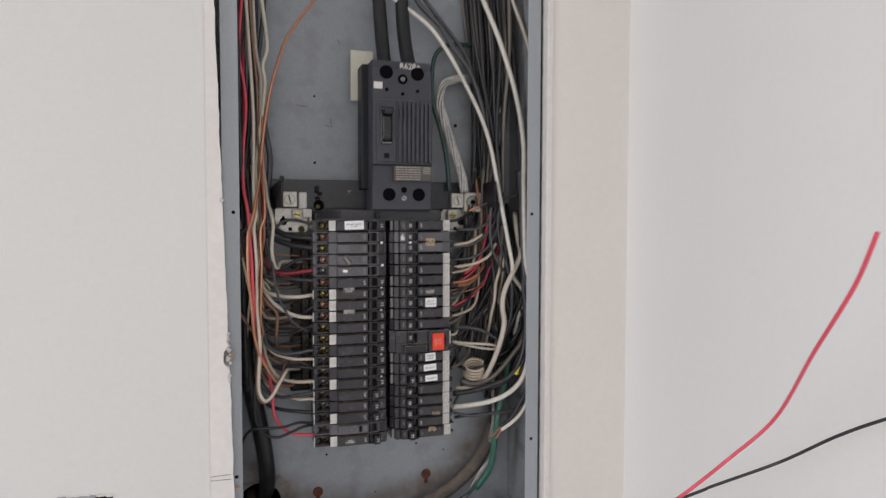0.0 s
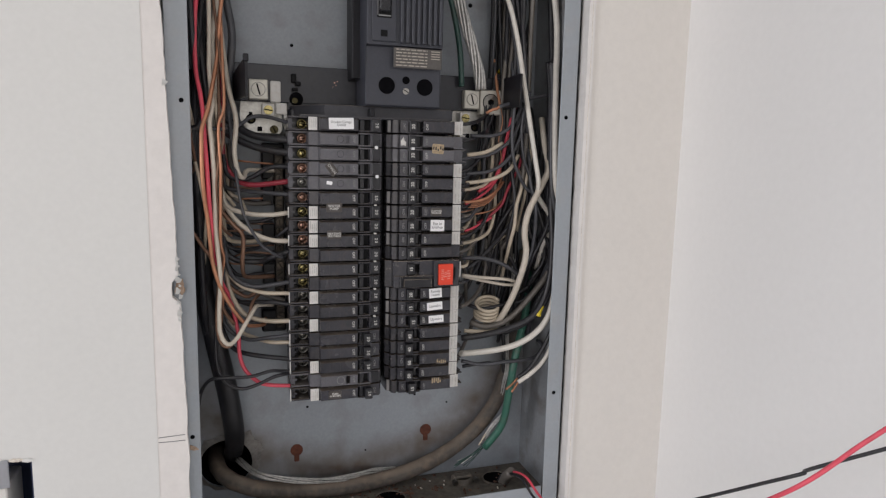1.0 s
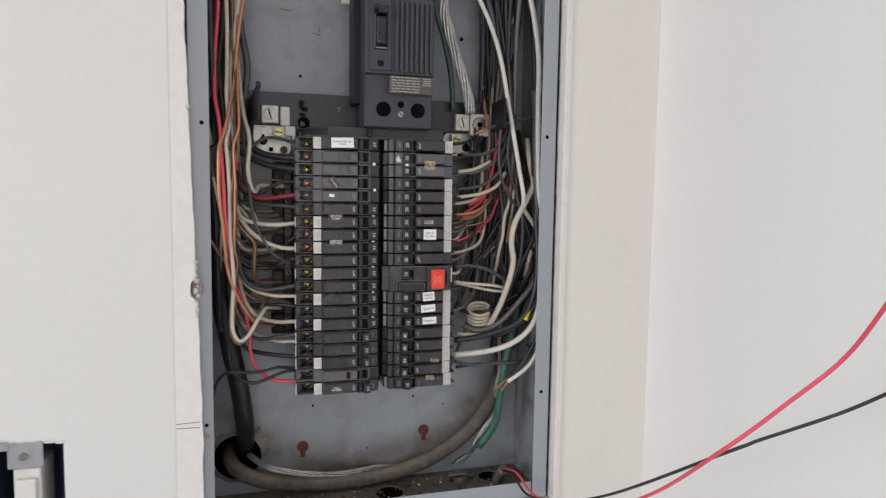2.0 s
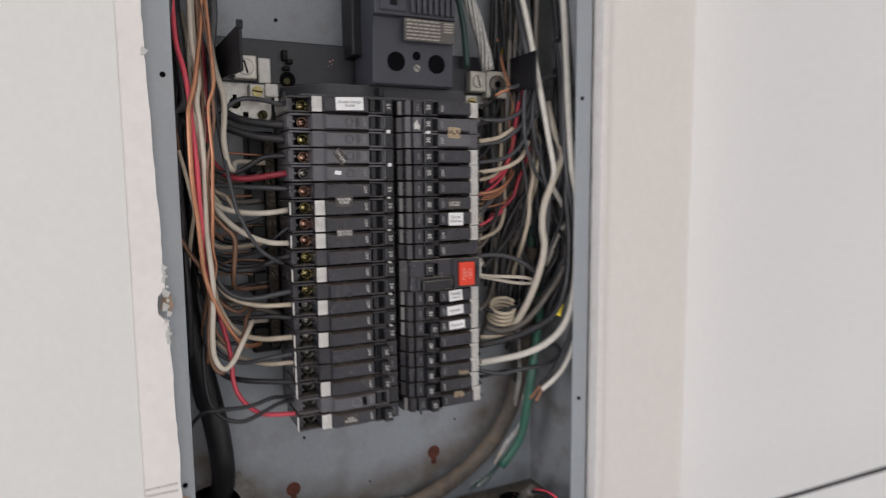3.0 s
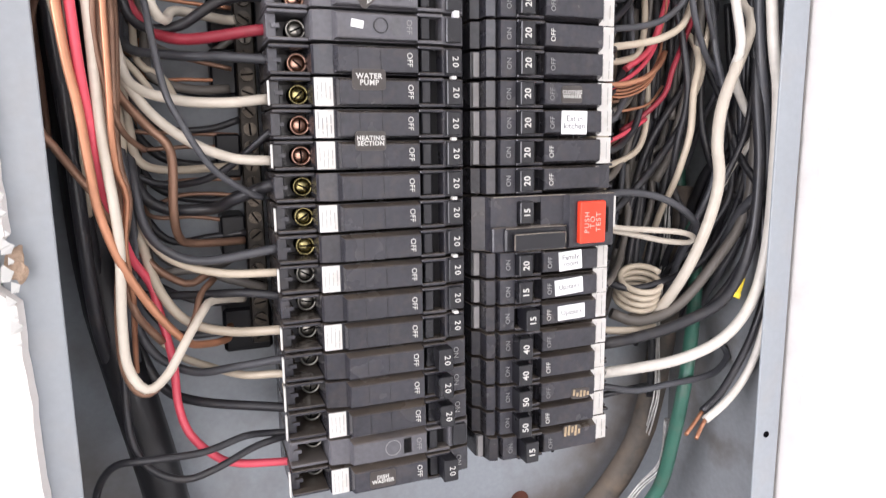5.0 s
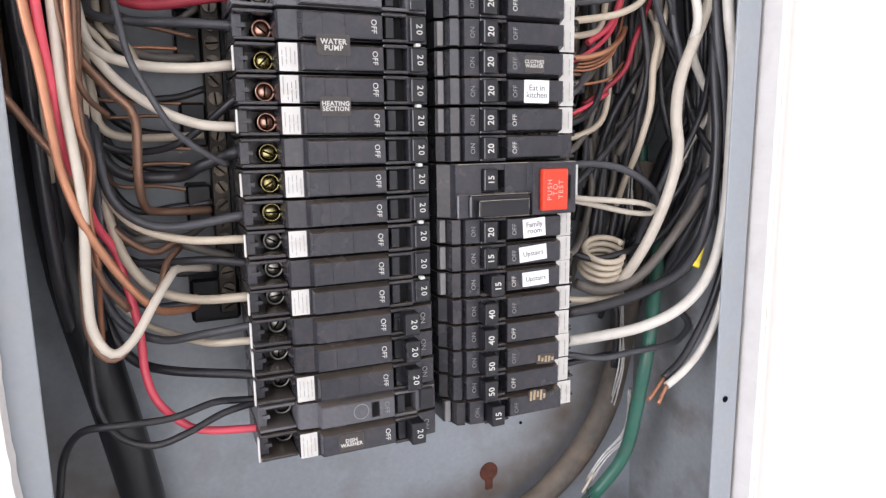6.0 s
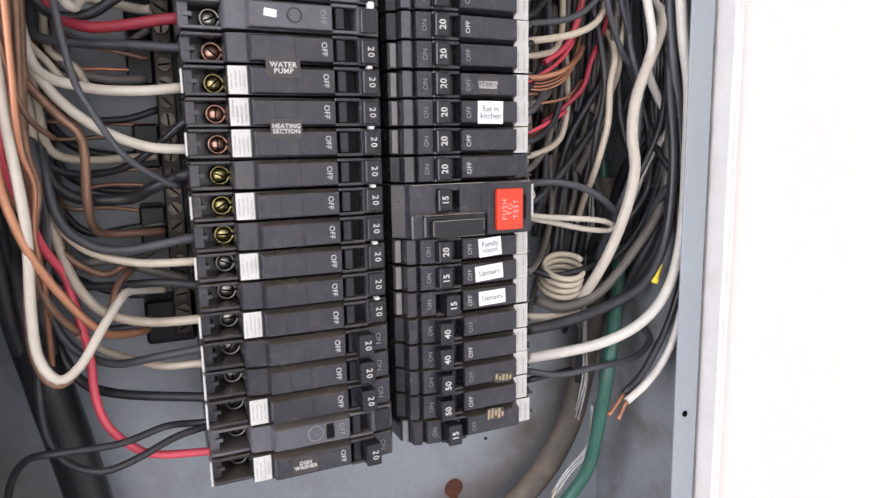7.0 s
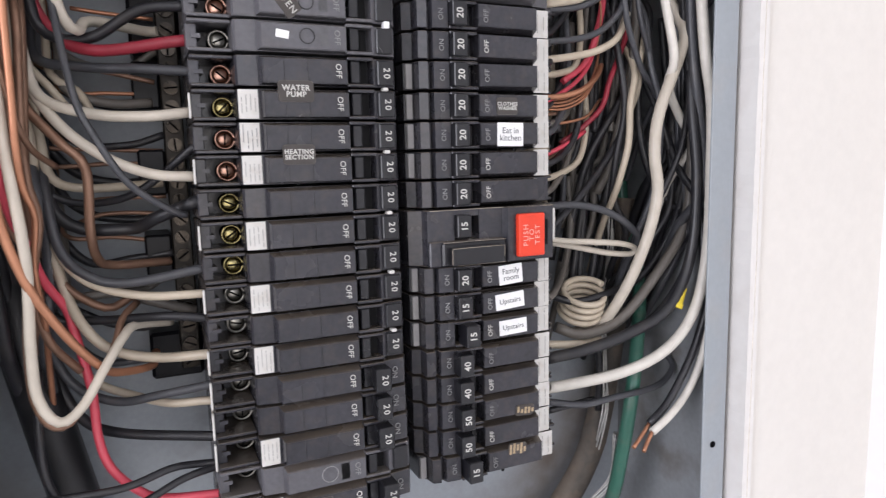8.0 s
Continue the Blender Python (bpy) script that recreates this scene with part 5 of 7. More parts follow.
wire("white", 0.0021, (-0.1361, 0.0640, 1.5670), (-0.1341, 0.0500, 1.5390), (-0.1321, 0.0360, 1.5190), (-0.1308, 0.0340, 1.5066), (-0.1202, 0.0280, 1.4884), (-0.1060, 0.0240, 1.4759), (-0.0894, 0.0220, 1.4686), (-0.0727, 0.0220, 1.4671))
wire("brown", 0.0019, (-0.1368, 0.0640, 1.5606), (-0.1348, 0.0500, 1.5326), (-0.1328, 0.0360, 1.5126), (-0.1315, 0.0320, 1.4966), (-0.1207, 0.0280, 1.4818), (-0.1127, 0.0280, 1.4717), (-0.1134, 0.0340, 1.4475), (-0.1124, 0.0420, 1.4349), (-0.1070, 0.0480, 1.4307), (-0.0844, 0.0560, 1.4295))
wire("cream", 0.0019, (-0.1337, 0.0720, 1.5441), (-0.1317, 0.0580, 1.5161), (-0.1297, 0.0440, 1.4961), (-0.1281, 0.0420, 1.4807), (-0.1260, 0.0460, 1.4677), (-0.1145, 0.0520, 1.4632), (-0.0853, 0.0580, 1.4643))
wire("black", 0.0016, (-0.1369, 0.0740, 1.5305), (-0.1349, 0.0600, 1.5025), (-0.1329, 0.0460, 1.4825), (-0.1315, 0.0460, 1.4671), (-0.1227, 0.0460, 1.4588), (-0.1079, 0.0420, 1.4575), (-0.0928, 0.0340, 1.4629), (-0.0726, 0.0240, 1.4797))
wire("black", 0.0026, (-0.1324, 0.0760, 1.5142), (-0.1304, 0.0620, 1.4862), (-0.1284, 0.0480, 1.4662), (-0.1263, 0.0460, 1.4544), (-0.1171, 0.0440, 1.4471), (-0.0970, 0.0400, 1.4464), (-0.0905, 0.0340, 1.4501), (-0.0723, 0.0240, 1.4577))
wire("slate", 0.0020, (-0.1322, 0.0680, 1.5095), (-0.1302, 0.0540, 1.4815), (-0.1282, 0.0400, 1.4615), (-0.1252, 0.0360, 1.4408), (-0.1167, 0.0320, 1.4300), (-0.1021, 0.0280, 1.4257), (-0.0725, 0.0220, 1.4300))
wire("cream", 0.0018, (-0.1316, 0.0700, 1.4952), (-0.1296, 0.0560, 1.4672), (-0.1276, 0.0420, 1.4472), (-0.1251, 0.0380, 1.4370), (-0.1153, 0.0340, 1.4259), (-0.0962, 0.0280, 1.4199), (-0.0722, 0.0220, 1.4194))
wire("black", 0.0019, (-0.1366, 0.0760, 1.4704), (-0.1346, 0.0620, 1.4424), (-0.1326, 0.0480, 1.4224), (-0.1297, 0.0460, 1.4105), (-0.1122, 0.0420, 1.4087), (-0.0884, 0.0300, 1.4101), (-0.0723, 0.0240, 1.4085))
wire("cream", 0.0021, (-0.1321, 0.0700, 1.4904), (-0.1301, 0.0560, 1.4624), (-0.1281, 0.0420, 1.4424), (-0.1249, 0.0400, 1.4222), (-0.1188, 0.0360, 1.4075), (-0.1096, 0.0340, 1.3976), (-0.0931, 0.0340, 1.3920), (-0.0721, 0.0220, 1.3938))
wire("slate", 0.0019, (-0.1411, 0.0760, 1.4684), (-0.1391, 0.0620, 1.4404), (-0.1371, 0.0480, 1.4204), (-0.1327, 0.0460, 1.3975), (-0.1249, 0.0440, 1.3816), (-0.1098, 0.0380, 1.3743), (-0.0927, 0.0300, 1.3770), (-0.0713, 0.0240, 1.3802))
wire("cream", 0.0018, (-0.1268, 0.0500, 1.3908), (-0.1156, 0.0480, 1.3792), (-0.1028, 0.0440, 1.3736), (-0.0895, 0.0340, 1.3714), (-0.0730, 0.0240, 1.3729), (-0.0726, 0.0200, 1.3695), (-0.0723, 0.0200, 1.3641))
wire("black", 0.0022, (-0.1406, 0.0790, 1.4572), (-0.1386, 0.0680, 1.4292), (-0.1366, 0.0540, 1.4092), (-0.1335, 0.0540, 1.3862), (-0.1248, 0.0500, 1.3659), (-0.1094, 0.0400, 1.3597), (-0.0719, 0.0240, 1.3569))
wire("cream", 0.0014, (-0.1563, 0.0440, 1.6017), (-0.1543, 0.0300, 1.5737), (-0.1523, 0.0160, 1.5537), (-0.1508, 0.0140, 1.5417), (-0.1482, 0.0120, 1.5297), (-0.1458, 0.0100, 1.5179), (-0.1435, 0.0080, 1.5050), (-0.1416, 0.0100, 1.4940), (-0.1436, 0.0240, 1.4740), (-0.1456, 0.0380, 1.4460))
wire("black", 0.0016, (-0.0706, 0.0240, 1.3452), (-0.0820, 0.0240, 1.3465), (-0.0918, 0.0200, 1.3485), (-0.1088, 0.0160, 1.3461), (-0.1294, 0.0140, 1.3474), (-0.1423, 0.0180, 1.3456), (-0.1505, 0.0260, 1.3335), (-0.1542, 0.0300, 1.3166), (-0.1571, 0.0360, 1.2986))
wire("black", 0.0016, (-0.1370, 0.0400, 1.3919), (-0.1381, 0.0340, 1.3714), (-0.1362, 0.0260, 1.3512), (-0.1290, 0.0200, 1.3401), (-0.1163, 0.0160, 1.3354), (-0.1030, 0.0160, 1.3382), (-0.0870, 0.0200, 1.3431), (-0.0707, 0.0240, 1.3441))
wire("cream", 0.0016, (-0.1373, 0.0740, 1.5666), (-0.1353, 0.0600, 1.5386), (-0.1333, 0.0460, 1.5186), (-0.1289, 0.0460, 1.5099), (-0.1243, 0.0440, 1.5044), (-0.1189, 0.0460, 1.4966))
wire("cream", 0.0016, (-0.1273, 0.0780, 1.5571), (-0.1253, 0.0640, 1.5291), (-0.1233, 0.0500, 1.5091), (-0.1145, 0.0500, 1.5028), (-0.1090, 0.0460, 1.4923))
wire("grey", 0.0020, (-0.1229, 0.0780, 1.5520), (-0.1209, 0.0640, 1.5240), (-0.1189, 0.0500, 1.5040), (-0.1037, 0.0540, 1.4983), (-0.0869, 0.0580, 1.4990))
wire("grey", 0.0022, (-0.1282, 0.0760, 1.4673), (-0.1262, 0.0620, 1.4393), (-0.1242, 0.0480, 1.4193), (-0.1082, 0.0500, 1.4187), (-0.0923, 0.0500, 1.4128), (-0.0760, 0.0500, 1.4070))
wire("brown", 0.0010, (-0.1364, 0.0790, 1.5302), (-0.1344, 0.0760, 1.5022), (-0.1324, 0.0620, 1.4822), (-0.1078, 0.0620, 1.4795), (-0.0839, 0.0600, 1.4783))
wire("brown", 0.0010, (-0.1351, 0.0790, 1.5221), (-0.1331, 0.0760, 1.4941), (-0.1311, 0.0620, 1.4741), (-0.1060, 0.0620, 1.4732), (-0.0842, 0.0600, 1.4731))
wire("brown", 0.0010, (-0.1215, 0.0620, 1.4567), (-0.1073, 0.0620, 1.4581), (-0.0841, 0.0600, 1.4584))
wire("brown", 0.0010, (-0.1199, 0.0620, 1.4482), (-0.1103, 0.0620, 1.4514), (-0.0961, 0.0620, 1.4514), (-0.0842, 0.0600, 1.4498))
wire("brown", 0.0010, (-0.1291, 0.0790, 1.4913), (-0.1271, 0.0760, 1.4633), (-0.1251, 0.0620, 1.4433), (-0.1064, 0.0620, 1.4413), (-0.0924, 0.0620, 1.4388), (-0.0843, 0.0600, 1.4362))
wire("brown", 0.0011, (-0.1329, 0.0790, 1.5619), (-0.1309, 0.0720, 1.5339), (-0.1289, 0.0580, 1.5139), (-0.1093, 0.0580, 1.5125), (-0.0852, 0.0580, 1.5078))
wire("copper", 0.0009, (-0.1253, 0.0790, 1.5520), (-0.1233, 0.0720, 1.5240), (-0.1213, 0.0580, 1.5040), (-0.1034, 0.0580, 1.5028), (-0.0854, 0.0600, 1.5030))
wire("copper", 0.0009, (-0.1149, 0.0600, 1.5372), (-0.1031, 0.0600, 1.5360), (-0.0838, 0.0600, 1.5346))
wire("brown", 0.0017, (-0.1348, 0.0720, 1.4851), (-0.1328, 0.0580, 1.4571), (-0.1308, 0.0440, 1.4371), (-0.1241, 0.0400, 1.4242), (-0.1148, 0.0420, 1.4156), (-0.1081, 0.0440, 1.4134), (-0.0989, 0.0480, 1.4171), (-0.0876, 0.0540, 1.4121))
# bundle that comes down the left side of the box
wire("white", 0.0019, (-0.1437, 0.0360, 1.8540), (-0.1423, 0.0360, 1.8177), (-0.1389, 0.0340, 1.7564), (-0.1360, 0.0320, 1.6947), (-0.1361, 0.0280, 1.6449), (-0.1367, 0.0200, 1.6120), (-0.1344, 0.0120, 1.5859), (-0.1372, 0.0040, 1.5691), (-0.1362, 0.0010, 1.5534), (-0.1351, 0.0000, 1.5344), (-0.1348, 0.0020, 1.5173), (-0.1347, 0.0060, 1.4789), (-0.1321, 0.0060, 1.4405), (-0.1338, 0.0080, 1.4080), (-0.1332, 0.0080, 1.3894), (-0.1276, 0.0080, 1.3796), (-0.1201, 0.0120, 1.3828), (-0.1112, 0.0180, 1.3961), (-0.1048, 0.0260, 1.4045), (-0.1003, 0.0360, 1.4065), (-0.0865, 0.0520, 1.4027))
wire("brown", 0.0015, (-0.1400, 0.0420, 1.8566), (-0.1361, 0.0420, 1.7832), (-0.1314, 0.0400, 1.7211), (-0.1305, 0.0380, 1.6333), (-0.1300, 0.0340, 1.5829), (-0.1336, 0.0200, 1.5180), (-0.1337, 0.0120, 1.4792), (-0.1328, 0.0120, 1.4400), (-0.1357, 0.0140, 1.4069), (-0.1353, 0.0140, 1.3866), (-0.1298, 0.0140, 1.3759), (-0.1220, 0.0180, 1.3787), (-0.1092, 0.0280, 1.3989), (-0.1053, 0.0360, 1.4094), (-0.0992, 0.0440, 1.4146))
wire("white", 0.0020, (-0.1267, 0.0440, 1.8589), (-0.1253, 0.0440, 1.8220), (-0.1199, 0.0400, 1.7717), (-0.1251, 0.0380, 1.7478), (-0.1229, 0.0360, 1.7271), (-0.1289, 0.0360, 1.6751), (-0.1343, 0.0360, 1.6331), (-0.1287, 0.0400, 1.5702))
wire("white", 0.0019, (-0.1356, 0.0500, 1.8600), (-0.1324, 0.0480, 1.7727), (-0.1269, 0.0440, 1.7284), (-0.1320, 0.0420, 1.6588), (-0.1368, 0.0400, 1.6082), (-0.1348, 0.0420, 1.5573), (-0.1320, 0.0440, 1.5292), (-0.1314, 0.0420, 1.5092), (-0.1334, 0.0560, 1.4892), (-0.1354, 0.0700, 1.4612))
wire("copper", 0.0017, (-0.0465, 0.0400, 1.8548), (-0.0671, 0.0400, 1.8276), (-0.0975, 0.0340, 1.7827), (-0.1103, 0.0300, 1.7471), (-0.1198, 0.0280, 1.7091), (-0.1265, 0.0250, 1.6634), (-0.1300, 0.0200, 1.6248), (-0.1340, 0.0130, 1.6012), (-0.1383, 0.0050, 1.5792), (-0.1430, -0.0010, 1.5638), (-0.1437, -0.0030, 1.5523), (-0.1439, -0.0040, 1.5356), (-0.1435, -0.0030, 1.5190), (-0.1423, -0.0010, 1.5022), (-0.1407, 0.0010, 1.4886), (-0.1391, 0.0030, 1.4665), (-0.1376, 0.0050, 1.4497), (-0.1317, 0.0060, 1.4294), (-0.1222, 0.0120, 1.4093), (-0.1130, 0.0200, 1.3948), (-0.1069, 0.0280, 1.3896), (-0.0950, 0.0400, 1.3874), (-0.0935, 0.0480, 1.3912))
wire("copper", 0.0012, (-0.1263, 0.0360, 1.6965), (-0.1267, 0.0280, 1.6592), (-0.1261, 0.0140, 1.6216), (-0.1256, 0.0030, 1.5829), (-0.1302, 0.0000, 1.5667), (-0.1302, -0.0020, 1.5474), (-0.1294, -0.0020, 1.5323), (-0.1299, 0.0000, 1.5152), (-0.1304, 0.0020, 1.4938), (-0.1310, 0.0040, 1.4797), (-0.1308, 0.0080, 1.4649), (-0.1288, 0.0120, 1.4545), (-0.1312, 0.0160, 1.4356), (-0.1308, 0.0240, 1.4130), (-0.1328, 0.0380, 1.3930), (-0.1348, 0.0520, 1.3650))
wire("brown", 0.0012, (-0.1327, 0.0340, 1.6753), (-0.1288, 0.0200, 1.6324), (-0.1258, 0.0100, 1.5961), (-0.1263, 0.0070, 1.5706), (-0.1265, 0.0040, 1.5593), (-0.1272, 0.0030, 1.5523), (-0.1297, 0.0000, 1.5420), (-0.1324, 0.0000, 1.5267), (-0.1335, 0.0020, 1.5115), (-0.1323, 0.0040, 1.4998), (-0.1307, 0.0080, 1.4874), (-0.1278, 0.0160, 1.4782), (-0.1220, 0.0260, 1.4722))
wire("brown", 0.0016, (-0.1341, 0.0540, 1.5756), (-0.1321, 0.0400, 1.5476), (-0.1301, 0.0260, 1.5276), (-0.1299, 0.0240, 1.5190), (-0.1314, 0.0220, 1.4878), (-0.1313, 0.0220, 1.4670), (-0.1293, 0.0240, 1.4522), (-0.1332, 0.0240, 1.4287), (-0.1308, 0.0260, 1.4073), (-0.1218, 0.0340, 1.3907))
wire("brown", 0.0015, (-0.1331, 0.0600, 1.5769), (-0.1311, 0.0460, 1.5489), (-0.1291, 0.0320, 1.5289), (-0.1299, 0.0300, 1.5075), (-0.1319, 0.0280, 1.4772), (-0.1334, 0.0300, 1.4481), (-0.1324, 0.0320, 1.4317), (-0.1344, 0.0460, 1.4117), (-0.1364, 0.0600, 1.3837))
wire("brown", 0.0016, (-0.1594, 0.0380, 1.5304), (-0.1574, 0.0240, 1.5024), (-0.1554, 0.0100, 1.4824), (-0.1515, 0.0120, 1.4747), (-0.1455, 0.0160, 1.4641), (-0.1386, 0.0180, 1.4528), (-0.1332, 0.0240, 1.4373), (-0.1352, 0.0380, 1.4173), (-0.1372, 0.0520, 1.3893))
wire("brown", 0.0014, (-0.1587, 0.0380, 1.6255), (-0.1567, 0.0240, 1.5975), (-0.1547, 0.0100, 1.5775), (-0.1520, 0.0100, 1.5526), (-0.1499, 0.0120, 1.5400), (-0.1506, 0.0160, 1.5310), (-0.1556, 0.0240, 1.5219), (-0.1576, 0.0380, 1.5019), (-0.1596, 0.0520, 1.4739))
wire("pink", 0.0018, (-0.1467, 0.0340, 1.8529), (-0.1471, 0.0340, 1.8166), (-0.1507, 0.0320, 1.7611), (-0.1463, 0.0320, 1.7310), (-0.1437, 0.0300, 1.7002), (-0.1472, 0.0280, 1.6507), (-0.1473, 0.0200, 1.6125), (-0.1438, 0.0110, 1.5906), (-0.1418, 0.0060, 1.5712), (-0.1414, 0.0030, 1.5564), (-0.1405, 0.0000, 1.5399), (-0.1397, -0.0010, 1.5210), (-0.1391, 0.0010, 1.5020), (-0.1384, 0.0040, 1.4882), (-0.1376, 0.0080, 1.4716), (-0.1366, 0.0140, 1.4571), (-0.1338, 0.0240, 1.4426), (-0.1311, 0.0340, 1.4283), (-0.1252, 0.0390, 1.4158), (-0.1225, 0.0380, 1.4040), (-0.1184, 0.0340, 1.3817), (-0.1176, 0.0320, 1.3627), (-0.1137, 0.0280, 1.3500), (-0.1043, 0.0260, 1.3391), (-0.0943, 0.0240, 1.3345), (-0.0712, 0.0220, 1.3321))
wire("red", 0.0020, (-0.1485, 0.0500, 1.8463), (-0.1459, 0.0480, 1.7591), (-0.1458, 0.0460, 1.6651), (-0.1419, 0.0420, 1.5893), (-0.1362, 0.0400, 1.5445), (-0.1382, 0.0540, 1.5245), (-0.1402, 0.0680, 1.4965))
wire("cream", 0.0018, (-0.1600, 0.0480, 1.6457), (-0.1583, 0.0340, 1.6177), (-0.1563, 0.0200, 1.5977), (-0.1543, 0.0200, 1.5853), (-0.1518, 0.0260, 1.5700), (-0.1496, 0.0300, 1.5434), (-0.1484, 0.0360, 1.5256), (-0.1504, 0.0500, 1.5056), (-0.1524, 0.0640, 1.4776))
wire("cream", 0.0018, (-0.1379, 0.0640, 1.6404), (-0.1359, 0.0500, 1.6124), (-0.1339, 0.0360, 1.5924), (-0.1317, 0.0340, 1.5741), (-0.1304, 0.0340, 1.5538), (-0.1318, 0.0360, 1.5291), (-0.1338, 0.0500, 1.5091), (-0.1358, 0.0640, 1.4811))
wire("cream", 0.0018, (-0.1428, 0.0580, 1.6172), (-0.1408, 0.0440, 1.5892), (-0.1388, 0.0300, 1.5692), (-0.1357, 0.0300, 1.5533), (-0.1332, 0.0320, 1.5310), (-0.1327, 0.0340, 1.5041), (-0.1312, 0.0400, 1.4797), (-0.1332, 0.0540, 1.4597), (-0.1352, 0.0680, 1.4317))
wire("black", 0.0030, (-0.1554, 0.0300, 1.8505), (-0.1536, 0.0300, 1.8147), (-0.1520, 0.0280, 1.7540), (-0.1510, 0.0280, 1.6830), (-0.1493, 0.0260, 1.6321), (-0.1435, 0.0240, 1.5702), (-0.1504, 0.0240, 1.5640), (-0.1504, 0.0240, 1.5351), (-0.1495, 0.0280, 1.4998), (-0.1487, 0.0400, 1.4646), (-0.1428, 0.0620, 1.3616), (-0.1382, 0.0800, 1.3302))
wire("black", 0.0028, (-0.1448, 0.0480, 1.8583), (-0.1440, 0.0460, 1.8207), (-0.1503, 0.0440, 1.7486), (-0.1502, 0.0400, 1.6953), (-0.1438, 0.0400, 1.6332), (-0.1385, 0.0420, 1.5573), (-0.1460, 0.0400, 1.5606), (-0.1472, 0.0420, 1.5278), (-0.1466, 0.0520, 1.4797), (-0.1342, 0.0660, 1.3672), (-0.1294, 0.0820, 1.3277))
wire("black", 0.0026, (-0.1387, 0.0580, 1.8500), (-0.1370, 0.0560, 1.7869), (-0.1352, 0.0540, 1.7235), (-0.1408, 0.0520, 1.6722), (-0.1439, 0.0500, 1.6149), (-0.1419, 0.0500, 1.5572), (-0.1389, 0.0560, 1.4660), (-0.1409, 0.0700, 1.4460), (-0.1429, 0.0790, 1.4180))
wire("black", 0.0028, (-0.1312, 0.0560, 1.8627), (-0.1321, 0.0540, 1.7868), (-0.1376, 0.0500, 1.7415), (-0.1408, 0.0440, 1.6775), (-0.1476, 0.0360, 1.6142), (-0.1494, 0.0300, 1.5512), (-0.1469, 0.0300, 1.4291), (-0.1452, 0.0500, 1.3796), (-0.1357, 0.0780, 1.3242))
wire("slate", 0.0026, (-0.1200, 0.0660, 1.8422), (-0.1255, 0.0660, 1.7906), (-0.1305, 0.0620, 1.7444), (-0.1333, 0.0560, 1.6730), (-0.1321, 0.0540, 1.6153), (-0.1308, 0.0540, 1.5505), (-0.1328, 0.0680, 1.5305), (-0.1348, 0.0790, 1.5025))
wire("slate", 0.0034, (-0.1267, 0.0540, 1.7177), (-0.1223, 0.0500, 1.6772), (-0.1178, 0.0480, 1.6452), (-0.1213, 0.0460, 1.6068), (-0.1234, 0.0480, 1.5701))
wire("black", 0.0032, (-0.1533, 0.0660, 1.8513), (-0.1532, 0.0640, 1.7497), (-0.1506, 0.0640, 1.6604), (-0.1479, 0.0660, 1.5569), (-0.1436, 0.0700, 1.4643))
wire("black", 0.0032, (-0.1471, 0.0720, 1.8540), (-0.1458, 0.0720, 1.7520), (-0.1409, 0.0720, 1.6356), (-0.1380, 0.0720, 1.5301), (-0.1361, 0.0720, 1.4504))
wire("slate", 0.0023, (-0.1359, 0.0680, 1.5142), (-0.1339, 0.0540, 1.4862), (-0.1319, 0.0400, 1.4662), (-0.1295, 0.0400, 1.4474), (-0.1303, 0.0420, 1.4231), (-0.1344, 0.0440, 1.4008), (-0.1342, 0.0480, 1.3792))
wire("jacket", 0.0096, (-0.1548, 0.0620, 1.6152), (-0.1517, 0.0620, 1.5439), (-0.1468, 0.0560, 1.4255), (-0.1388, 0.0540, 1.3726), (-0.1296, 0.0540, 1.3244), (-0.1240, 0.0640, 1.2805), (-0.1240, 0.0860, 1.2506), (-0.1268, 0.1250, 1.2249), name="service_cable", label="thick black jacketed service cable in the panel")
wire("sleeve", 0.0082, (-0.1415, 0.1400, 1.2259), (-0.1425, 0.1080, 1.2278), (-0.1353, 0.0800, 1.2242), (-0.1110, 0.0660, 1.2148), (-0.0660, 0.0640, 1.2056), (-0.0027, 0.0640, 1.2028), (0.0638, 0.0660, 1.2125), (0.1192, 0.0680, 1.2393), (0.1547, 0.0700, 1.2785), (0.1705, 0.0720, 1.3294), (0.1798, 0.0740, 1.3835), (0.1861, 0.0740, 1.4446), name="sleeved_cable", label="thick dusty sleeved cable along the box floor", wobble=0.06)
stranded(0.0032, 6, (-0.1208, 0.0920, 1.2335), (-0.1023, 0.0580, 1.2314), (-0.0754, 0.0540, 1.2240), (-0.0415, 0.0570, 1.2165), (-0.0088, 0.0660, 1.2119), (0.0185, 0.0740, 1.2105), (0.0420, 0.0800, 1.2060), label="bare dusty aluminium strands leaving the cable hole")
# wires on the right of the breakers
wire("cleanwhite", 0.0030, (0.1293, 0.0400, 1.8667), (0.1368, 0.0400, 1.8471), (0.1579, 0.0360, 1.7965), (0.1770, 0.0320, 1.7348), (0.1873, 0.0300, 1.6756), (0.1836, 0.0190, 1.6119), (0.1816, 0.0075, 1.5298), (0.1880, 0.0075, 1.4977), (0.1875, 0.0060, 1.4579), (0.1862, 0.0060, 1.4168), (0.1796, 0.0075, 1.3853), (0.1600, 0.0070, 1.3663), (0.1342, 0.0130, 1.3552), (0.0993, 0.0236, 1.3498), (0.0937, 0.0240, 1.3503))
wire("white", 0.0031, (0.1846, 0.0490, 1.5862), (0.1826, 0.0350, 1.5582), (0.1806, 0.0210, 1.5382), (0.1766, 0.0190, 1.5259), (0.1571, 0.0130, 1.4937), (0.1525, 0.0110, 1.4723), (0.1551, 0.0110, 1.4527), (0.1516, 0.0130, 1.4307), (0.1452, 0.0190, 1.4056), (0.1384, 0.0290, 1.3834), (0.1338, 0.0370, 1.3748), (0.1238, 0.0410, 1.3723))
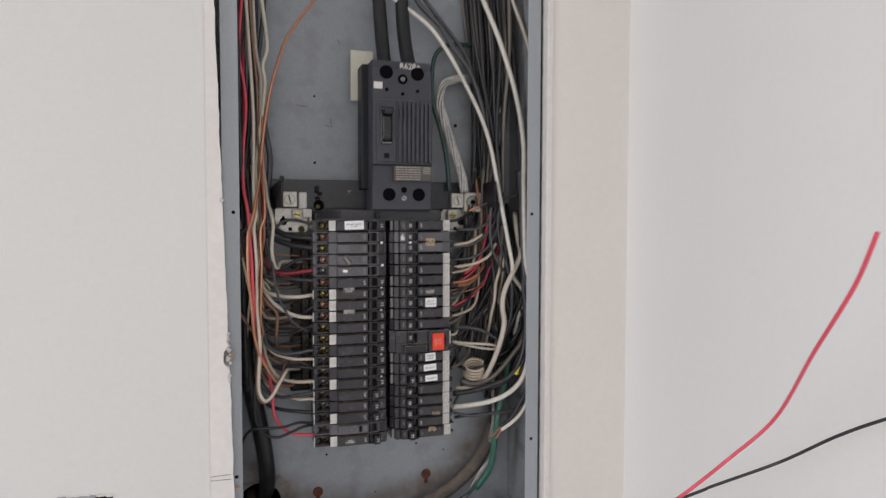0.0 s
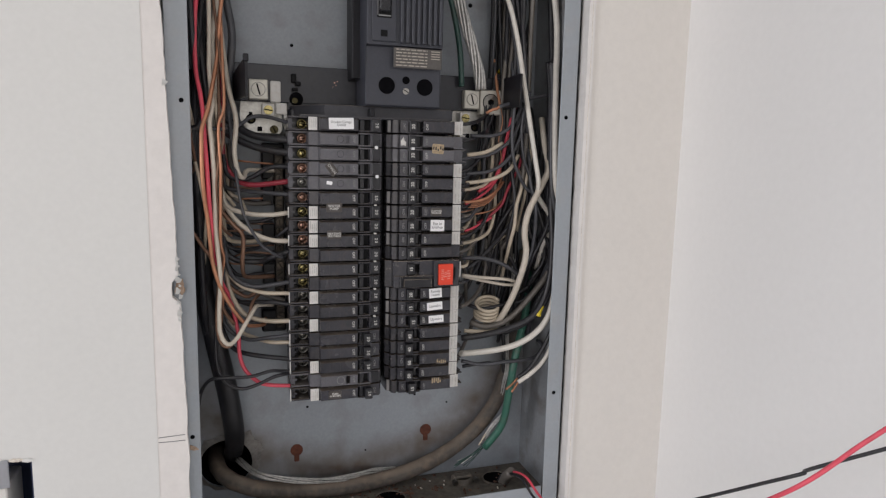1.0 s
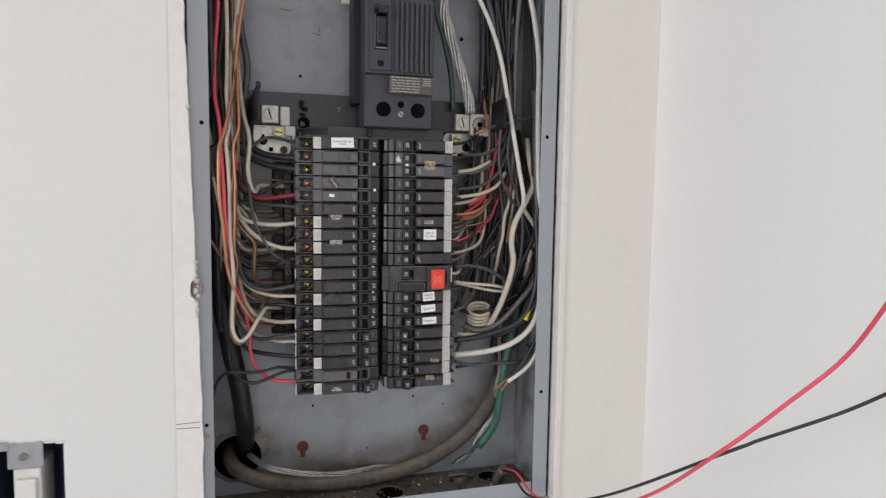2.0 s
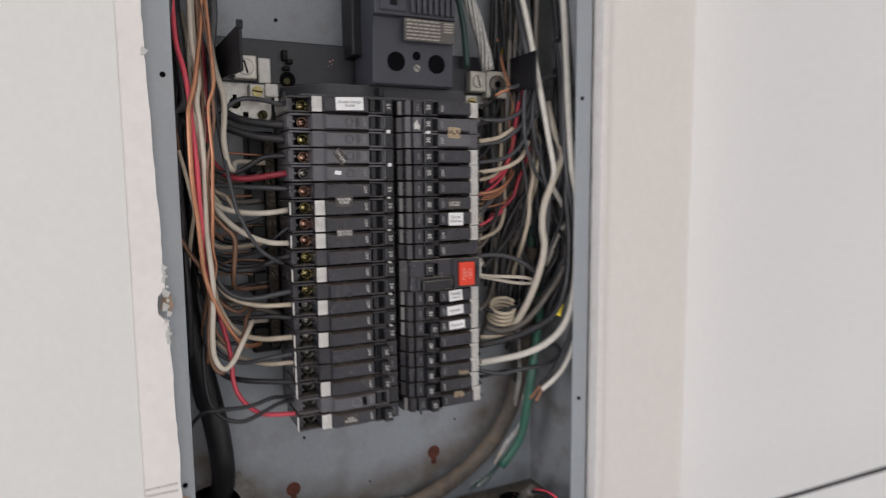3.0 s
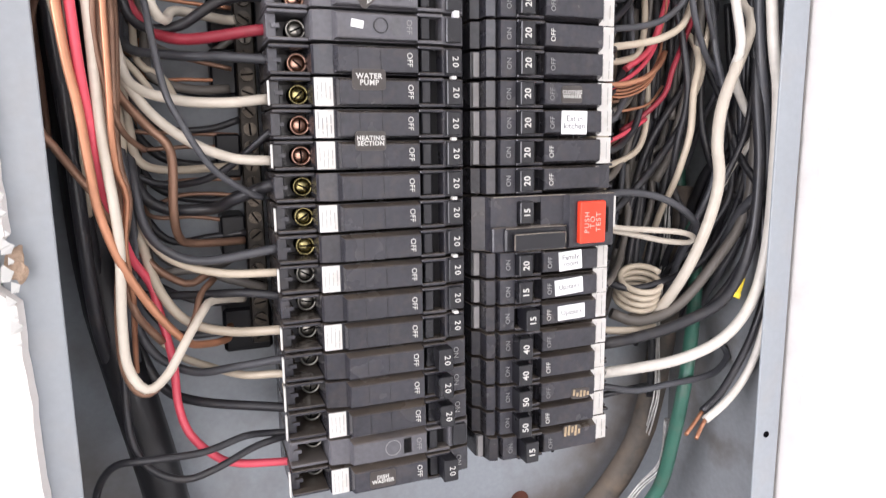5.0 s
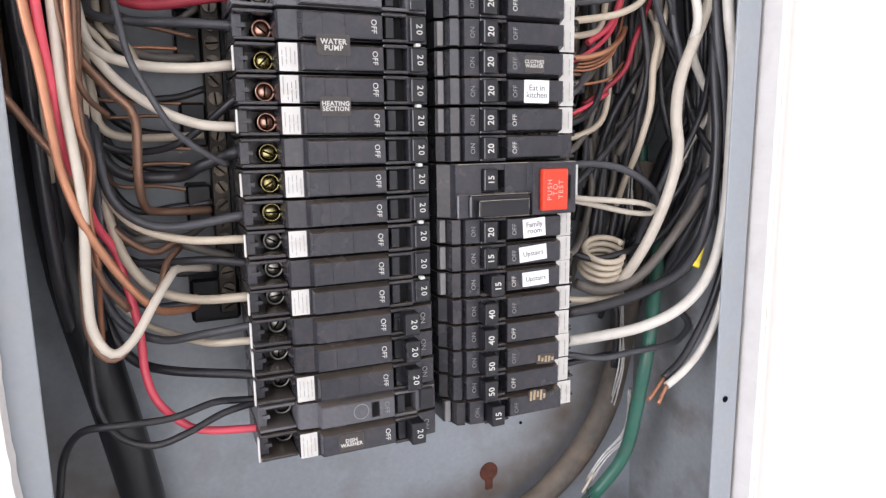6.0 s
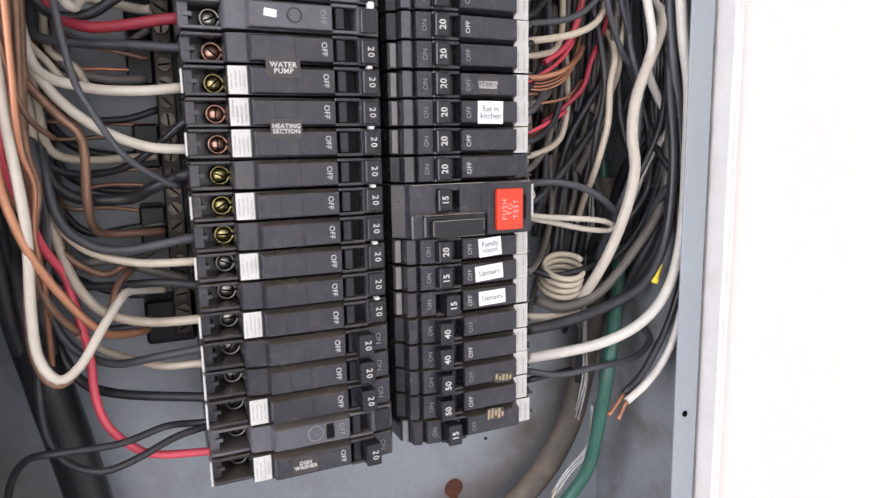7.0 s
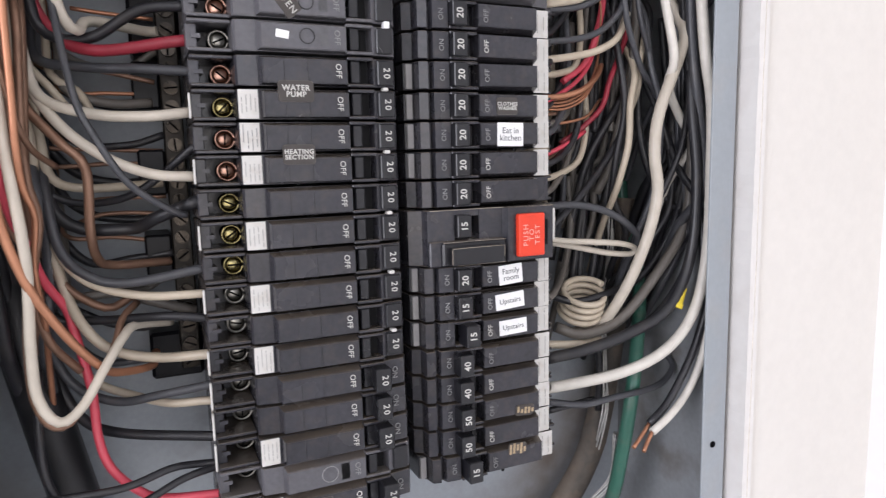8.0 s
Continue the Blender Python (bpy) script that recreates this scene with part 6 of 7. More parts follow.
wire("cleanwhite", 0.0024, (0.0212, 0.0500, 1.8439), (0.0378, 0.0480, 1.8329), (0.0676, 0.0420, 1.8104), (0.0877, 0.0380, 1.7842), (0.1047, 0.0340, 1.7543), (0.1285, 0.0300, 1.7077), (0.1427, 0.0280, 1.6669), (0.1520, 0.0190, 1.6046), (0.1616, 0.0150, 1.5499), (0.1663, 0.0130, 1.5221), (0.1702, 0.0210, 1.5083), (0.1852, 0.0270, 1.4913), (0.1895, 0.0217, 1.4766), (0.1860, 0.0357, 1.4566), (0.1860, 0.0497, 1.4286))
wire("white", 0.0024, (0.1704, 0.0400, 1.8643), (0.1781, 0.0400, 1.8444), (0.1881, 0.0360, 1.8164), (0.1895, 0.0169, 1.7840))
wire("white", 0.0018, (0.1573, 0.0600, 1.8695), (0.1629, 0.0580, 1.8273), (0.1685, 0.0560, 1.7918), (0.1717, 0.0540, 1.7633))
wire("white", 0.0018, (0.1688, 0.0580, 1.8701), (0.1721, 0.0580, 1.8281), (0.1747, 0.0560, 1.7924), (0.1757, 0.0560, 1.7498))
wire("white", 0.0018, (0.1454, 0.0620, 1.8042), (0.1432, 0.0600, 1.7767), (0.1472, 0.0600, 1.7488), (0.1551, 0.0600, 1.7136))
wire("white", 0.0017, (0.1703, 0.0520, 1.7273), (0.1620, 0.0540, 1.7095), (0.1498, 0.0580, 1.6952), (0.1453, 0.0620, 1.6705), (0.1462, 0.0660, 1.6277))
wire("cream", 0.0014, (0.1490, 0.0560, 1.6928), (0.1476, 0.0600, 1.6633), (0.1486, 0.0640, 1.6349))
wire("cream", 0.0019, (0.1627, 0.0630, 1.5660), (0.1607, 0.0490, 1.5380), (0.1587, 0.0350, 1.5180), (0.1512, 0.0290, 1.4989), (0.1488, 0.0270, 1.4787), (0.1460, 0.0290, 1.4628), (0.1460, 0.0350, 1.4499), (0.1480, 0.0490, 1.4299), (0.1500, 0.0630, 1.4019))
wire("cream", 0.0016, (0.1728, 0.0670, 1.5949), (0.1708, 0.0530, 1.5669), (0.1688, 0.0390, 1.5469), (0.1643, 0.0370, 1.5217), (0.1643, 0.0390, 1.5062), (0.1663, 0.0530, 1.4862), (0.1683, 0.0670, 1.4582))
wire("black", 0.0031, (0.1815, 0.0560, 1.8142), (0.1895, 0.0491, 1.6994), (0.1868, 0.0310, 1.5983), (0.1859, 0.0230, 1.5388), (0.1834, 0.0170, 1.4985), (0.1846, 0.0130, 1.4580), (0.1817, 0.0130, 1.4164), (0.1669, 0.0130, 1.3879), (0.1419, 0.0170, 1.3748), (0.1157, 0.0218, 1.3680), (0.0946, 0.0260, 1.3653))
wire("grey", 0.0030, (0.1895, 0.0234, 1.4895), (0.1895, 0.0219, 1.4724), (0.1885, 0.0250, 1.4322), (0.1689, 0.0250, 1.4052), (0.1446, 0.0270, 1.3808), (0.1222, 0.0310, 1.3739), (0.1074, 0.0360, 1.3789))
wire("black", 0.0022, (0.1860, 0.0430, 1.4923), (0.1860, 0.0290, 1.4643), (0.1884, 0.0150, 1.4443), (0.1891, 0.0110, 1.4119), (0.1895, 0.0079, 1.3906), (0.1846, 0.0090, 1.3690), (0.1762, 0.0090, 1.3525), (0.1632, 0.0090, 1.3342), (0.1503, 0.0090, 1.3246))
wire("cleanwhite", 0.0022, (0.1895, 0.0061, 1.3959), (0.1895, 0.0070, 1.3723), (0.1843, 0.0075, 1.3522), (0.1756, 0.0075, 1.3382), (0.1618, 0.0050, 1.3289), (0.1490, 0.0050, 1.3215))
wire("copper", 0.0011, (0.1494, 0.0050, 1.3221), (0.1460, 0.0050, 1.3166), (0.1416, 0.0030, 1.3127), label="bare copper tip of the loose white wire")
wire("copper", 0.0011, (0.1507, 0.0090, 1.3249), (0.1444, 0.0080, 1.3192), (0.1363, 0.0050, 1.3153), label="bare copper tip of the loose black wire")
wire("green", 0.0041, (0.1860, 0.0790, 1.4660), (0.1860, 0.0760, 1.4380), (0.1862, 0.0680, 1.4180), (0.1800, 0.0540, 1.4000), (0.1710, 0.0420, 1.3770), (0.1555, 0.0290, 1.3370), (0.1515, 0.0330, 1.2950), (0.1485, 0.0400, 1.2620), (0.1340, 0.0500, 1.2335))
wire("darkgreen", 0.0028, (0.0960, 0.0479, 1.6133), (0.0936, 0.0500, 1.6502), (0.0867, 0.0540, 1.6884), (0.0766, 0.0540, 1.7224), (0.0771, 0.0560, 1.7639), (0.0848, 0.0580, 1.7854), (0.1070, 0.0640, 1.7969), (0.1462, 0.0740, 1.8002))
stranded(0.0056, 8, (0.1141, 0.0424, 1.6106), (0.1094, 0.0440, 1.6362), (0.0996, 0.0480, 1.6709), (0.0905, 0.0520, 1.7008), (0.0859, 0.0540, 1.7243), (0.0915, 0.0560, 1.7442), (0.1115, 0.0600, 1.7532), (0.1410, 0.0700, 1.7560), label="twisted bare aluminium strands entering the lug")
stranded(0.0022, 5, (0.1668, 0.0650, 1.4432), (0.1654, 0.0630, 1.4121), (0.1620, 0.0630, 1.3819), (0.1613, 0.0630, 1.3482), (0.1617, 0.0610, 1.3179), (0.1585, 0.0610, 1.2989), (0.1583, 0.0670, 1.2767), label="bare aluminium strands hanging behind the branch wires")
wire("slate", 0.0032, (0.0511, 0.0600, 1.8578), (0.0612, 0.0580, 1.8393), (0.0856, 0.0560, 1.8157), (0.1030, 0.0520, 1.7887), (0.1222, 0.0500, 1.7625), (0.1367, 0.0480, 1.7249), (0.1482, 0.0480, 1.6763), (0.1572, 0.0410, 1.6195), (0.1650, 0.0390, 1.5703))
wire("slate", 0.0026, (0.0596, 0.0660, 1.8606), (0.0806, 0.0640, 1.8346), (0.1023, 0.0620, 1.8085), (0.1212, 0.0600, 1.7835), (0.1343, 0.0580, 1.7475), (0.1444, 0.0560, 1.7054))
wire("jacket", 0.0082, (0.0088, 0.0560, 1.8788), (0.0093, 0.0520, 1.8381), (0.0104, 0.0440, 1.7966), (0.0110, 0.0340, 1.7655), (0.0114, 0.0260, 1.7502), name="service_cable", label="thick black feed cable into the main breaker")
wire("jacket", 0.0082, (0.0348, 0.0560, 1.8816), (0.0367, 0.0520, 1.8406), (0.0376, 0.0440, 1.7987), (0.0394, 0.0340, 1.7674), (0.0416, 0.0260, 1.7521), name="service_cable", label="thick black feed cable into the main breaker")
wire("black", 0.0021, (0.1004, 0.0294, 1.4351), (0.1190, 0.0314, 1.4493), (0.1403, 0.0370, 1.4677), (0.1552, 0.0390, 1.4869), (0.1610, 0.0430, 1.5097))
wire("slate", 0.0020, (0.0941, 0.0280, 1.4461), (0.1093, 0.0235, 1.4467), (0.1248, 0.0210, 1.4438), (0.1383, 0.0210, 1.4380), (0.1490, 0.0230, 1.4310), (0.1551, 0.0270, 1.4249), (0.1571, 0.0410, 1.4049), (0.1591, 0.0550, 1.3769))
wire("white", 0.0016, (0.0932, 0.0260, 1.4297), (0.1048, 0.0226, 1.4280), (0.1174, 0.0195, 1.4270), (0.1389, 0.0210, 1.4244), (0.1502, 0.0230, 1.4210), (0.1497, 0.0250, 1.4175), (0.1340, 0.0250, 1.4192), (0.1145, 0.0242, 1.4236), (0.0945, 0.0280, 1.4282))
wire("black", 0.0020, (0.1029, 0.0390, 1.3973), (0.1155, 0.0299, 1.3933), (0.1343, 0.0290, 1.3952), (0.1555, 0.0350, 1.3977))
wire("slate", 0.0019, (0.0951, 0.0260, 1.3415), (0.1151, 0.0219, 1.3375), (0.1381, 0.0210, 1.3384), (0.1606, 0.0230, 1.3379), (0.1771, 0.0270, 1.3390), (0.1895, 0.0329, 1.3447), (0.1895, 0.0382, 1.3500), (0.1895, 0.0464, 1.3502))
wire("black", 0.0018, (0.0978, 0.0298, 1.3343), (0.1108, 0.0270, 1.3363), (0.1280, 0.0290, 1.3362))
wire("cream", 0.0022, (0.1008, 0.0354, 1.3699), (0.1172, 0.0316, 1.3689), (0.1388, 0.0390, 1.3675))
stranded(0.0024, 6, (0.1560, 0.0430, 1.3050), (0.1545, 0.0450, 1.2760), (0.1440, 0.0520, 1.2580), (0.1340, 0.0560, 1.2400), label="bare strands beside the green ground cable")
wire("cream", 0.0008, (0.1357, 0.0530, 1.2475), (0.1312, 0.0530, 1.2403), (0.1285, 0.0540, 1.2352), label="pale torn end of the green cable")
wire("black", 0.0020, (0.1895, 0.0237, 1.5209), (0.1895, 0.0237, 1.4926), (0.1895, 0.0253, 1.4637), (0.1895, 0.0334, 1.4334), (0.1808, 0.0410, 1.4089), (0.1673, 0.0450, 1.3953), (0.1537, 0.0510, 1.3901), (0.1557, 0.0650, 1.3701), (0.1577, 0.0790, 1.3421))
wire("black", 0.0020, (0.1895, 0.0294, 1.5279), (0.1895, 0.0300, 1.4964), (0.1895, 0.0318, 1.4671), (0.1895, 0.0413, 1.4363), (0.1780, 0.0470, 1.4119), (0.1599, 0.0510, 1.3985), (0.1619, 0.0650, 1.3785), (0.1639, 0.0790, 1.3505))
wire("slate", 0.0022, (0.1895, 0.0372, 1.5479), (0.1895, 0.0353, 1.5098), (0.1895, 0.0315, 1.4769), (0.1895, 0.0252, 1.4472), (0.1895, 0.0280, 1.4201), (0.1796, 0.0330, 1.3960), (0.1816, 0.0470, 1.3760), (0.1836, 0.0610, 1.3480))
wire("black", 0.0022, (0.1895, 0.0484, 1.5501), (0.1895, 0.0430, 1.5138), (0.1895, 0.0363, 1.4805), (0.1895, 0.0371, 1.4469), (0.1895, 0.0471, 1.4183), (0.1895, 0.0537, 1.3884), (0.1860, 0.0677, 1.3684), (0.1860, 0.0790, 1.3404))
wire("black", 0.0022, (0.1860, 0.0790, 1.5983), (0.1853, 0.0650, 1.5703), (0.1833, 0.0510, 1.5503), (0.1714, 0.0450, 1.5167), (0.1694, 0.0430, 1.4873), (0.1766, 0.0410, 1.4607), (0.1895, 0.0388, 1.4434), (0.1895, 0.0243, 1.4340), (0.1860, 0.0383, 1.4140), (0.1860, 0.0523, 1.3860))
wire("black", 0.0020, (0.1673, 0.0750, 1.5962), (0.1653, 0.0610, 1.5682), (0.1633, 0.0470, 1.5482), (0.1679, 0.0410, 1.5193), (0.1791, 0.0370, 1.4935), (0.1864, 0.0350, 1.4671), (0.1880, 0.0370, 1.4401), (0.1769, 0.0410, 1.4196), (0.1789, 0.0550, 1.3996), (0.1809, 0.0690, 1.3716))
wire("black", 0.0020, (0.1489, 0.0670, 1.5933), (0.1469, 0.0530, 1.5653), (0.1449, 0.0390, 1.5453), (0.1490, 0.0350, 1.5206), (0.1507, 0.0330, 1.4959), (0.1469, 0.0350, 1.4708), (0.1485, 0.0390, 1.4481), (0.1609, 0.0430, 1.4272), (0.1629, 0.0570, 1.4072), (0.1649, 0.0710, 1.3792))
wire("slate", 0.0020, (0.1693, 0.0630, 1.5939), (0.1673, 0.0490, 1.5659), (0.1653, 0.0350, 1.5459), (0.1665, 0.0310, 1.5209), (0.1723, 0.0290, 1.4990), (0.1738, 0.0310, 1.4737), (0.1728, 0.0350, 1.4474), (0.1678, 0.0410, 1.4271), (0.1698, 0.0550, 1.4071), (0.1718, 0.0690, 1.3791))
wire("black", 0.0018, (0.1895, 0.0246, 1.5085), (0.1837, 0.0230, 1.4798), (0.1774, 0.0250, 1.4607), (0.1713, 0.0310, 1.4410), (0.1733, 0.0450, 1.4210), (0.1753, 0.0590, 1.3930))
wire("black", 0.0022, (0.1895, 0.0185, 1.4922), (0.1895, 0.0153, 1.4572), (0.1895, 0.0176, 1.4277), (0.1889, 0.0270, 1.3996), (0.1701, 0.0310, 1.3763), (0.1457, 0.0370, 1.3637))
wire("pink", 0.0018, (0.1599, 0.0770, 1.6486), (0.1579, 0.0630, 1.6206), (0.1559, 0.0490, 1.6006), (0.1498, 0.0450, 1.5876), (0.1434, 0.0410, 1.5663), (0.1376, 0.0390, 1.5424), (0.1289, 0.0390, 1.5218), (0.1125, 0.0369, 1.5108))
wire("slate", 0.0019, (0.1895, 0.0338, 1.6101), (0.1648, 0.0330, 1.6044), (0.1460, 0.0310, 1.5990), (0.1291, 0.0310, 1.5945))
wire("copper", 0.0014, (0.1339, 0.0590, 1.6428), (0.1319, 0.0450, 1.6148), (0.1299, 0.0310, 1.5948), (0.1228, 0.0310, 1.5915), (0.1166, 0.0328, 1.5877))
wire("cream", 0.0015, (0.1484, 0.0660, 1.6397), (0.1465, 0.0640, 1.6682), (0.1494, 0.0620, 1.6846), (0.1580, 0.0600, 1.6970), (0.1648, 0.0580, 1.7179))
# dark cables beside the far flange
wire("black", 0.0026, (0.1814, 0.0340, 1.6398), (0.1816, 0.0270, 1.6098), (0.1822, 0.0250, 1.5682), (0.1821, 0.0210, 1.5285), (0.1874, 0.0190, 1.4945), (0.1895, 0.0162, 1.4659), (0.1895, 0.0219, 1.4300), (0.1860, 0.0359, 1.4100), (0.1860, 0.0499, 1.3820))
wire("slate", 0.0029, (0.1822, 0.0280, 1.6378), (0.1817, 0.0210, 1.6081), (0.1816, 0.0190, 1.5671), (0.1818, 0.0170, 1.5372), (0.1832, 0.0150, 1.5129), (0.1890, 0.0150, 1.4820), (0.1895, 0.0136, 1.4503), (0.1860, 0.0276, 1.4303), (0.1860, 0.0416, 1.4023))
wire("black", 0.0034, (0.1895, 0.0360, 1.6433), (0.1895, 0.0290, 1.6123), (0.1895, 0.0097, 1.5634), (0.1895, 0.0290, 1.5389), (0.1895, 0.0350, 1.5131), (0.1895, 0.0410, 1.4721), (0.1860, 0.0550, 1.4521), (0.1860, 0.0690, 1.4241))
wire("black", 0.0022, (0.1895, 0.0411, 1.6467), (0.1895, 0.0405, 1.6154), (0.1895, 0.0380, 1.5779), (0.1895, 0.0350, 1.5385), (0.1895, 0.0320, 1.5062), (0.1895, 0.0272, 1.4735), (0.1860, 0.0412, 1.4535), (0.1860, 0.0552, 1.4255))
wire("black", 0.0022, (0.1895, 0.0445, 1.6171), (0.1895, 0.0422, 1.5790), (0.1895, 0.0419, 1.5457), (0.1895, 0.0359, 1.5123), (0.1895, 0.0300, 1.4790), (0.1860, 0.0440, 1.4590), (0.1860, 0.0580, 1.4310))
wire("slate", 0.0017, (0.0993, 0.0296, 1.5658), (0.1131, 0.0266, 1.5655), (0.1265, 0.0270, 1.5673), (0.1407, 0.0290, 1.5746), (0.1516, 0.0330, 1.5889), (0.1594, 0.0370, 1.6110))
wire("cream", 0.0019, (0.0960, 0.0279, 1.5471), (0.1050, 0.0266, 1.5483), (0.1143, 0.0254, 1.5502), (0.1250, 0.0270, 1.5550), (0.1337, 0.0310, 1.5593))
wire("slate", 0.0017, (0.0975, 0.0298, 1.5449), (0.1151, 0.0262, 1.5467), (0.1304, 0.0270, 1.5538), (0.1429, 0.0290, 1.5645), (0.1540, 0.0330, 1.5832), (0.1617, 0.0370, 1.6112))
wire("slate", 0.0017, (0.0953, 0.0280, 1.5287), (0.1169, 0.0238, 1.5315), (0.1325, 0.0250, 1.5387), (0.1452, 0.0270, 1.5527), (0.1563, 0.0310, 1.5770), (0.1637, 0.0350, 1.6108))
wire("cream", 0.0019, (0.0952, 0.0280, 1.5200), (0.1103, 0.0254, 1.5220), (0.1252, 0.0250, 1.5253), (0.1416, 0.0290, 1.5333), (0.1533, 0.0350, 1.5480))
wire("slate", 0.0017, (0.1503, 0.0570, 1.6558), (0.1483, 0.0430, 1.6278), (0.1463, 0.0290, 1.6078), (0.1431, 0.0270, 1.5842), (0.1416, 0.0250, 1.5639), (0.1451, 0.0250, 1.5406), (0.1582, 0.0290, 1.5184), (0.1756, 0.0370, 1.5044), (0.1776, 0.0510, 1.4844), (0.1796, 0.0650, 1.4564))
wire("slate", 0.0015, (0.1604, 0.0590, 1.6455), (0.1584, 0.0450, 1.6175), (0.1564, 0.0310, 1.5975), (0.1532, 0.0290, 1.5707), (0.1572, 0.0290, 1.5443), (0.1668, 0.0330, 1.5232), (0.1688, 0.0470, 1.5032), (0.1708, 0.0610, 1.4752))
wire("copper", 0.0015, (0.0931, 0.0270, 1.5016), (0.1049, 0.0266, 1.5022), (0.1174, 0.0267, 1.5055), (0.1310, 0.0330, 1.5129), (0.1409, 0.0410, 1.5209))
wire("copper", 0.0005, (0.1374, 0.0590, 1.6298), (0.1354, 0.0450, 1.6018), (0.1334, 0.0310, 1.5818), (0.1311, 0.0300, 1.5701), (0.1299, 0.0310, 1.5616), (0.1341, 0.0330, 1.5473), (0.1369, 0.0390, 1.5330), (0.1389, 0.0530, 1.5130), (0.1409, 0.0670, 1.4850))
# loose pair that hangs out of the box floor in front of the side wall
wire("pink", 0.0013, (0.1560, 0.0500, 1.1860), (0.1580, 0.0400, 1.2060), (0.1640, 0.0100, 1.2160), (0.1680, -0.0300, 1.2080), (0.1690, -0.1200, 1.2300), (0.1680, -0.2300, 1.3000), (0.1638, -0.3100, 1.3663), (0.1925, -0.3300, 1.4008), (0.2108, -0.3540, 1.4369), (0.1857, -0.4080, 1.4958), (0.1728, -0.4380, 1.5283), (0.1684, -0.4520, 1.5473), (0.1643, -0.4650, 1.5715), group="loose leads", label="bright red loose lead hanging in front of the wall")
wire("black", 0.0013, (0.1500, 0.0520, 1.1860), (0.1530, 0.0420, 1.2040), (0.1590, 0.0100, 1.2150), (0.1660, -0.0300, 1.2060), (0.1860, -0.1300, 1.2500), (0.2167, -0.2600, 1.3421), (0.2311, -0.2670, 1.3501), (0.2681, -0.3020, 1.3797), (0.2815, -0.3420, 1.4125), (0.2883, -0.3760, 1.4355), (0.2674, -0.4550, 1.4783), group="loose leads", label="black loose lead hanging in front of the wall")
wire("grey", 0.0052, (0.1540, 0.0480, 1.1860), (0.1555, 0.0400, 1.2020), (0.1580, 0.0300, 1.2120), name="cable_sheath", label="grey cable sheath leaving the box floor")

# bright wires that arch out of the far row
wire("pink", 0.0012, (0.0957, 0.0280, 1.4996), (0.1040, 0.0300, 1.5026), (0.1187, 0.0340, 1.5103), (0.1297, 0.0380, 1.5196), (0.1385, 0.0440, 1.5307))
wire("red", 0.0015, (0.1132, 0.0400, 1.4786), (0.1245, 0.0380, 1.4860), (0.1373, 0.0360, 1.4977), (0.1435, 0.0370, 1.5122), (0.1528, 0.0400, 1.5277), (0.1600, 0.0430, 1.5410), (0.1646, 0.0460, 1.5605))
wire("pink", 0.0012, (0.0961, 0.0280, 1.4728), (0.1038, 0.0300, 1.4752), (0.1153, 0.0340, 1.4793), (0.1290, 0.0400, 1.4849))
wire("copper", 0.0007, (0.0970, 0.0300, 1.5010), (0.1077, 0.0300, 1.5013), (0.1207, 0.0330, 1.5055), (0.1299, 0.0360, 1.5115), (0.1366, 0.0400, 1.5202), (0.1432, 0.0460, 1.5313))
wire("copper", 0.0007, (0.0977, 0.0310, 1.4994), (0.1084, 0.0310, 1.4996), (0.1207, 0.0330, 1.5037), (0.1300, 0.0360, 1.5103), (0.1366, 0.0400, 1.5195), (0.1432, 0.0460, 1.5313))
wire("copper", 0.0007, (0.0983, 0.0320, 1.4977), (0.1091, 0.0320, 1.4980), (0.1208, 0.0330, 1.5019), (0.1300, 0.0360, 1.5090), (0.1366, 0.0400, 1.5188), (0.1432, 0.0460, 1.5313))
wire("copper", 0.0007, (0.0990, 0.0330, 1.4961), (0.1098, 0.0330, 1.4963), (0.1208, 0.0330, 1.5001), (0.1300, 0.0360, 1.5077), (0.1366, 0.0400, 1.5180), (0.1432, 0.0460, 1.5313))
wire("copper", 0.0008, (0.0995, 0.0320, 1.4889), (0.1125, 0.0340, 1.4895), (0.1296, 0.0380, 1.4934), (0.1425, 0.0440, 1.5030))
wire("cream", 0.0012, (0.1328, 0.0440, 1.4530), (0.1375, 0.0420, 1.4601), (0.1462, 0.0440, 1.4658))

# branch wires that leave the breakers on the far side and turn up into the bundle
BRANCH = [
    (0.6, "black", 1.8), (1.8, "black", 1.9), (3.2, "slate", 1.9), (4.1, "black", 1.8), (5.2, "black", 1.8), (5.6, "cream", 1.8),
    (6.9, "black", 1.8), (7.2, "brown", 0.9), (7.6, "grey", 2.0), (7.9, "slate", 1.9),
    (8.6, "cream", 1.9), (9.0, "brown", 0.9), (9.1, "black", 1.8), (9.8, "cream", 1.8), (10.3, "grey", 1.8), (11.4, "cream", 1.7), (12.8, "slate", 1.8), (14.6, "grey", 2.0),
]
rnd = random.Random(21)
for r, colour, mm in BRANCH:
    z = row_z(r)
    y0 = rnd.uniform(0.022, 0.034)
    reach = rnd.uniform(0.030, 0.046)
    rise = rnd.uniform(0.012, 0.030)
    y1 = rnd.uniform(0.030, 0.060)
    bright = colour in ("pink", "red", "copper")
    up = 0.012 if bright else 0.040
    wire(colour, mm / 1000, (0.0860, y0, z), (0.0960, y0, z + 0.001), (0.0860 + reach * 0.6, (y0 + y1) / 2, z + rise * 0.22), (0.0860 + reach * 0.92, y1, z + rise * 0.62),
         (0.0860 + reach * 1.08, y1 + 0.004, z + rise + 0.3 * up), (0.0860 + reach * 1.14, min(y1 + 0.010, 0.076), z + rise + up))

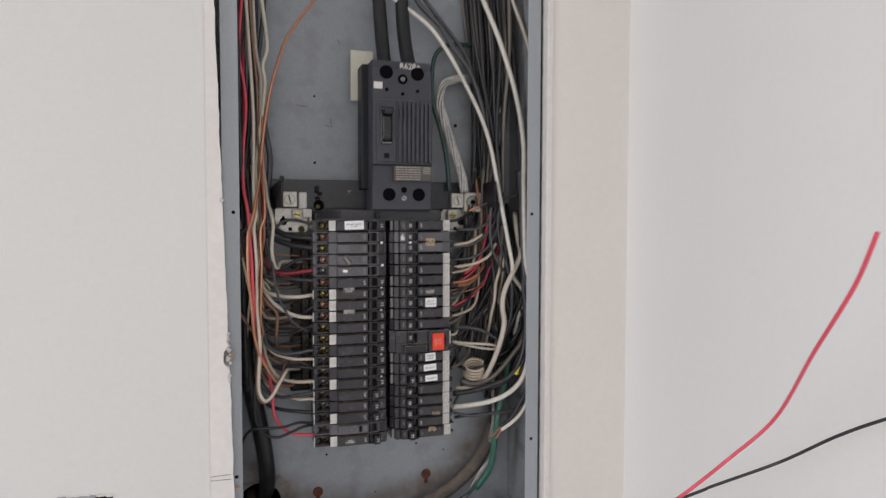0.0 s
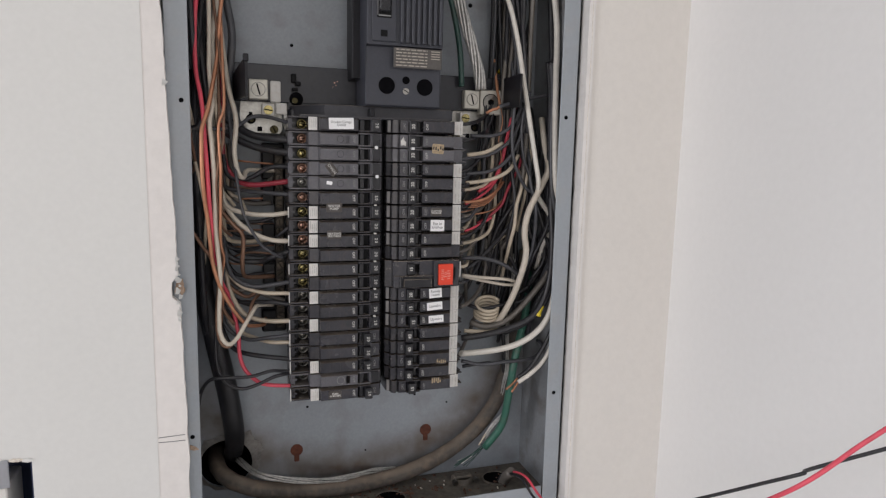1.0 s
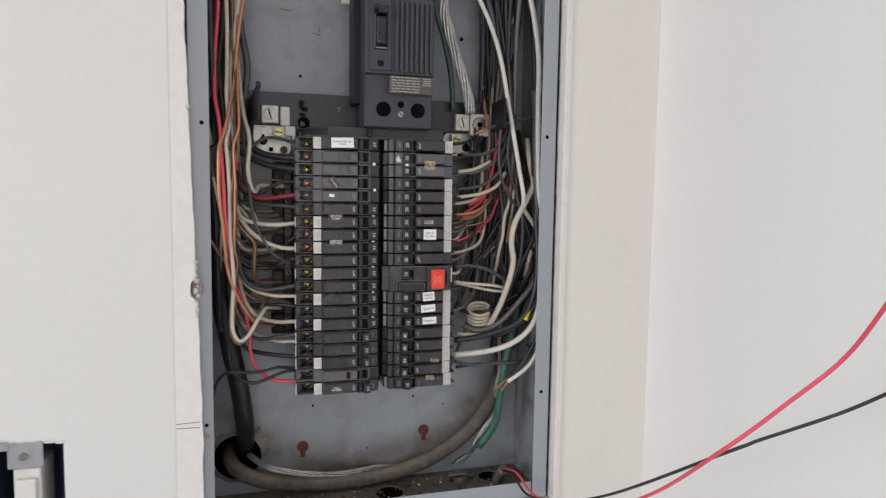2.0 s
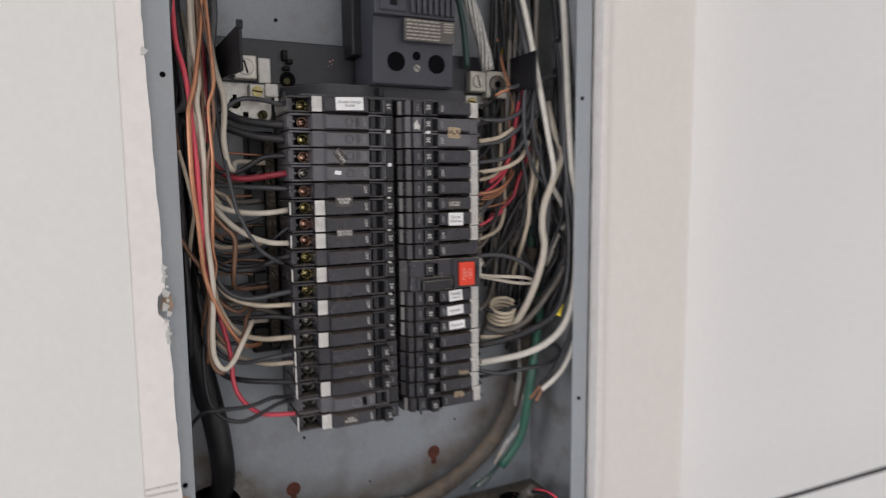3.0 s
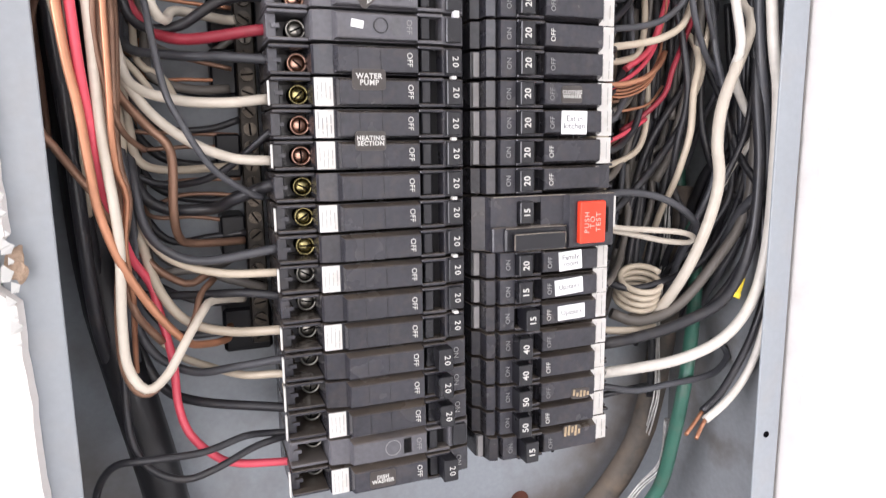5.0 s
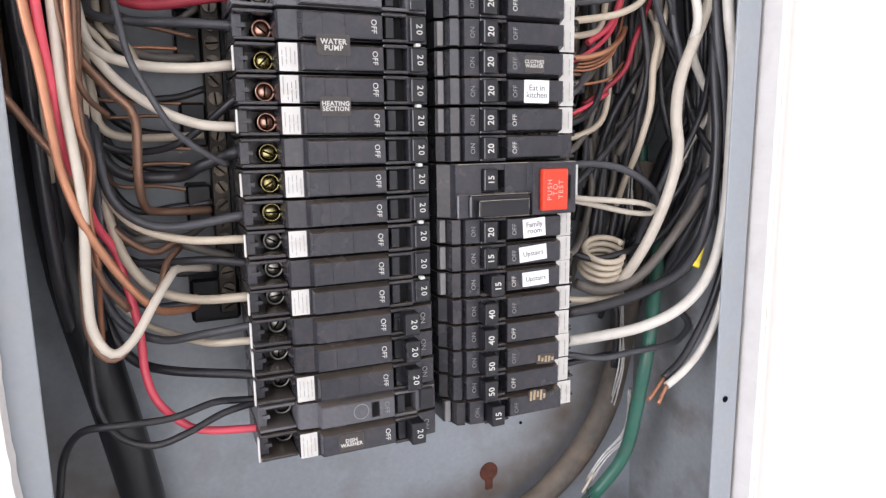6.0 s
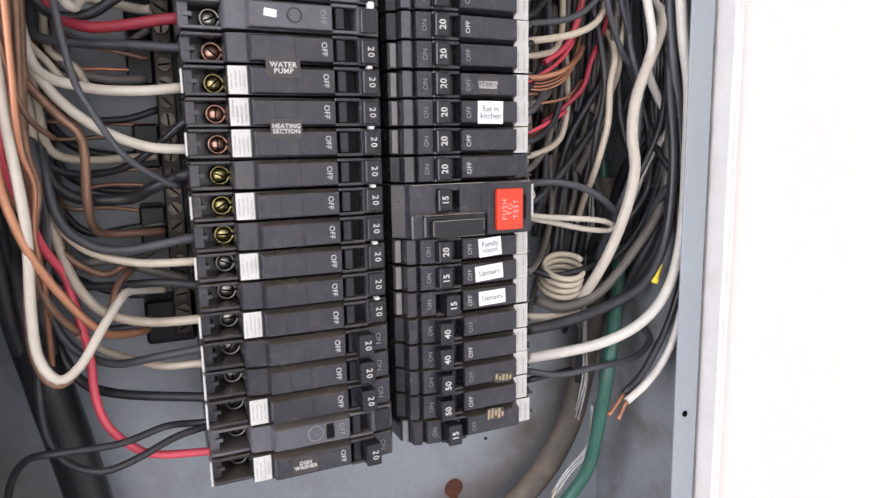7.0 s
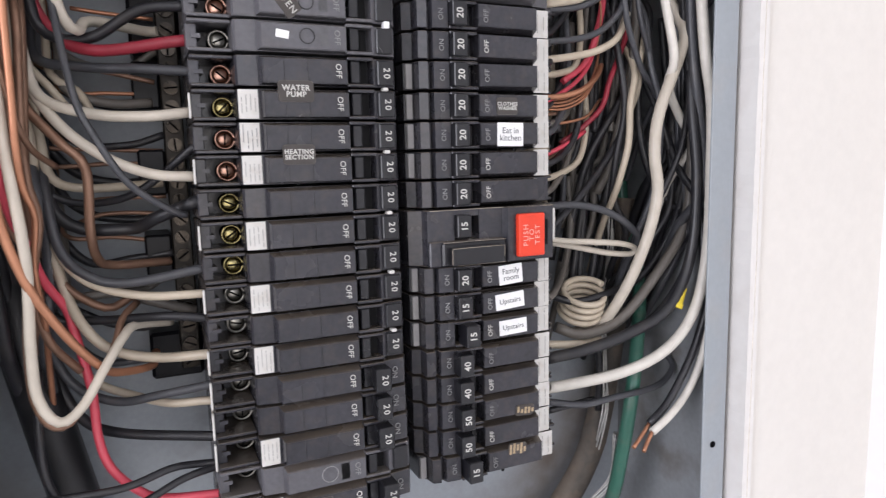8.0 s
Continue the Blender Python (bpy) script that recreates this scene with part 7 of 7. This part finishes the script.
# dark bundle down the far side of the box
for k in range(26):
    rnd = random.Random(300 + k)
    top = 0.128 + 0.050 * rnd.random()
    mid = 0.138 + 0.034 * rnd.random()
    low = 0.128 + 0.042 * rnd.random()
    y = 0.036 + 0.040 * rnd.random()
    end = rnd.choice((1.44, 1.46, 1.48, 1.50, 1.42))
    wire(rnd.choice(("black", "black", "grey", "black", "black")), rnd.uniform(0.0019, 0.0025), (top - 0.012 * rnd.random(), y + 0.006, 1.92), (top, y, 1.80), ((top + mid) / 2 + rnd.uniform(-0.006, 0.006), y + rnd.uniform(-0.006, 0.006), 1.70),
         (mid, y + rnd.uniform(-0.008, 0.008), 1.61), (mid + rnd.uniform(-0.008, 0.008), y, 1.53), ((mid + low) / 2 + rnd.uniform(-0.006, 0.006), min(y + 0.008, 0.078), 1.47), (low, min(y + 0.012, 0.078), end - 0.03))
for k in range(4):
    rnd = random.Random(500 + k)
    x = 0.130 + 0.012 * k
    wire(("slate", "grey", "black", "grey")[k], 0.0017, (x, 0.066, 1.90), (x + 0.004, 0.064, 1.76), (x + rnd.uniform(-0.006, 0.006), 0.060, 1.66), (x - 0.004, 0.056, 1.57), (x - 0.008, 0.052, 1.52), (x - 0.014, 0.046, 1.485))

# spare white wire wound into a coil
tilt = pose(0.1250, 0.0360, 1.3915, 26, -6, 0)
coil = [tilt @ Vector((0.0118 * math.cos(a * math.pi / 12), 0.0105 * math.sin(a * math.pi / 12), 0.0085 - a * 0.0044 / 24)) for a in range(24 * 4)]
me = tube(coil, 0.0017, 8)
me.materials.append(WIRE["cream"])
tagged(new("wire_coil", me), "spare cream wire wound into a small coil", "wire coil", "panel wires")

# yellow twist connectors
for x, y, z in ((0.1739, 0.0120, 1.3936), (0.1470, 0.0660, 1.6370)):
    wn_root = thing("twist_connector", "yellow plastic twist wire connector", "wire connector", "twist connectors", at=pose(x, y, z, 0, 25, 0))
    bm = bmesh.new()
    bmesh.ops.create_cone(bm, cap_ends=True, segments=12, radius1=0.0028, radius2=0.0020, depth=0.0095)
    part("cap", bm, WIRE["yellow"], wn_root)
    bm = bmesh.new()
    bmesh.ops.create_cone(bm, cap_ends=True, segments=12, radius1=0.0032, radius2=0.0032, depth=0.0026, matrix=Matrix.Translation((0, 0, -0.0058)))
    part("skirt", bm, WIRE["yellow"], wn_root)

# dim wires deep behind the branch wires
for k in range(9):
    rnd = random.Random(800 + k)
    x, z = 0.100 + 0.060 * rnd.random(), 1.36 + 0.16 * rnd.random()
    y = 0.060 + 0.018 * rnd.random()
    lean = rnd.uniform(-0.02, 0.03)
    wire(rnd.choice(("black", "grey", "black", "grey", "black")), rnd.uniform(0.0017, 0.0023), (x - lean, y, z - 0.05), (x - lean * 0.4 + rnd.uniform(-0.004, 0.004), y - 0.004, z - 0.015), (x + lean * 0.4, y, z + 0.02), (x + lean + 0.006, y - 0.006, z + 0.06), (0.140 + 0.03 * rnd.random(), y - 0.004, z + 0.12))
for k in range(9):
    rnd = random.Random(900 + k)
    z = 1.385 + 0.0165 * k
    y = 0.064 + 0.012 * rnd.random()
    wire(rnd.choice(("black", "slate", "black", "grey")), rnd.uniform(0.0016, 0.0022), (-0.142 + 0.012 * rnd.random(), y, z + 0.05 + 0.02 * rnd.random()), (-0.134 + 0.008 * rnd.random(), y, z + 0.018), (-0.118, y - 0.002, z + rnd.uniform(-0.004, 0.004)), (-0.098, y - 0.004, z - 0.003), (-0.083, y - 0.006, z + rnd.uniform(-0.004, 0.006)))

# frayed end of the green ground cable
FRAY = Vector((0.1340, 0.0510, 1.2335))
rnd = random.Random(64)
fray = thing("frayed_strands", "frayed dull green strands at the cable end", "wire", "panel wires")
for k in range(16):
    dx, dz = rnd.uniform(-0.008, 0.006), rnd.uniform(-0.006, 0.004)
    path = smooth_path([FRAY + Vector((rnd.uniform(-0.003, 0.003), rnd.uniform(-0.003, 0.003), 0.004)), FRAY + Vector((-0.010 + dx * 0.4, 0.004, -0.009 + dz * 0.4)), FRAY + Vector((-0.024 + dx, 0.007 + rnd.uniform(-0.004, 0.004), -0.018 + dz))], 0.004)
    part("strand", tube(path, rnd.uniform(0.0003, 0.0005), 5), WIRE["darkgreen"] if k % 4 else STRAND, fray)
